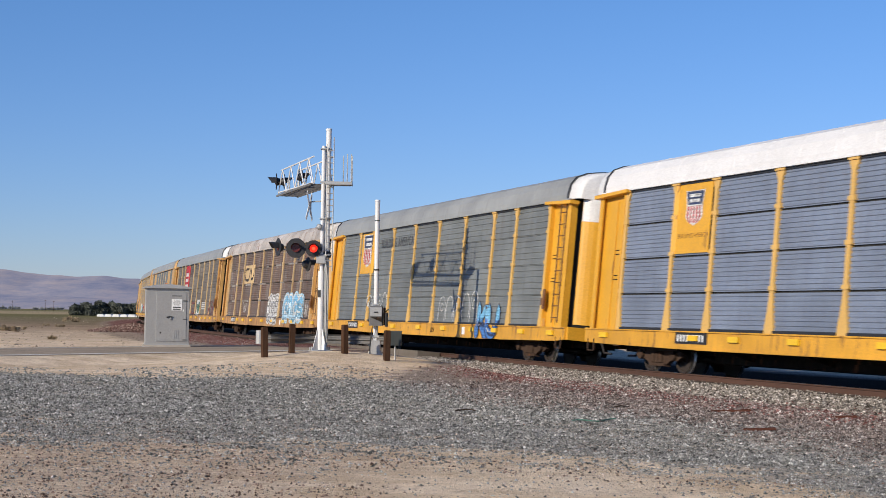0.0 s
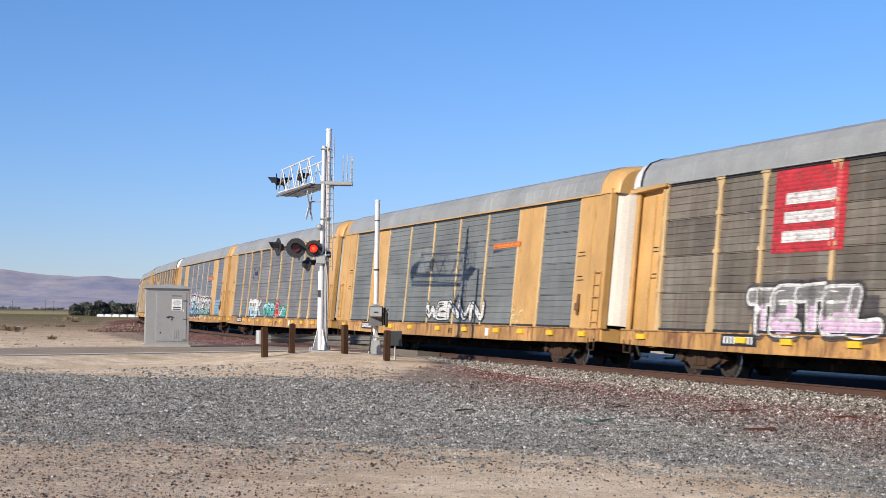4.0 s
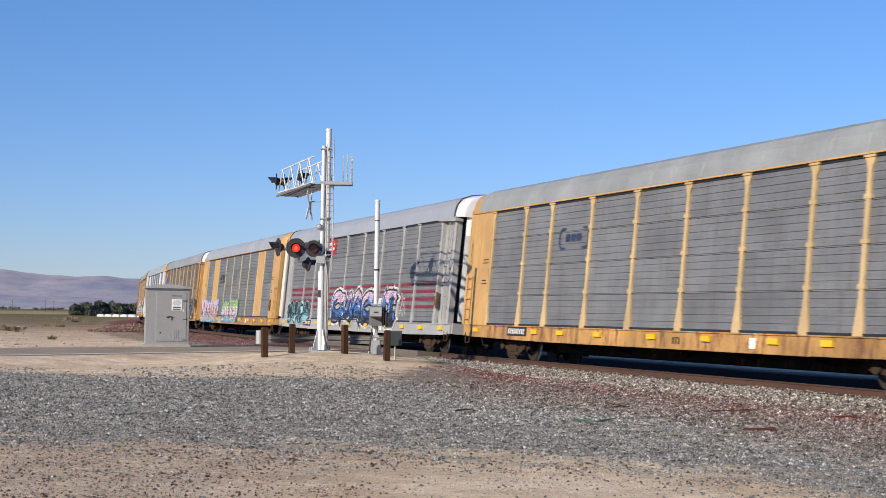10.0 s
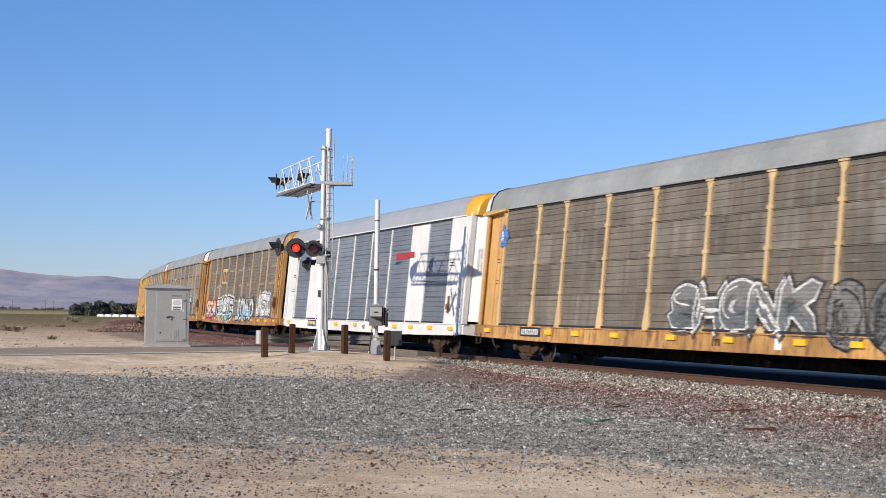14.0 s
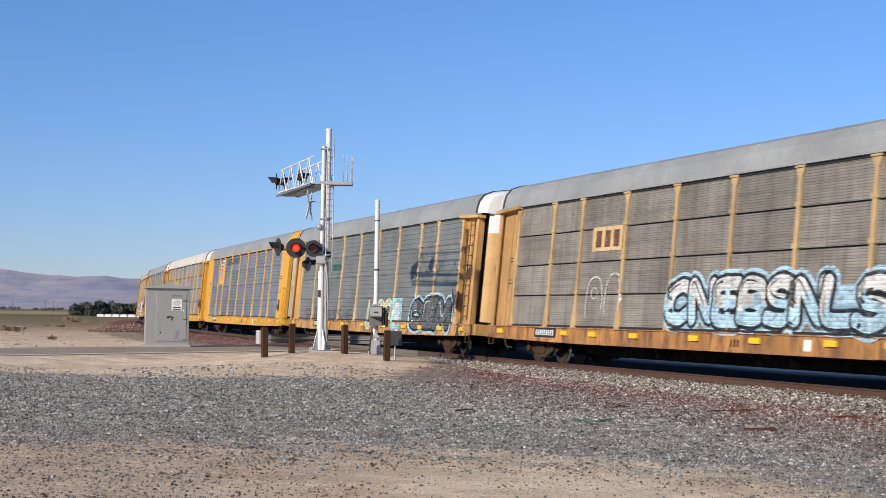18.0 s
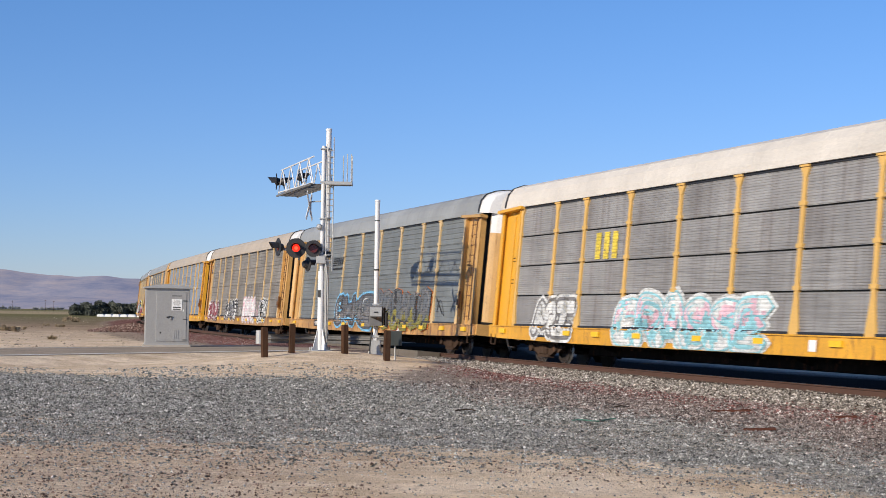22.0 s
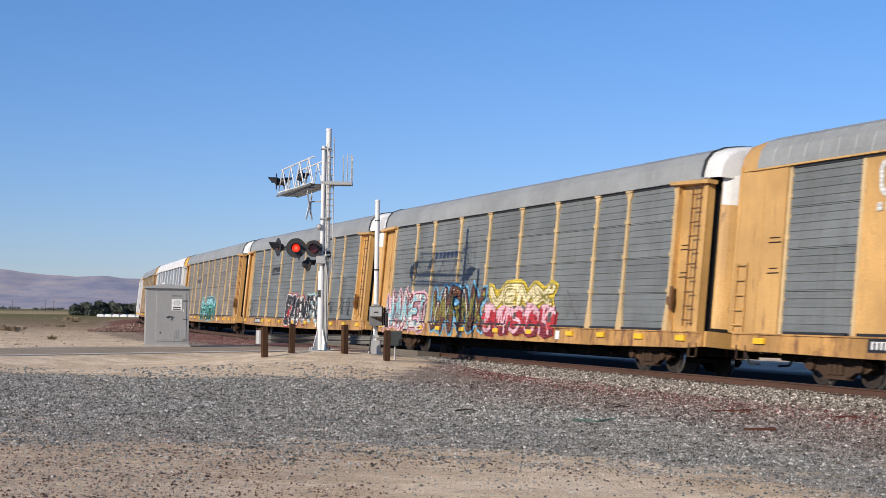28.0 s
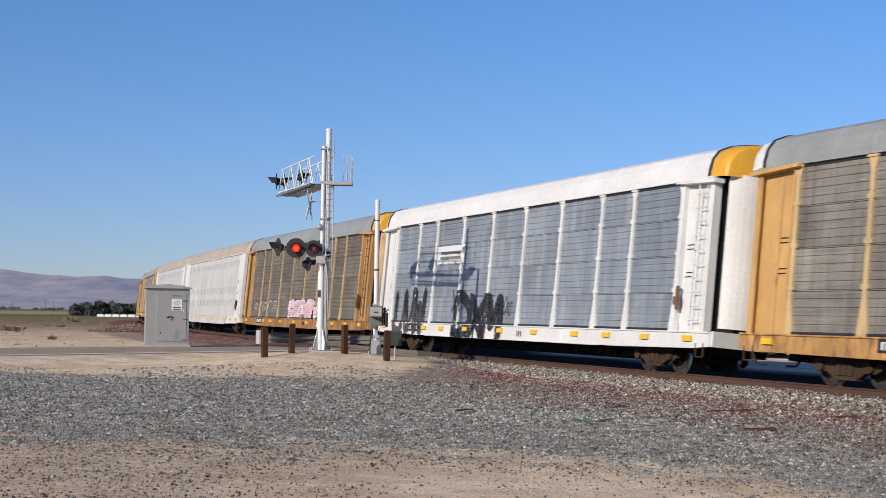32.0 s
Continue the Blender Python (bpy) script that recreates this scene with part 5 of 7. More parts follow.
    # walls
    if kind == "slotted":
        slotted_wall(car, panel_m)
    else:
        # added dark sheet gives the shade seen through the panel joints
        part("inner_lining", cached("backing", lambda: Shape().box(-11.68, 11.68, Y_PANEL + 0.075, Y_PANEL + 0.095, Z_DECK - 0.005, Z_TOP).mesh("inner_lining", DARK)), parent=car, label="dark sheet standing in for the shaded space behind the wall sheets")
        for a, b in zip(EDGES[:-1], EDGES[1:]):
            # raised black strip stands in for the shadow line at the deck
            part("deck_slot", cached(("slot", round(b - a, 2)), lambda: Shape().box((a - b) / 2 + 0.2, (b - a) / 2 - 0.2, -1.597, -1.50, Z_DECK + 0.004, Z_DECK + 0.062).mesh("deck_slot", BLACK)), parent=car, at=((a + b) / 2, 0, 0), label="black strip standing in for the shaded gap along the deck edge")
        # solid black strip in place of the top chord's cast shadow
        part("top_gap", cached("top_gap", lambda: Shape().box(-11.6, 11.6, -1.556, -1.50, Z_TOP - 0.055, Z_TOP - 0.002).mesh("top_gap", BLACK)), parent=car, label="black strip standing in for the shadow under the roof edge")
        z_step = (Z_TOP - Z_DECK - 0.03) / 4
        for b in range(9):
            x0, x1 = EDGES[b], EDGES[b + 1]
            if kind == "wide" and b in (1, 7):
                sh = cached(("plate", fk), lambda: plate_mesh(frame_m))
                part("wall_plate", sh, parent=car, at=((x0 + x1) / 2, 0, 0), label="flat painted plate")
                continue
            w = round(x1 - x0, 2)
            gap = 0.022 if tiers_dark else 0.004
            dep = 0.024 if j in (0, 2) else 0.010 if tiers_dark else 0.022
            for t in range(4):
                me = cached(("panel", w, pk, gap, rib), lambda: ribbed(-w / 2, w / 2, 0, z_step, Y_PANEL, rib, dep, gap).mesh("panel", panel_m))
                part("panel", me, parent=car, at=((x0 + x1) / 2, 0, Z_DECK + 0.015 + t * z_step))
        pm = cached(("post", kind == "wide", fk), lambda: post_mesh("thin" if kind == "wide" else "flared", POST_THIN if kind == "wide" and frame_m is YELLOW else POST_OF.get(fk, frame_m)))
        for x in EDGES:
            part("post", pm, parent=car, at=(x, 0, 0))
    # far wall
    part("far_wall", cached(("far", pk), lambda: ribbed(-13.4, 13.4, Z_DECK, Z_TOP, 0, 0.122, 0.028, 0.0).moved(Matrix.Translation((0, 1.54, 0)) @ pose(0, 0, 0, 0, 0, 180)).mesh("far_wall", panel_m)), parent=car)
    for x in EDGES:
        part("far_post", cached(("fpost", fk), lambda: Shape().box(-0.085, 0.085, 1.5, 1.6, Z_DECK, Z_TOP).mesh("far_post", frame_m)), parent=car, at=(x, 0, 0))
    # ends
    for s in (-1, 1):
        m = pose(0, 0, 0)
        if kind == "std":
            part("end_panel", cached(("endp", fk, s), lambda: Shape().box(s * 11.86, s * 13.22, -1.44, -1.40, Z_DECK, Z_TOP).mesh("end_panel", frame_m)), parent=car, label="recessed painted end panel")
            part("end_post", cached(("endq", fk, s), lambda: Shape().box(s * 11.78, s * 11.86, -1.585, -1.40, Z_DECK, Z_TOP).mesh("end_post", frame_m)), parent=car)
            part("stiffener", cached(("stiff", fk), lambda: Shape().box(-0.03, 0.03, -1.47, -1.441, Z_DECK, 4.73).mesh("stiffener", frame_m)), parent=car, at=(s * 12.43, 0, 0))
            part("corner_post", cached(("corner", fk, s), lambda: Shape().box(s * 13.22, s * 13.34, -1.56, -1.36, Z_DECK, Z_TOP).box(s * 13.14, s * 13.34, -1.575, -1.53, Z_DECK, Z_TOP).mesh("corner_post", frame_m)), parent=car)
            part("header", cached(("header", fk, s), lambda: Shape().prism([(s * 11.55, 4.91), (s * 13.5, 4.83), (s * 13.5, 4.93), (s * 11.55, 5.0)], "y", -1.70, -1.40)
                 .mesh("header", frame_m)), parent=car, label="projecting header bracket")
            if s > 0:
                part("ladder", cached(("lad", frame_m in (WHITE_F, SILVER_F), fk), lambda: ladder_mesh(1.2, 4.85, frame_m if frame_m in (WHITE_F, SILVER_F) else RUNG)), parent=car, at=(s * 12.86, -1.60, 0), label="rusty steel side ladder")
                part("brake_lever", cached("lever", lambda: Shape().box(-0.05, 0.05, -0.05, 0.02, 0.0, 0.62, 0.015).box(-0.10, 0.10, -0.09, 0.0, 0.12, 0.34, 0.02).mesh("brake_lever", RUNG)), parent=car, at=(11.95, -1.60, 1.62), label="dark rusty brake lever")
        else:
            part("end_panel", cached(("endf", fk, s), lambda: Shape().box(s * 11.78, s * 13.68, -1.575, -1.52, Z_DECK, Z_TOP).mesh("end_panel", frame_m)), parent=car, label="flush painted end panel")
            part("corner_post", cached(("cornf", fk, s), lambda: Shape().box(s * 13.682, s * 13.79, -1.585, -1.40, Z_DECK, 5.12).mesh("corner_post", frame_m)), parent=car)
            part("seam_strip", cached(("seam", fk), lambda: Shape().box(-0.02, 0.02, -1.585, -1.576, Z_DECK, Z_TOP).mesh("seam_strip", frame_m)), parent=car, at=(s * 12.7, 0, 0))
            part("ladder", cached(("ladf", fk), lambda: ladder_mesh(1.1, 2.75, frame_m)), parent=car, at=(s * 13.35, -1.61, 0), label="short side ladder")
            if s > 0:
                part("brake_lever", cached("lever", lambda: Shape().box(-0.05, 0.05, -0.05, 0.02, 0.0, 0.62, 0.015).box(-0.10, 0.10, -0.09, 0.0, 0.12, 0.34, 0.02).mesh("brake_lever", RUNG)), parent=car, at=(12.2, -1.60, 1.45), label="dark rusty brake lever")
        # added dark sheet paints the shade of the recessed car end
        part("end_recess", cached(("recess", s), lambda: Shape().box(s * 13.20, s * 13.26, -1.38, 1.38, Z_DECK, 5.0).mesh("end_recess", DARK)), parent=car, label="dark sheet standing in for the shaded recess behind the end doors")
        for q in (-1, 1):
            part("end_door", cached(("door", door_m.name, s, q, kind == "std"), lambda: end_door(s, q, door_m, wide=1.28 if kind == "std" else 1.43, face=13.90 if kind == "std" else 14.14)), parent=car, label="tall end door leaf")
            if kind == "std" and hood_m in (WHITE_F, R_CREAM):
                part("door_top", cached(("dtop", hood_m.name, s, q), lambda: end_door(s, q, hood_m, 4.32, 0.006)), parent=car, label="white painted top of the end door")
        for k in range(4):
            w = (0.44, 0.52, 0.36, 0.48)[k]
            xx = s * 12.2 if kind == "std" else s * 12.1
            part("stencil", cached(("sten", w), lambda: Shape().box(-w / 2, w / 2, -0.004, 0, 0, 0.03).mesh("stencil", UNDER)), parent=car, at=(xx, -1.441 if kind == "std" else -1.577, 3.3 - 0.11 * k - (0.5 if k > 1 else 0)), label="small printed stencil bar")
    if kind == "slotted":
        bw = part("brake_wheel", cached("brake_wheel", lambda: Shape().lathe([(-0.03, 0.17), (-0.03, 0.20), (0.0, 0.20), (0.0, 0.17)], 20).lathe([(-0.03, 0.03), (0.02, 0.03)], 8).box(-0.18, 0.18, -0.02, 0.0, -0.02, 0.02).box(-0.02, 0.02, -0.02, 0, -0.18, 0.18).mesh("brake_wheel", BLACK)), parent=car, at=(12.35, -1.63, 1.9), label="black hand brake wheel")
    part("reporting_mark", cached("mark", lambda: mark_mesh(9, 0.17).mesh("reporting_mark", WHITE)), parent=car, at=(-9.6 if j % 3 else -8.3, Y_SILL - 0.010, 0.80), label="white stencilled bars on the sill")
    part("mark_field", cached("field", lambda: Shape().box(-0.12, 1.45, -0.004, 0, -0.06, 0.25).mesh("mark_field", BLACK)), parent=car, at=(-9.6 if j % 3 else -8.3, Y_SILL - 0.003, 0.80), label="black painted field behind the stencilled bars")
    part("reporting_mark", cached("mark3", lambda: mark_mesh(3, 0.18).mesh("reporting_mark", UNDER)), parent=car, at=(1.2 + 0.3 * (j % 4), Y_SILL - 0.003, 0.72), label="dark stencilled bars on the sill")
    pl = part("reflector", cached("refl", lambda: Shape().box(-0.22, 0.22, -0.058, 0, 0, 0.14).mesh("reflector", REFLECT)), parent=car, at=(-12.4, Y_SILL - 0.006, 0.82), label="yellow reflective strip")
    for x in (-7.5, -5.6, -3.1, 0.1, 2.9, 5.9, 8.0, 10.3, 12.6):
        part("reflector", CACHE["refl"], parent=car, at=(x, Y_SILL - 0.006, 0.82), label="yellow reflective strip")
    part("placard", cached("plac", lambda: Shape().box(-0.14, 0.14, -0.006, 0, 0, 0.26).mesh("placard", WHITE)), parent=car, at=(5.0, Y_SILL - 0.004, 0.70), label="small white data plate")
    return car


def mark_mesh(n, h):
    out = [(0, 0)]
    for i in range(n):
        a = i * 0.15
        out += [(a + 0.07, 0), (a + 0.07, h - 0.012), (a + 0.15, h - 0.012), (a + 0.15, 0)] if i < n - 1 else [(a + 0.07, 0), (a + 0.07, h), (0, h)]
    return Shape().prism(out, "y", -0.003, 0)


def arch_rim(x):
    pr = roof_profile(0.02)
    lo = [(y * 0.965, z - 0.055) for y, z in pr]
    k = len(pr)
    sh = Shape()
    vs = [(x - 0.05, y, z) for y, z in pr] + [(x + 0.05, y, z) for y, z in pr] + [(x + 0.05, y, z) for y, z in lo] + [(x - 0.05, y, z) for y, z in lo]
    fs = []
    for j in range(k - 1):
        fs += [(j, j + 1, k + j + 1, k + j), (k + j, k + j + 1, 2 * k + j + 1, 2 * k + j), (3 * k + j, 3 * k + j + 1, j + 1, j)]
    return sh.face_set(vs, fs)


def plate_mesh(m):
    sh = Shape().box(-0.98, 0.98, Y_PANEL - 0.01, Y_PANEL + 0.03, Z_DECK + 0.01, Z_TOP)
    for i in range(9):
        for x in (-0.7, 0.0, 0.7):
            sh.box(x - 0.025, x + 0.025, Y_PANEL - 0.02, Y_PANEL - 0.01, 1.4 + 0.42 * i, 1.45 + 0.42 * i)
    sh.box(-0.01, 0.01, Y_PANEL - 0.018, Y_PANEL - 0.01, Z_DECK + 0.02, Z_TOP - 0.02)
    return sh.mesh("wall_plate", m)


def end_door(s, q, m, z0=1.18, out_by=0.0, wide=1.28, face=13.90):
    """One leaf of the curved end doors, with hinge blocks and a locking bar."""
    sh = Shape()
    ys = [0.01 + wide * f for f in (0, 0.25, 0.45, 0.62, 0.76, 0.87, 0.95, 1.0)]
    def xo(y):
        return s * (face + out_by - 0.46 * (y / 1.44) ** 4)
    out = [(xo(y), q * y) for y in ys] + [(xo(y) - s * 0.06, q * y) for y in reversed(ys)]
    sh.prism(out, "z", z0, 5.06 + out_by)
    if z0 > 2:
        return sh.mesh("door_top", m)
    if m is DOOR_G:
        for i in range(7):
            z = 1.5 + 0.52 * i
            sh.box(xo(0.95) - s * 0.01, xo(0.95) + s * 0.03, q * 0.9, q * 1.08, z, z + 0.10)
            sh.box(xo(0.4) - s * 0.01, xo(0.4) + s * 0.04, q * 0.3, q * 0.5, z + 0.2, z + 0.3)
    sh.tube((xo(0.25) + s * 0.03, q * 0.25, 1.3), (xo(0.25) + s * 0.03, q * 0.25, 4.9), 0.03, 8)
    return sh.mesh("end_door", m)


def slotted_wall(car, m):
    """Flat wall sheets pierced by rows of upright slots."""
    w = 26.6 / 9
    def sheet():
        sh = Shape()
        cols, rows = 9, [(4.25, 4.62), (2.55, 2.95), (1.75, 2.15)]
        xs = [-w / 2]
        for i in range(cols // 2):
            c = -w / 2 + w * (i + 0.5) / (cols // 2)
            xs += [c - 0.08, c + 0.08]
        xs.append(w / 2)
        zs = [Z_DECK] + sorted(z for r in rows for z in r) + [Z_TOP]
        for a in range(len(xs) - 1):
            for b in range(len(zs) - 1):
                if a % 2 == 1 and b % 2 == 1:
                    continue
                sh.box(xs[a], xs[a + 1], Y_PANEL - 0.04, Y_PANEL, zs[b], zs[b + 1])
        return sh.mesh("wall_sheet", m)
    for i in range(9):
        part("wall_sheet", cached(("slot", m.name), sheet), parent=car, at=(-13.3 + w * (i + 0.5), 0, 0), label="white sheet with upright slots")
    # added dark sheet gives the shade seen through the slots
    part("inner_lining", cached("backing", lambda: Shape().box(-11.68, 11.68, Y_PANEL + 0.075, Y_PANEL + 0.095, Z_DECK - 0.005, Z_TOP).mesh("inner_lining", DARK)), parent=car, label="dark sheet standing in for the shaded inside behind the slots")
    part("skirt", cached(("skirt", m.name), lambda: Shape().prism([(-9.0, 1.10), (-8.2, 0.55), (8.2, 0.55), (9.0, 1.10)], "y", -1.60, -1.57).mesh("skirt", m)), parent=car, label="white side skirt")


FLEET = [
    (0, "std", BRIGHT, P_STEEL, R_WHITE, WHITE_F, YELLOW, "bright yellow car carrier with blue-grey ribbed walls and white roof", True),
    (1, "std", BRIGHT, P_GREY, R_GREY, WHITE_F, BRIGHT, "yellow-framed car carrier with plain grey ribbed walls", False),
    (2, "std", YELLOW, P_RUST, R_RUSTY, R_CREAM, YELLOW, "rust-stained brown car carrier with yellow posts and graffiti", True),
    (3, "std", YELLOW, P_BROWN, R_GREY, WHITE_F, DULL, "grey-brown car carrier with a red panel and graffiti", False),
    (4, "wide", YELLOW, P_GREY, R_GREY, YELLOW, R_CREAM, "yellow car carrier with grey walls and wide yellow plates", False),
    (5, "full", YELLOW, P_LIGHT, R_GREY, YELLOW, DOOR_G, "yellow-framed car carrier with light grey walls and teal graffiti", False),
    (6, "wide", YELLOW, P_BLUE, R_GREY, YELLOW, R_CREAM, "yellow car carrier with wide plates and large graffiti", False),
    (7, "std", YELLOW, P_BROWN, R_GREY, WHITE_F, YELLOW, "brown weathered car carrier with pink and cream graffiti", False),
    (8, "full", YELLOW, P_LIGHT, R_GREY, YELLOW, DOOR_G, "clean yellow-framed car carrier with light grey walls", False),
    (9, "std", SILVER_F, P_LIGHT, R_LIGHT, WHITE_F, SILVER_F, "silver car carrier with red stripes and blue graffiti", False),
    (10, "wide", YELLOW, P_GREY, R_LIGHT, YELLOW, R_CREAM, "yellow car carrier with wide plates, pink and green graffiti", False),
    (11, "std", YELLOW, P_BROWN, R_GREY, WHITE_F, YELLOW, "grey-brown car carrier with black and white graffiti", False),
    (12, "wide", WHITE_F, P_BLUE, R_LIGHT, BRIGHT, WHITE_F, "white-framed car carrier with blue-grey walls", False),
    (13, "std", DULL, P_BROWN, R_GREY, DULL, DULL, "rusty brown car carrier covered low down in pale graffiti", False),
    (14, "std", DULL, P_WARM, R_GREY, R_CREAM, DULL, "brown ribbed car carrier with white and black graffiti", True),
    (15, "std", YELLOW, P_GREY, R_GREY, WHITE_F, YELLOW, "grey car carrier with yellow posts and teal graffiti", False),
    (16, "full", BRIGHT, P_BLUE, R_GREY, BRIGHT, DOOR_G, "yellow car carrier with clean blue-grey walls", False),
    (17, "std", BRIGHT, P_PALE, R_CREAM, R_CREAM, YELLOW, "pale grey car carrier with dark tier joints and cream roof", True),
    (18, "std", YELLOW, P_GREY, R_GREY, WHITE_F, YELLOW, "grey car carrier with black and orange graffiti", False),
    (19, "std", YELLOW, P_WARM, R_TAN, WHITE_F, YELLOW, "grey-brown car carrier with red, black and pink graffiti", False),
    (20, "std", BRIGHT, P_SKY, R_TAN, WHITE_F, BRIGHT, "mustard-framed car carrier with pale blue-grey walls and tan roof", False),
    (21, "wide", YELLOW, P_GREY, R_GREY, YELLOW, YELLOW, "orange-yellow car carrier with large white and blue graffiti", False),
    (22, "std", YELLOW, P_GREY, R_GREY, WHITE_F, YELLOW, "grey car carrier with pink, yellow and maroon graffiti", False),
    (23, "std", YELLOW, P_GREY, R_GREY, WHITE_F, YELLOW, "grey car carrier with black and white lettered graffiti", False),
    (24, "std", YELLOW, P_WARM, R_GREY, WHITE_F, YELLOW, "grey-brown car carrier with teal graffiti", False),
    (25, "std", WHITE_F, P_SKY, R_WHITE, BRIGHT, WHITE_F, "white-framed car carrier with blue-grey walls and black graffiti", False),
    (26, "std", DULL, P_BROWN, R_GREY, BRIGHT, DULL, "brown car carrier with yellow posts and pale pink graffiti", False),
    (27, "slotted", WHITE_F, P_WHITE, R_TAN, R_TAN, DULL, "white car carrier with rows of upright slots", False),
    (28, "slotted", WHITE_F, P_WHITE, R_TAN, R_TAN, DULL, "white car carrier with rows of upright slots", False),
    (29, "wide", YELLOW, P_LIGHT, R_GREY, YELLOW, YELLOW, "grey and yellow car carrier far up the line", False),
    (30, "std", DULL, P_RUST, R_GREY, R_CREAM, DULL, "rusty brown car carrier far up the line", False),
    (31, "std", DULL, P_BROWN, R_GREY, WHITE_F, DULL, "brown car carrier far up the line", False),
    (32, "std", YELLOW, P_GREY, R_GREY, WHITE_F, YELLOW, "grey car carrier far up the line", False),
]
for spec in FLEET:
    build_car(*spec)

# ---- painted marks and graffiti on the cars ----
BY_NUMBER = dict(CARS)
KIND_OF = {spec[0]: spec[1] for spec in FLEET}
LETTERS = {
    "A": (((0, 0), (0.32, 0.98), (0.68, 0.98), (1, 0)), ((0.18, 0.36), (0.84, 0.36))),
    "B": (((0.05, 0), (0.05, 1), (0.72, 0.98), (0.85, 0.75), (0.6, 0.54), (0.1, 0.52)), ((0.3, 0.52), (0.85, 0.46), (1, 0.22), (0.72, 0), (0.05, 0))),
    "C": (((1, 0.86), (0.6, 1), (0.12, 0.82), (0, 0.45), (0.15, 0.1), (0.6, 0), (1, 0.16)),),
    "D": (((0.05, 0), (0.05, 1), (0.6, 0.98), (1, 0.62), (0.9, 0.2), (0.5, 0), (0.05, 0)),),
    "E": (((1, 1), (0.08, 0.96), (0.02, 0.5), (0.05, 0.02), (1, 0)), ((0.05, 0.5), (0.8, 0.52))),
    "G": (((1, 0.85), (0.55, 1), (0.08, 0.8), (0, 0.35), (0.3, 0), (0.85, 0.04), (0.98, 0.45), (0.55, 0.46)),),
    "H": (((0.05, 0), (0.02, 1)), ((0.95, 0), (1, 1)), ((0.05, 0.5), (0.95, 0.52))),
    "I": (((0.4, 0), (0.5, 1)), ((0.1, 1), (0.9, 0.97)), ((0.1, 0), (0.9, 0.02))),
    "K": (((0.05, 0), (0.02, 1)), ((0.95, 1), (0.12, 0.45), (0.4, 0.5), (1, 0))),
    "L": (((0.05, 1), (0, 0.05), (1, 0)),),
    "M": (((0, 0), (0.12, 1), (0.5, 0.3), (0.88, 1), (1, 0)),),
    "N": (((0, 0), (0.06, 1), (0.9, 0.05), (1, 1)),),
    "O": (((0.5, 1), (0.1, 0.85), (0, 0.45), (0.2, 0.05), (0.6, 0), (0.95, 0.3), (0.95, 0.72), (0.5, 1)),),
    "P": (((0.05, 0), (0.05, 1), (0.75, 0.98), (1, 0.7), (0.7, 0.45), (0.1, 0.42)),),
    "R": (((0.05, 0), (0.05, 1), (0.78, 0.98), (0.95, 0.72), (0.65, 0.5), (0.12, 0.48)), ((0.5, 0.48), (1, 0))),
    "S": (((0.95, 0.9), (0.5, 1), (0.08, 0.78), (0.3, 0.55), (0.8, 0.45), (0.98, 0.2), (0.55, 0), (0, 0.1)),),
    "T": (((0.5, 0), (0.52, 1)), ((0, 0.96), (1, 1))),
    "U": (((0.02, 1), (0.05, 0.2), (0.4, 0), (0.85, 0.12), (0.98, 1)),),
    "V": (((0, 1), (0.45, 0), (1, 1)),),
    "W": (((0, 1), (0.2, 0), (0.5, 0.7), (0.8, 0), (1, 1)),),
    "X": (((0, 1), (1, 0)), ((0, 0), (1, 1))),
    "Z": (((0, 0.98), (0.95, 1), (0.05, 0.03), (1, 0)),),
    "8": (((0.5, 0.52), (0.1, 0.72), (0.3, 1), (0.75, 0.98), (0.88, 0.74), (0.5, 0.52), (0.05, 0.3), (0.3, 0), (0.8, 0.02), (1, 0.3), (0.5, 0.52)),)}


def smooth_line(pts, step):
    """A rounded line through pts, in steps of about step metres."""
    out = []
    P = [Vector(p) for p in pts]
    for i in range(len(P) - 1):
        p0, p1, p2, p3 = P[max(0, i - 1)], P[i], P[i + 1], P[min(len(P) - 1, i + 2)]
        n = max(2, int((p2 - p1).length / step))
        for k in range(n):
            f = k / n
            out.append(0.5 * (2 * p1 + (p2 - p0) * f + (2 * p0 - 5 * p1 + 4 * p2 - p3) * f * f + (3 * p1 - p0 - 3 * p2 + p3) * f ** 3))
    return out + [P[-1]]


def ribbon(line, w):
    """Quads along a line, thinner at both tips."""
    L, R, n = [], [], len(line)
    for i, p in enumerate(line):
        d = line[min(i + 1, n - 1)] - line[max(i - 1, 0)]
        d = d.normalized() if d.length > 1e-6 else Vector((1, 0))
        h = w * min(1.0, 0.45 + 0.25 * min(i, n - 1 - i)) / 2
        q = Vector((-d.y, d.x)) * h
        L.append(p + q)
        R.append(p - q)
    return [(L[i], L[i + 1], R[i + 1], R[i]) for i in range(n - 1)]


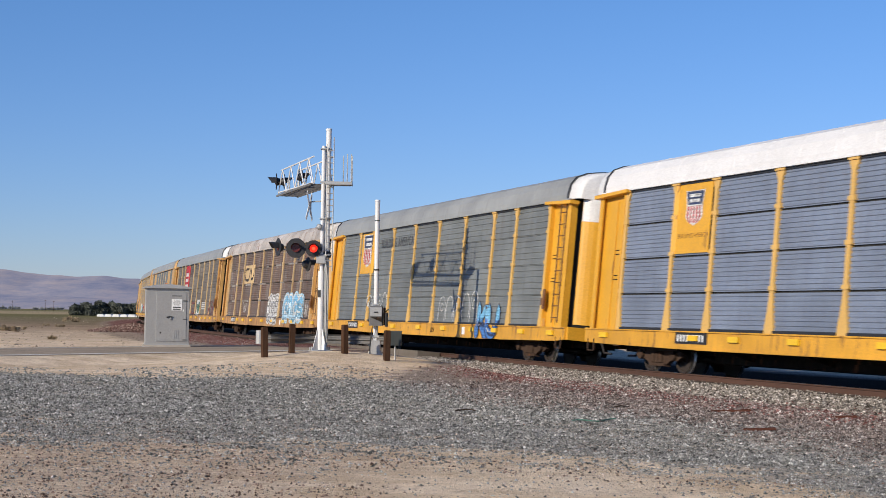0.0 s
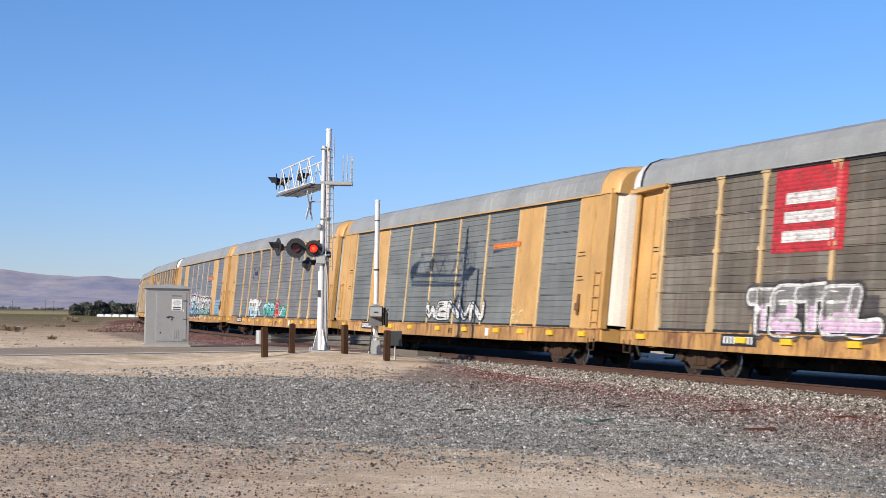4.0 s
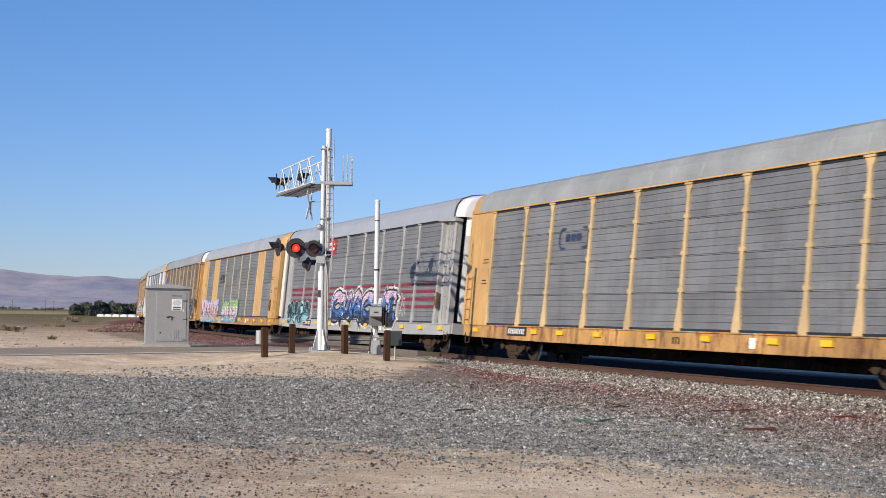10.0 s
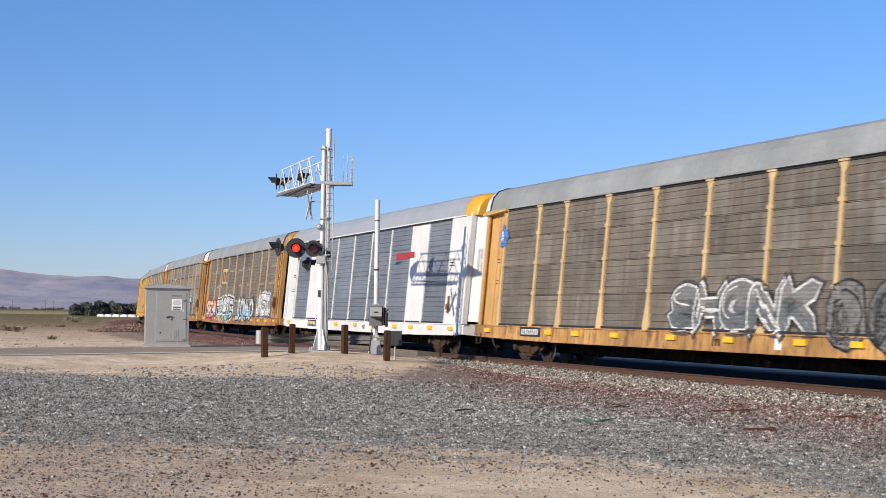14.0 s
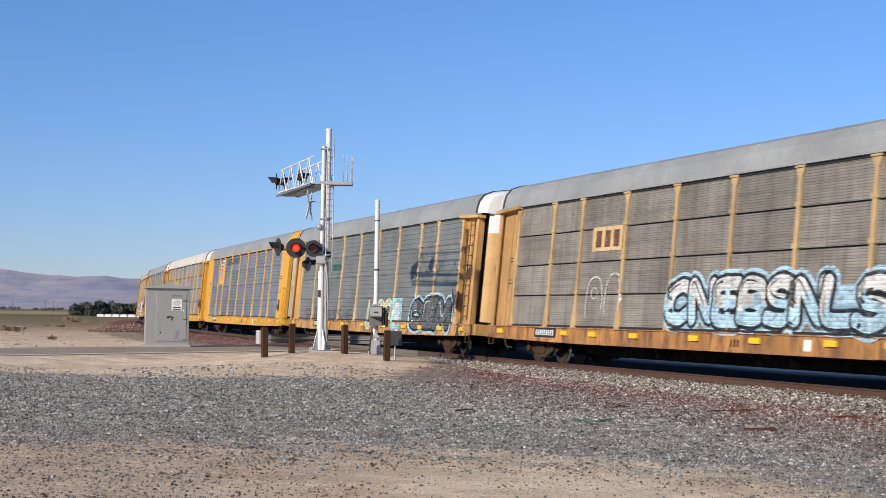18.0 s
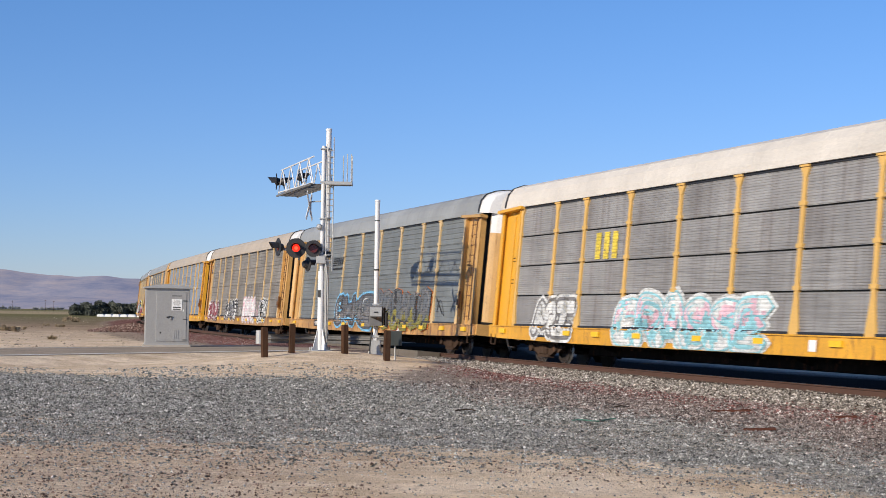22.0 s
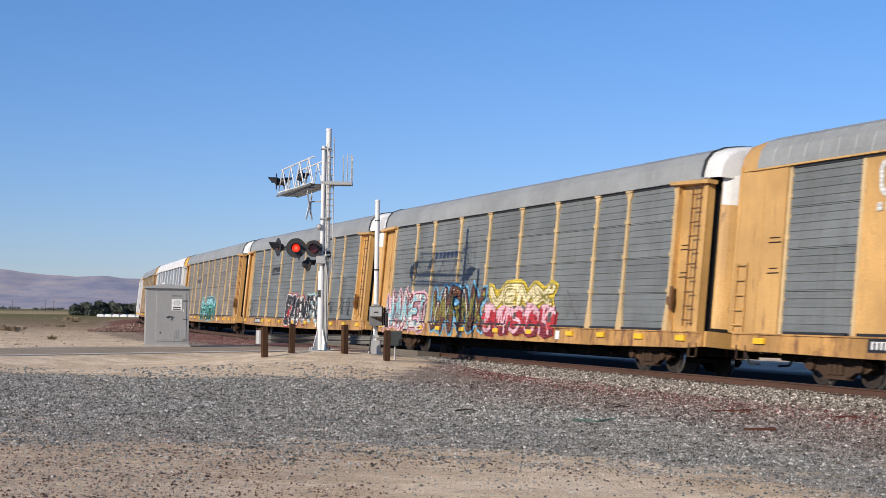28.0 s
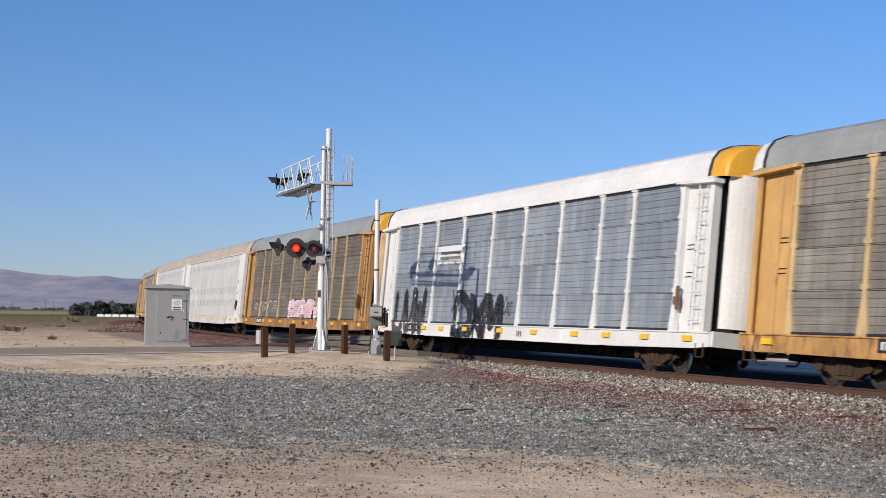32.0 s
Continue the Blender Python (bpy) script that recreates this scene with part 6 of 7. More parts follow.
def fat_stroke(line, w, tip):
    """A broad stroke with rounded or pointed tips, cut small across and along so that it drapes over the posts."""
    n = len(line)
    ahead = (line[0] - line[min(2, n - 1)]).normalized(), (line[-1] - line[max(n - 3, 0)]).normalized()
    reach = {"round": 0.5, "point": 0.65, "blunt": 0.12}[tip] * w
    rows = []
    for f in (1.0, 0.8, 0.5, 0.2):
        rows.append((line[0] + ahead[0] * reach * f, -ahead[0], w / 2 * (math.sqrt(1 - f * f) if tip == "round" else 1 - f) + 0.004))
    for i, p in enumerate(line):
        d = line[min(i + 1, n - 1)] - line[max(i - 1, 0)]
        rows.append((p, d.normalized() if d.length > 1e-6 else ahead[1], w / 2))
    for f in (0.2, 0.5, 0.8, 1.0):
        rows.append((line[-1] + ahead[1] * reach * f, ahead[1], w / 2 * (math.sqrt(1 - f * f) if tip == "round" else 1 - f) + 0.004))
    k = max(2, math.ceil(w / 0.11))
    grid = [[p + Vector((-d.y, d.x)) * h * (2 * q / k - 1) for q in range(k + 1)] for p, d, h in rows]
    return [(grid[i][q], grid[i + 1][q], grid[i + 1][q + 1], grid[i][q + 1]) for i in range(len(grid) - 1) for q in range(k)]


def blob(cx, cz, rx, rz, rnd, lumps=9, n=44):
    """A lumpy disc as thin wedges, cut into rings so that it drapes."""
    ph = [rnd.uniform(0, 6.28) for _ in range(3)]
    def edge(a):
        return 1 + 0.09 * math.sin(lumps * a + ph[0]) + 0.07 * math.sin((lumps - 4) * a + ph[1]) + 0.05 * math.sin(2 * lumps * a + ph[2])
    out = []
    rings = (0.0, 0.3, 0.55, 0.8, 1.0)
    for i in range(n):
        a, b = 2 * math.pi * i / n, 2 * math.pi * (i + 1) / n
        for r0, r1 in zip(rings[:-1], rings[1:]):
            q = [Vector((cx + rx * r * edge(t) * math.cos(t), cz + rz * r * edge(t) * math.sin(t))) for t, r in ((a, r0), (a, r1), (b, r1), (b, r0))]
            out.append(q if r0 > 0 else [q[0], q[1], q[2]])
    return out


def sheet(x0, x1, z0, z1, step=0.1):
    nx, nz = max(1, int((x1 - x0) / step)), max(1, int((z1 - z0) / 0.2))
    X = [x0 + (x1 - x0) * i / nx for i in range(nx + 1)]
    Z = [z0 + (z1 - z0) * i / nz for i in range(nz + 1)]
    return [(Vector((X[i], Z[k])), Vector((X[i + 1], Z[k])), Vector((X[i + 1], Z[k + 1])), Vector((X[i], Z[k + 1]))) for i in range(nx) for k in range(nz)]


def side_y(x, z, kind):
    """How far out the car's side lies at x, z: sheet, post, plate, end panel or sill."""
    e = 1e-4
    if z < Z_DECK - e:
        return Y_SILL - (0.036 if z > Z_DECK - 0.04 else 0.012)
    if abs(x) > 11.71:
        return (-1.588 if abs(x) < 11.88 else -1.475) if kind == "std" else -1.588
    half = 0.06 if kind == "wide" else 0.10 + (0.06 if z < 1.6 + e else 0)
    if any(abs(x - k) < half + e for k in EDGES):
        return Y_POST + (0.02 if kind == "wide" else -0.012)
    return Y_PANEL - (0.02 if kind == "wide" and 7 < abs(x) < 9 else 0.0)


def drape(name, polys, lift, material, car, kind, label):
    """Lays flat polygons (x, z) on the car's side."""
    vs, fs, seen = [], [], {}
    for q in polys:
        f = []
        for p in q:
            key = (round(p.x, 4), round(p.y, 4))
            if key not in seen:
                seen[key] = len(vs)
                z = max(Z_SILL, p.y)
                vs.append((p.x, side_y(p.x, z, kind) - lift, z))
            if seen[key] not in f:
                f.append(seen[key])
        if len(f) > 2:
            fs.append(f)
    me = bpy.data.meshes.new(name)
    me.from_pydata(vs, [], fs)
    me.materials.append(material)
    return part(name, me, parent=car, label=label)


def letter_meshes(words):
    """Flat polygons of each word."""
    obs = []
    for w in words:
        cu = bpy.data.curves.new("lettering", "FONT")
        cu.body, cu.offset, cu.resolution_u, cu.space_character = w.replace("_", " "), 0.0 if "_" in w else 0.03, 3, 1.08
        obs.append((w, new("lettering", cu)))
    dg = bpy.context.evaluated_depsgraph_get()
    out = {}
    for w, ob in obs:
        me = ob.evaluated_get(dg).to_mesh()
        vs = [v.co.copy() for v in me.vertices]
        out[w] = [[vs[i] for i in p.vertices] for p in me.polygons]
        ob.evaluated_get(dg).to_mesh_clear()
    for w, ob in obs:
        bpy.data.objects.remove(ob)
    return out


def shield(car, kind, x0, x1, z0, z1):
    c, h = (x0 + x1) / 2, (x1 - x0) / 2
    def row(f):
        return h * (0.92 + 0.08 * math.cos(f * 6)) if f > 0.3 else h * math.sqrt(max(0.0, f / 0.3)) * 0.98
    def strip(f0, f1, k0=-1.0, k1=1.0, n=8):
        out = []
        for i in range(n):
            a, b = f0 + (f1 - f0) * i / n, f0 + (f1 - f0) * (i + 1) / n
            m = 5
            for q in range(m):
                u, v = k0 + (k1 - k0) * q / m, k0 + (k1 - k0) * (q + 1) / m
                out.append((Vector((c + u * row(a), z0 + (z1 - z0) * a)), Vector((c + v * row(a), z0 + (z1 - z0) * a)),
                            Vector((c + v * row(b), z0 + (z1 - z0) * b)), Vector((c + u * row(b), z0 + (z1 - z0) * b))))
        return out
    drape("emblem_shield", strip(0.0, 1.0), 0.020, S["white"], car, kind, "white shield emblem")
    drape("emblem_top", strip(0.60, 0.97, -0.9, 0.9), 0.024, S["navy"], car, kind, "dark blue shield top")
    for k in range(5):
        drape("emblem_stripe", strip(0.08, 0.56, -0.86 + 0.36 * k, -0.68 + 0.36 * k), 0.024, S["red"], car, kind, "red shield stripe")
    for k in range(2):
        drape("emblem_bar", strip(0.66 + 0.15 * k, 0.75 + 0.15 * k, -0.6, 0.6), 0.028, S["white"], car, kind, "white bar on the shield")


def put_mark(letters, j, x0, x1, z0, z1, what, *a):
    car, kind = BY_NUMBER[j], KIND_OF[j]
    rnd = random.Random(j * 97 + int(x0 * 13) + 500)
    w, h = x1 - x0, z1 - z0
    if what == "plate":
        m = S[a[0][6:]] if a[0].startswith("spray_") else MATS[a[0]]
        drape("painted_plate", sheet(x0, x1, z0, z1), 0.012, m, car, kind, "painted rectangular patch")
    elif what == "shield":
        shield(car, kind, x0, x1, z0, z1)
    elif what in ("bars", "lines"):
        n = int(a[1])
        if what == "bars":
            k = n if n > 1 else max(3, int(w / 0.26))
            for i in range(k):
                p = x0 + w * i / k
                drape("letter_bar", sheet(p, p + w / k * 0.62, z0, z1), 0.022, S[a[0]], car, kind, "plain block in place of lettering")
        else:
            for i in range(n):
                z = z0 + h * (i + 0.15) / n
                drape("stripe", sheet(x0 + 0.03 * i, x1 - 0.06 * rnd.random() * w, z, z + h / n * 0.6), 0.022, S[a[0]], car, kind, "painted stripe")
    elif what == "print":
        w_ = a[0]
        xs, zs = [p.x for t in letters[w_] for p in t], [p.y for t in letters[w_] for p in t]
        polys = [[Vector((x0 + w * (p.x - min(xs)) / (max(xs) - min(xs)), z0 + h * (p.y - min(zs)) / (max(zs) - min(zs)))) for p in t] for t in letters[w_]]
        drape("printed_slogan", polys, 0.016, S["brown"] if a[1] == "brown" else SIGN_TXT, car, kind, "printed slogan in plain capitals")
    elif what == "slash":
        q = [(Vector((x0 + w * i / 20, z0 + h * (0.35 + 0.1 * i / 20))), Vector((x0 + w * (i + 1) / 20, z0 + h * (0.35 + 0.1 * (i + 1) / 20))),
              Vector((x0 + w * (i + 1) / 20, z1)), Vector((x0 + w * i / 20, z1))) for i in range(20)]
        drape("painted_flash", q, 0.02, S[a[0]], car, kind, "orange-red painted flash")
        q = [(Vector((x0 + w * i / 30, z0 + h * 0.2)), Vector((x0 + w * (i + 1) / 30, z0 + h * 0.2)), Vector((x0 + w * (i + 1) / 30, z0 + h * (0.25 - 0.35 * max(0, 1 - (i + 1) / 18)))),
              Vector((x0 + w * i / 30, z0 + h * (0.25 - 0.35 * max(0, 1 - i / 18))))) for i in range(18)]
        drape("painted_flash", q, 0.024, S["navy"], car, kind, "dark blue painted wedge")
    elif what == "emblem":
        drape("round_emblem", blob((x0 + x1) / 2, (z0 + z1) / 2, w / 2, h / 2, rnd, 9, 28), 0.03, S[a[0]], car, kind, "round painted emblem")
        drape("emblem_centre", blob((x0 + x1) / 2, (z0 + z1) / 2, w / 4, h / 4, rnd, 7, 20), 0.034, S["paleblue"], car, kind, "pale emblem centre")
    elif what == "leaf":
        for k in range(5):
            t = radians(50 + 20 * k)
            c = Vector(((x0 + x1) / 2, z0))
            tip = c + Vector((math.cos(t) * w * 0.9, math.sin(t) * h))
            drape("painted_leaf", ribbon(smooth_line([c, c * 0.4 + tip * 0.6, tip], 0.1), 0.2), 0.026 + 0.001 * k, S[a[0]], car, kind, "dark green painted leaf")
    elif what == "bracket":
        for pts in (((0.2, 1), (0, 0.9), (0, 0.1), (0.2, 0)), ((0.8, 1), (1, 0.9), (1, 0.1), (0.8, 0))):
            drape("frame_mark", ribbon(smooth_line([(x0 + w * p, z0 + h * q) for p, q in pts], 0.08), 0.09), 0.02, S[a[0]], car, kind, "dark painted bracket")
        for k in range(3):
            drape("letter_bar", sheet(x0 + w * (0.2 + 0.2 * k), x0 + w * (0.36 + 0.2 * k), z0 + h * 0.33, z0 + h * 0.72), 0.022, S[a[0]], car, kind, "plain block in place of lettering")
    elif what == "squig":
        pts = [(0.40, 0.95), (0.05, 0.9), (0.02, 0.5), (0.08, 0.08), (0.42, 0.05), (0.52, 0.5), (0.58, 0.92), (0.74, 0.5), (0.88, 0.06), (0.97, 0.5), (0.98, 1.0)]
        drape("wavy_emblem", ribbon(smooth_line([(x0 + w * p, z0 + h * q) for p, q in pts], 0.06), 0.20 * h), 0.022, S[a[0]], car, kind, "single wavy painted line emblem")
    elif what == "smudge":
        for k in range(5):
            drape("overpainted_patch", blob(x0 + w * (0.15 + 0.175 * k), z0 + h * rnd.uniform(0.4, 0.6), w * 0.16, h * rnd.uniform(0.38, 0.5), rnd), 0.012 + 0.002 * k, S[a[0]], car, kind, "dark overpainted patch")
    elif what == "scrib":
        k = max(1, int(w / 1.1))
        for i in range(k):
            pts = []
            cw = w / k
            for q in range(7):
                pts.append((x0 + cw * (i + 0.1 + 0.8 * ((q * 0.37 + rnd.random() * 0.3) % 1)), z0 + h * (0.1 + 0.85 * (q % 2) * rnd.uniform(0.6, 1) + 0.1 * rnd.random())))
            drape("scrawl", ribbon(smooth_line(pts, 0.08), 0.035), 0.018 + 0.001 * i, S[a[0]], car, kind, "thin sprayed scrawl")
    elif what == "arch":
        # a row of hollow arches with open feet, in one line
        n = int(a[0])
        cw = w / n
        for i in range(n):
            c, hh, f = x0 + cw * i, h * rnd.uniform(0.8, 1.0), rnd.uniform(0.0, 0.3)
            pts = [(c + cw * p, z0 + h * f * (1 - min(1, q * 3)) + hh * q) for p, q in ((0.02, 0.0), (0.0, 0.5), (0.12, 0.88), (0.42, 1.0), (0.72, 0.9), (0.86, 0.5), (0.80, 0.08))]
            drape("scrawl", ribbon(smooth_line(pts, 0.08), 0.05), 0.018 + 0.001 * (i % 3), S[a[1]], car, kind, "hollow sprayed arch")
            if i % 2 == 0:
                pts = [(c + cw * (0.42 + 0.16 * math.cos(t)), z0 + hh * (0.62 + 0.13 * math.sin(t))) for t in [radians(40 * q) for q in range(10)]]
                drape("scrawl", ribbon(smooth_line(pts, 0.06), 0.04), 0.018, S[a[1]], car, kind, "small sprayed loop")
    elif what == "graf":
        text, fills, style = a[0], [S[k] for k in a[1].split("/")], a[4]
        edge, halo = (S[a[2]] if a[2] != "-" else None), (S[a[3]] if a[3] != "-" else None)
        cw = w / len(text)
        t = {"b": 0.29, "s": 0.32, "t": 0.09, "f": 0.96, "q": 0.97, "k": 0.44}[style] * (cw if style in "fq" else min(cw, h))
        e = 0.0 if edge is None else max(0.04, {"b": 0.08, "s": 0.055, "t": 0.08, "f": 0.04, "q": 0.03, "k": 0.06}[style] * min(cw, h))
        tip = {"s": "point", "q": "blunt", "k": "blunt"}.get(style, "round")
        inset = 0.85 * (t / 2 + e)
        clouds = []
        for i, ch in enumerate(text):
            lean, lift = rnd.uniform(-0.06, 0.16), 0.024 + 0.005 * i
            over = 0.0 if style == "t" else 0.12 * cw
            xa, xb = x0 + cw * i + inset - over, x0 + cw * (i + 1) - inset + over
            za, zb = z0 + inset + h * rnd.uniform(0, 0.08), z1 - inset - h * rnd.uniform(0, 0.10)
            body, rim = [], []
            strokes = LETTERS[ch]
            if style in "fq":
                # a column that fills the letter's whole cell; the letter itself is drawn in lines on it
                top = rnd.uniform(0.90, 1.0) if style == "f" else rnd.uniform(0.84, 1.0)
                strokes = (((0.5, 0.0), (0.5, 0.5), (0.5, top)),)
                xa, xb = x0 + cw * i, x0 + cw * (i + 1)
                pad = (t / 2 if style == "f" else 0.12 * t) + e
                za, zb = z0 + pad, z1 - pad
            for st in strokes:
                pts = []
                for p, q in st:
                    p, q = p + rnd.uniform(-0.04, 0.04), q + rnd.uniform(-0.03, 0.03)
                    pts.append((xa + (xb - xa) * (p + lean * (q - 0.5)), za + (zb - za) * q))
                line = smooth_line(pts, 0.10)
                body += fat_stroke(line, t, tip)
                if edge:
                    rim += fat_stroke(line, t + 2 * e, tip)
                if halo:
                    clouds += fat_stroke(line, t + 2 * e + (0.12 if style in "fqk" else 0.20), tip)
            if edge:
                drape("graffiti_edge", rim, lift, edge, car, kind, "sprayed letter outline")
            bands = [[] for _ in fills]
            for q in body:
                c = sum(q, Vector((0, 0))) / 4
                f = (c.y - z0) / h + 0.13 * math.sin(5 * c.x + i) + 0.08 * math.sin(13 * c.x + 2 * i)
                bands[max(0, min(len(fills) - 1, int(f * len(fills))))].append(q)
            for m, band in zip(fills, bands):
                if band:
                    drape("graffiti_letter", band, lift + 0.0025, m, car, kind, "sprayed letter body")
            if style in "fq":
                wa, wb = xa + 0.2 * cw, xb - 0.2 * cw
                lean = 2.0 * lean
                bold = len(a) > 5
                for st in LETTERS[ch]:
                    line = smooth_line([(wa + (wb - wa) * (p + lean * (q - 0.5)), z0 + h * (0.16 + 0.66 * q)) for p, q in st], 0.09)
                    drape("graffiti_line", fat_stroke(line, 0.11 * cw if bold else 0.06, "point" if style == "q" else "round"), lift + 0.0045, S[a[5]] if bold else edge, car, kind, "sprayed line of a letter")
            elif edge and style not in "tk":
                # thin inner lines and shines that follow the strokes
                for st in LETTERS[ch]:
                    line = smooth_line([(xa + (xb - xa) * (p + lean * (q - 0.5)), za + (zb - za) * q) for p, q in st], 0.10)
                    cut = line[len(line) // 4: len(line) * 9 // 10]
                    if style == "s" and len(cut) > 3:
                        drape("graffiti_shade", ribbon([p + Vector((0.18 * t, -0.16 * t)) for p in cut], 0.30 * t), lift + 0.0040, edge if i % 2 else fills[0], car, kind, "dark sprayed band inside a letter")
                st = LETTERS[ch][0]
                line = smooth_line([(xa + (xb - xa) * (p + lean * (q - 0.5)), za + (zb - za) * q) for p, q in st], 0.10)
                cut = line[len(line) // 5: len(line) * 3 // 5]
                if len(cut) > 3:
                    shine = S["white"] if a[1].split("/")[-1] not in ("white", "cream", "pink", "paleblue") else edge
                    drape("graffiti_shine", ribbon([p + Vector((-0.16 * t, 0.2 * t)) for p in cut], 0.05), lift + 0.0045, shine, car, kind, "thin sprayed line inside a letter")
        if halo:
            clouds += sheet(x0 + 0.1, x1 - 0.1, z0 + 0.16 * h, z1 - 0.24 * h)
            drape("graffiti_ground", clouds, 0.014, halo, car, kind, "sprayed colour ground of the graffiti")
    elif what == "scuff":
        # worn pale strips along the joints between the tiers
        for k in (1, 2, 3):
            z, x = Z_DECK + 0.015 + k * (Z_TOP - Z_DECK - 0.03) / 4, x0 + rnd.uniform(0, 2)
            while x < x1:
                n = rnd.uniform(0.5, 2.2)
                drape("scuff_strip", sheet(x, min(x + n, x1), z - 0.05, z + rnd.uniform(0.02, 0.06)), 0.006, S["chalk"], car, kind, "worn pale strip along a joint")
                x += n + rnd.uniform(0.5, 4.0)
    elif what == "slant":
        # a slanted block of stripes and two slanted letters' blocks
        for k in range(4):
            zz = z0 + h * (0.36 + 0.16 * k)
            q = [[Vector((x0 + w * (0.12 * k * 0.5 + f), zz)), Vector((x0 + w * (0.12 * k * 0.5 + f + 0.045), zz)), Vector((x0 + w * (0.12 * k * 0.5 + f + 0.075), zz + 0.09 * h)), Vector((x0 + w * (0.12 * k * 0.5 + f + 0.03), zz + 0.09 * h))] for f in [0.045 * i for i in range(8)]]
            drape("stripe", q, 0.022, S[a[0]], car, kind, "slanted painted stripe")
        for f in (0.50, 0.74):
            pts = ((f, 0.36), (f + 0.09, 0.98)), ((f + 0.09, 0.98), (f + 0.14, 0.36)), ((f + 0.14, 0.36), (f + 0.23, 0.98))
            for u, v in pts:
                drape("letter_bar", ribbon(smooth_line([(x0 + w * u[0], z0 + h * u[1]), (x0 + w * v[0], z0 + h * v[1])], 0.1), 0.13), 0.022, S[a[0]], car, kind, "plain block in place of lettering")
        drape("stripe", sheet(x0 + 0.1 * w, x0 + 0.9 * w, z0 + 0.06 * h, z0 + 0.20 * h), 0.022, S[a[0]], car, kind, "thin painted line")
    else:
        raise ValueError(what)


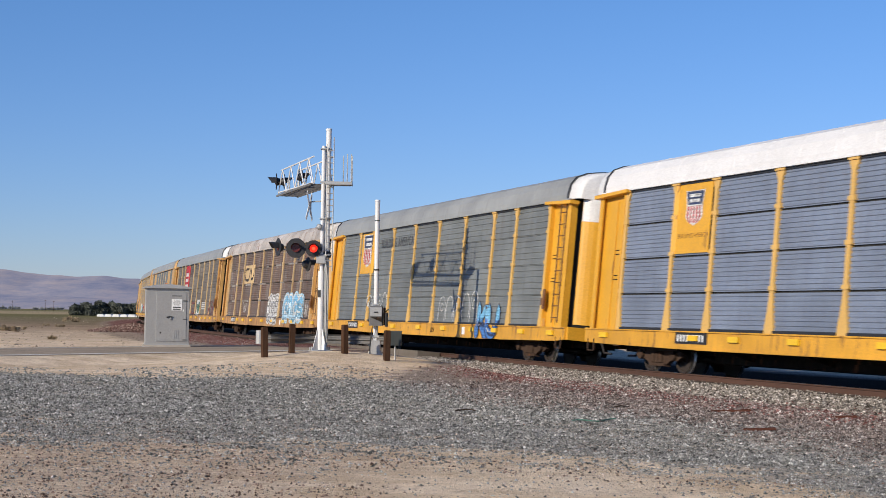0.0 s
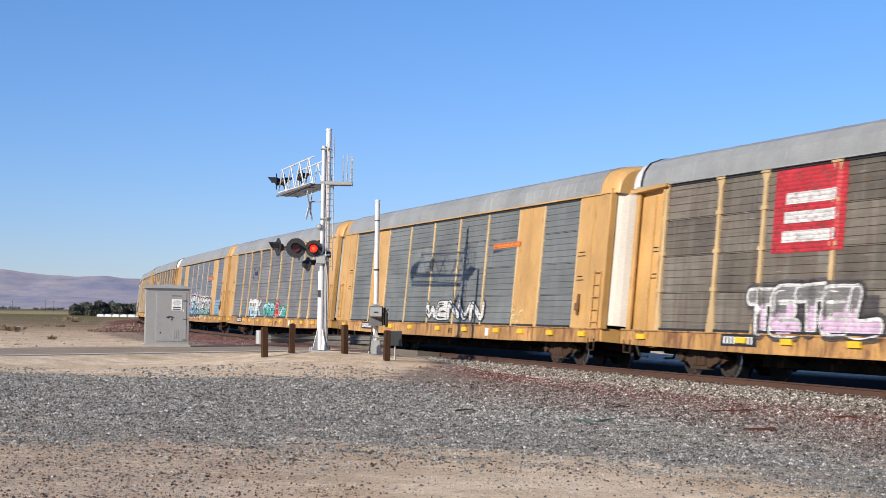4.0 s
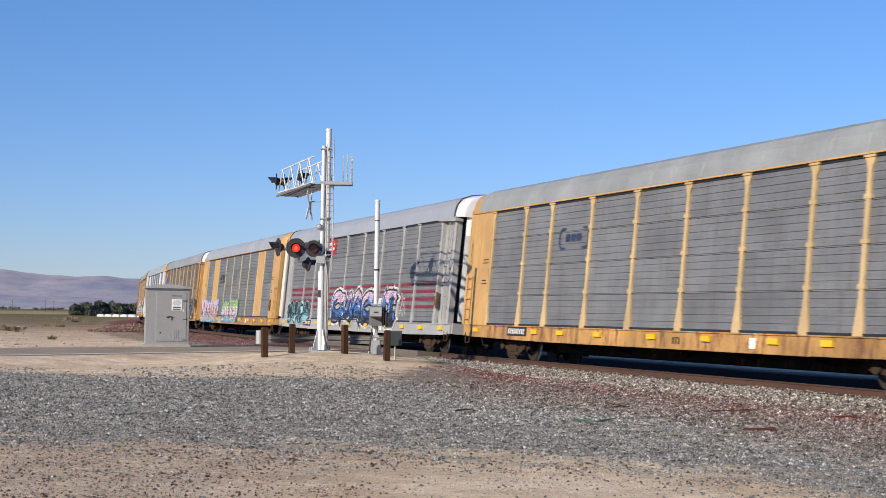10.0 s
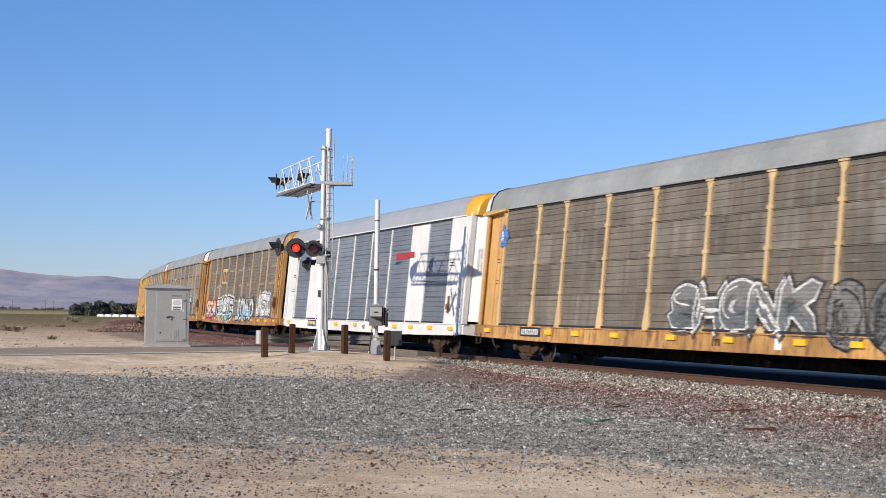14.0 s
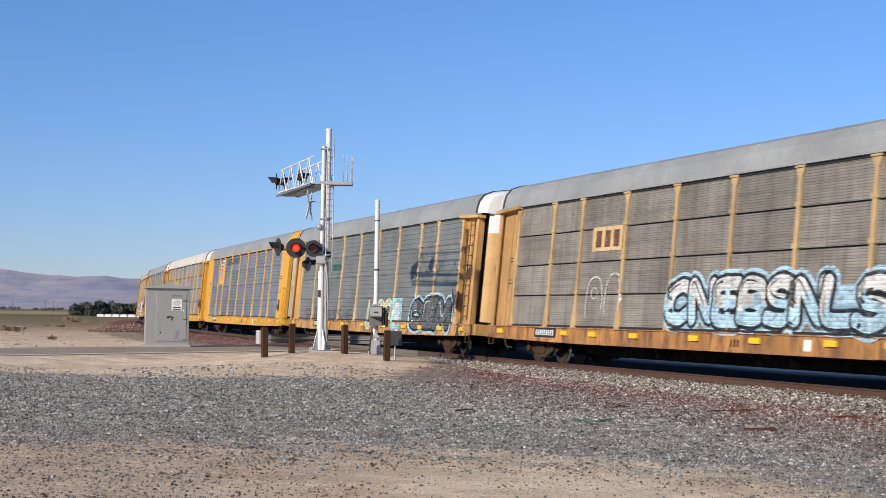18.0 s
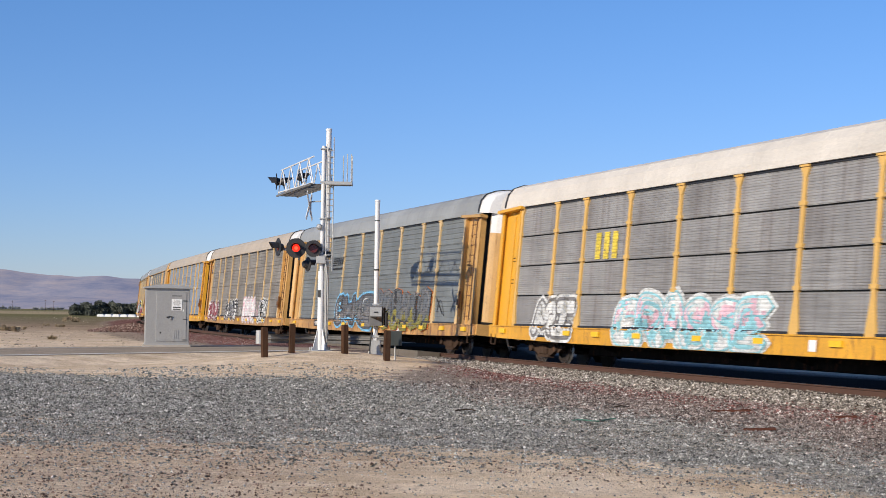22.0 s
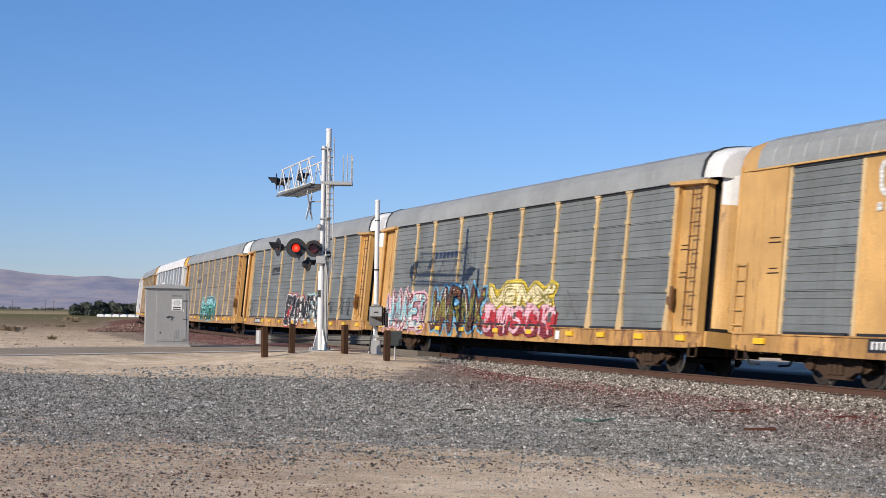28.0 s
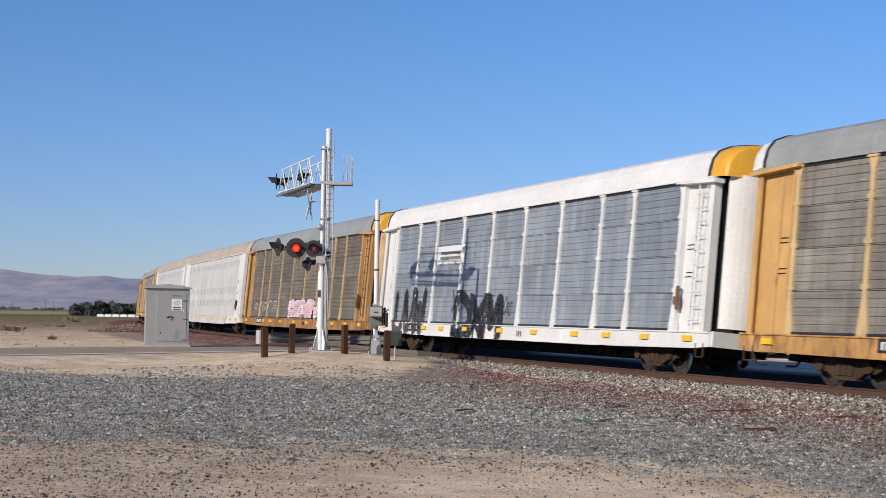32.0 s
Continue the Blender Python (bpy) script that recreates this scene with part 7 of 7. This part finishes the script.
MARKS = (
    (0, -8.97, -7.1, 3.09, 4.99, "plate", "frame_bright_yellow"),
    (0, -8.5, -7.56, 3.8, 4.73, "shield"),
    (0, -8.76, -7.28, 3.49, 3.61, "print", "BUILDING_AMERICA", "brown"),
    (1, -8.74, -6.74, 3.14, 4.94, "plate", "frame_bright_yellow"),
    (1, -8.53, -6.94, 3.41, 4.85, "shield"),
    (1, -5.85, -1.67, 4.17, 4.55, "print", "BUILDING_AMERICA", "black"),
    (1, 2.11, 6.24, 1.01, 2.27, "arch", "5", "white"),
    (1, -7.09, -4.33, 1.17, 2.37, "arch", "4", "white"),
    (1, 6.26, 8.21, 0.51, 1.86, "graf", "KU", "blue/sky", "navy", "-", "s"),
    (2, -6.69, -3.65, 3.09, 4.19, "plate", "post_pale_yellow"),
    (2, -6.47, -3.85, 3.28, 4.01, "squig", "black"),
    (2, -6.61, -4.79, 1.27, 2.19, "scrib", "white"),
    (2, 1.43, 3.88, 0.77, 2.34, "graf", "GSE", "white", "grey", "white", "b"),
    (2, 5.36, 9.96, 0.81, 2.36, "graf", "GAGS", "steelblue/sky", "white", "paleblue", "b"),
    (2, 10.07, 11.24, 1.13, 1.92, "scrib", "white"),
    (3, -6.61, -3.85, 2.95, 4.94, "plate", "spray_red"),
    (3, -6.19, -4.03, 3.12, 4.46, "lines", "white", "3"),
    (3, -7.29, -2.37, 1.02, 2.24, "graf", "TETEL", "lilac/grey", "white", "smoke", "b"),
    (3, -0.95, 1.35, 1.1, 2.05, "graf", "CES", "maroon", "-", "-", "t"),
    (3, 2.26, 4.12, 1.05, 2.2, "plate", "spray_white"),
    (3, 2.53, 3.9, 1.18, 2.1, "leaf", "dgreen"),
    (3, 8.4, 11.3, 1.05, 2.15, "graf", "COSK", "maroon", "-", "-", "t"),
    (3, 4.88, 6.85, 1.48, 2.05, "lines", "white", "4"),
    (4, 4.85, 7.26, 3.56, 3.86, "slash", "orange"),
    (4, -1.37, 4.46, 1.16, 1.95, "graf", "WENVN", "white", "black", "-", "s"),
    (4, 6.92, 8.29, 0.92, 1.64, "arch", "2", "cream"),
    (5, -6.07, -4.51, 3.33, 3.94, "bracket", "navy"),
    (5, -6.42, -2.98, 1.03, 2.13, "graf", "REBK", "paleblue/white", "-", "-", "b"),
    (5, -2.12, 0.87, 1.08, 1.97, "graf", "CPD", "teal/aqua", "dgreen", "-", "s"),
    (5, 0.87, 2.06, 1.08, 1.93, "graf", "A", "red", "white", "red", "s"),
    (5, 1.94, 3.03, 1.09, 1.78, "graf", "V", "white", "black", "teal", "s"),
    (5, 2.88, 3.89, 1.1, 1.66, "graf", "E", "teal", "dgreen", "-", "s"),
    (6, -11.1, -4.87, 0.67, 2.44, "smudge", "smoke"),
    (6, -4.07, 1.26, 0.89, 2.62, "graf", "CEAS", "steelblue/paleblue/white", "black", "lilac", "b"),
    (6, 1.81, 7.32, 1.01, 2.38, "graf", "BESTOR", "teal/white/white", "black", "white", "b"),
    (6, 7.32, 8.82, 1.03, 2.17, "scrib", "brown"),
    (6, 4.95, 7.23, 3.42, 3.79, "slash", "orange"),
    (6, 9.26, 11.64, 1.21, 2.16, "lines", "sky", "5"),
    (7, -6.47, -4.13, 2.97, 4.1, "plate", "post_pale_yellow"),
    (7, -6.22, -4.13, 3.28, 3.85, "bars", "brown", "3"),
    (7, -12.15, -4.97, 0.76, 2.54, "graf", "REDES", "pink", "smoke", "teal", "b"),
    (7, -2.82, 3.48, 0.7, 2.47, "graf", "TAKSR", "cream", "smoke", "paleblue", "b"),
    (7, 4.78, 7.86, 1.11, 2.19, "graf", "SKUN", "slate", "smoke", "-", "t"),
    (7, 9.09, 11.63, 0.76, 2.34, "scrib", "white"),
    (7, 9.21, 11.55, 0.93, 2.18, "graf", "8O", "white", "black", "white", "b"),
    (8, -6.29, -4.37, 3.49, 4.09, "bracket", "navy"),
    (9, -6.27, -3.49, 4.18, 4.99, "plate", "spray_red"),
    (9, -5.91, -3.75, 4.36, 4.81, "lines", "white", "2"),
    (9, -11.9, -7.38, 0.77, 2.02, "graf", "OUVW", "black", "aqua", "-", "f"),
    (9, -3.14, 6.94, 0.82, 2.44, "graf", "CMACUI", "navy/blue/lilac", "black", "white", "s"),
    (9, 6.93, 8.34, 1.09, 2.34, "scrib", "white"),
    (10, -6.39, -4.09, 3.27, 3.84, "slant", "black"),
    (10, -12.79, -5.8, 0.55, 2.29, "graf", "EKRMMN", "sky/orange/maroon/pink/lilac", "paleblue", "sky", "q"),
    (10, -4.46, 1.88, 0.62, 2.25, "graf", "CNUOEN", "sky/pink/white/green/green", "smoke", "sky", "q"),
    (11, -0.09, 6.29, 1.02, 2.38, "graf", "SHGNK", "slate/grey", "white", "smoke", "s"),
    (11, 6.77, 11.28, 0.77, 2.26, "graf", "DES", "grey", "black", "-", "f"),
    (11, 12.27, 12.97, 1.58, 2.36, "scrib", "black"),
    (11, -12.25, -11.44, 3.68, 4.43, "emblem", "blue"),
    (12, 5.05, 7.49, 3.46, 3.88, "slash", "red"),
    (13, -6.43, -4.25, 3.21, 4.2, "plate", "post_pale_yellow"),
    (13, -6.2, -4.35, 3.35, 4.01, "bars", "brown", "3"),
    (13, -11.63, -7.89, 0.89, 2.19, "graf", "SRIM", "white/cream", "maroon", "red", "b"),
    (13, -7.2, -1.2, 0.79, 2.35, "graf", "TOPIE", "aqua/white/white", "black", "white", "b"),
    (13, 0.58, 5.84, 0.78, 2.29, "graf", "BOWNO", "paleblue/white", "smoke", "grey", "b"),
    (13, 7.41, 10.71, 1.13, 2.5, "graf", "KSI", "white", "slate", "white", "s"),
    (14, -6.24, -4.25, 3.32, 4.03, "plate", "post_pale_yellow"),
    (14, -6.0, -4.33, 3.43, 3.92, "bars", "brown", "3"),
    (14, -6.33, -3.95, 1.32, 2.67, "arch", "2", "white"),
    (14, -1.42, 7.82, 1.08, 2.53, "graf", "CNEBSNLS", "paleblue/white", "black", "paleblue", "b"),
    (14, 9.26, 11.42, 1.37, 2.66, "arch", "2", "white"),
    (15, -10.30, -8.95, 0.98, 1.62, "graf", "SEM", "smoke", "-", "-", "t"),
    (15, -8.55, -7.20, 0.98, 1.62, "graf", "RAK", "smoke", "-", "-", "t"),
    (15, -6.80, -5.45, 0.98, 1.62, "graf", "DOM", "smoke", "-", "-", "t"),
    (15, -5.05, -3.70, 0.98, 1.62, "graf", "NES", "smoke", "-", "-", "t"),
    (15, -3.30, -1.95, 0.98, 1.62, "graf", "UKE", "smoke", "-", "-", "t"),
    (15, 0.5, 4.12, 0.75, 2.06, "graf", "USO", "aqua", "cream", "-", "t"),
    (15, 4.12, 5.32, 0.75, 2.04, "plate", "spray_aqua"),
    (15, 4.29, 5.16, 0.98, 1.88, "emblem", "white"),
    (15, 6.61, 11.14, 0.73, 2.07, "graf", "OEM", "slate", "black", "paleblue", "b"),
    (15, -6.41, -4.26, 3.4, 3.7, "bars", "dgreen", "1"),
    (16, -8.73, -6.81, 3.19, 5.07, "plate", "frame_bright_yellow"),
    (16, -8.47, -7.06, 3.46, 4.96, "shield"),
    (16, -5.97, -1.73, 4.43, 4.8, "print", "BUILDING_AMERICA", "navy"),
    (17, -6.18, -4.6, 3.09, 3.87, "bars", "yellow", "3"),
    (17, -9.9, -7.23, 0.66, 2.02, "graf", "MI", "white", "grey", "white", "b"),
    (17, -4.45, 3.09, 0.5, 2.03, "graf", "CRASSE", "white/aqua/pink/white", "aqua", "white", "s"),
    (18, -6.42, -4.06, 3.39, 4.02, "slant", "black"),
    (18, -4.73, 1.07, 0.76, 2.28, "graf", "OHKE", "grey/slate", "smoke", "sky", "b"),
    (18, 1.25, 8.7, 0.67, 2.54, "graf", "UZCHIP", "olive/slate/slate", "black", "orange", "q", "grey"),
    (18, 9.01, 10.48, 1.26, 2.16, "scrib", "black"),
    (19, -12.41, -11.75, 3.87, 4.62, "emblem", "blue"),
    (19, -11.81, -7.91, 0.72, 2.18, "graf", "EXIN", "maroon", "white", "-", "f"),
    (19, -5.27, -0.72, 0.77, 2.2, "graf", "GANE", "smoke/black", "white", "-", "f"),
    (19, -0.72, 0.79, 1.06, 1.77, "scrib", "white"),
    (19, 1.25, 5.06, 0.7, 2.32, "graf", "WEUP", "white", "pink", "white", "f"),
    (19, 5.3, 6.24, 0.82, 1.98, "scrib", "pink"),
    (19, 6.24, 8.43, 0.79, 2.13, "graf", "SEK", "white", "black", "white", "b"),
    (20, 12.02, 12.88, 1.24, 2.01, "scrib", "lilac"),
    (20, 9.66, 11.66, 3.84, 4.04, "bars", "white", "1"),
    (20, 7.32, 9.09, 2.93, 3.15, "bars", "white", "1"),
    (21, -8.4, -6.61, 4.07, 4.81, "squig", "white"),
    (21, -8.47, -6.68, 3.73, 3.91, "bars", "white", "1"),
    (21, -3.76, 2.84, 0.63, 2.27, "graf", "CRNEZ", "sky/white/white", "brown", "maroon", "s"),
    (22, -12.17, -7.29, 0.75, 2.32, "graf", "NWVMEI", "white/aqua/aqua/white", "maroon", "pink", "s"),
    (22, -6.43, -1.32, 0.68, 2.5, "graf", "WMRNX", "brown/olive/brown", "black", "sky", "s", "yellow"),
    (22, -1.31, 4.74, 0.68, 1.88, "graf", "CMSCK", "maroon/red/pink", "smoke", "red", "q", "pink"),
    (22, -0.76, 4.28, 1.66, 2.49, "graf", "VEMX", "cream", "olive", "yellow", "s"),
    (22, 4.82, 6.83, 1.17, 2.22, "scrib", "grey"),
    (22, -6.72, -4.26, 3.51, 3.74, "bars", "navy", "6"),
    (23, -6.77, -4.25, 3.45, 3.9, "slant", "black"),
    (23, -1.95, 2.58, 0.7, 2.32, "graf", "EZON", "black", "white", "red", "k"),
    (23, 2.58, 5.18, 0.99, 2.37, "graf", "TEAZ", "black", "white", "aqua", "k"),
    (23, 6.61, 7.95, 1.29, 2.07, "scrib", "black"),
    (23, 8.8, 11.04, 1.13, 2.34, "scrib", "black"),
    (23, -11.74, -10.11, 0.65, 2.06, "arch", "2", "black"),
    (24, -3.29, 3.61, 0.78, 2.33, "graf", "SHGEK", "dgreen/teal/aqua", "black", "aqua", "s"),
    (24, -6.72, -4.26, 3.45, 3.72, "bars", "slate", "6"),
    (24, 12.0, 12.72, 1.22, 2.0, "scrib", "black"),
    (25, -6.84, -3.92, 3.29, 3.96, "plate", "frame_white"),
    (25, -6.51, -4.29, 3.42, 3.8, "lines", "grey", "2"),
    (25, -11.24, -7.76, 0.51, 2.53, "graf", "UVW", "smoke/black", "-", "-", "s"),
    (25, -4.36, -0.02, 0.4, 2.26, "graf", "DXM", "black", "-", "-", "s"),
    (25, -0.03, 0.98, 1.29, 2.01, "scrib", "black"),
    (26, -10.68, -4.39, 1.14, 2.02, "arch", "5", "white"),
    (7, -11.6, 11.6, 1.1, 4.9, "scuff"),
    (13, -11.6, 11.6, 1.1, 4.9, "scuff"),
    (2, -11.6, 11.6, 1.1, 4.9, "scuff"),
    (26, -1.61, 4.72, 1.09, 2.07, "graf", "CEASN", "pink", "white", "-", "b"),
)
_letters = letter_meshes(sorted({m[6] for m in MARKS if m[5] == "print"}))
for mark in MARKS:
    put_mark(_letters, *mark)
# red bands along the silver car
for z in (1.62, 1.92, 2.22, 2.50):
    for b in range(9):
        drape("red_band", sheet(EDGES[b] + 0.12, EDGES[b + 1] - 0.12, z, z + 0.13), 0.006, S["maroon"], BY_NUMBER[9], "std", "dark red painted band")


# ---- what moves ----
def run(t):
    """Car lengths that the train has run by t seconds."""
    back = np.interp(t, (0, 1, 2, 3, 6, 10, 14, 18, 20, 21, 22, 28, 29, 30, 32), (0.40, 0.3, 0.1, 0.15, 0.27, 0.42, 0.66, 0.54, 0.6, 0.85, 1.1, 0.6, 0.95, 0.95, 0.3))
    return 0.768929 * t - 3.11345e-4 * t * t - back / PITCH


def car_pose(j, t):
    """Both trucks of the car stand on the line; its middle lies half a pitch ahead of its rear gap."""
    s = (j - 0.5 - run(t)) * PITCH + SHIFT
    xa, ya, _ = on_track(s - 10.06)
    xb, yb, _ = on_track(s + 10.06)
    bank = Matrix.Translation((0, -0.755, 0)) @ pose(0, 0, 0, -math.degrees(CANT), 0, 0) @ Matrix.Translation((0, 0.755, 0))
    return pose((xa + xb) / 2, (ya + yb) / 2, 0, 0, 0, math.degrees(math.atan2(ya - yb, xa - xb))) @ bank


SHIFT = -0.2


def motions():
    times = [0.5 * i for i in range(65)]
    for j, car in CARS:
        walk(car, [(t, car_pose(j, t)) for t in times])
    # wheels: all turn alike, so they share one set of keys
    first = WHEELS[0]
    walk(first, [(i / FPS, pose(0, 0, 0, 0, 88.0 * i, 0)) for i in range(32 * FPS + 1)])
    for w in WHEELS[1:]:
        w.rotation_mode = "QUATERNION"
        d = w.animation_data_create()
        d.action = first.animation_data.action
        d.action_slot = first.animation_data.action_slot
    # the two lit lamps flash in turn: an added dark shutter covers one to imitate its going out while the other is
    # clear
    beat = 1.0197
    for k, sh in enumerate(STAND_IN_SHUTTERS):
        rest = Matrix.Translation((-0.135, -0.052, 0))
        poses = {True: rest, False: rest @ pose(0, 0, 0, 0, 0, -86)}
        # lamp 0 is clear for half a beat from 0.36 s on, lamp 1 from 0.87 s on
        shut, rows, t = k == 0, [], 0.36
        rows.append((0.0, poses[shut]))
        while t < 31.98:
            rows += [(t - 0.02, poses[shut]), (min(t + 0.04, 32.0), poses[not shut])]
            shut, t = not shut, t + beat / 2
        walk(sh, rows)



motions()
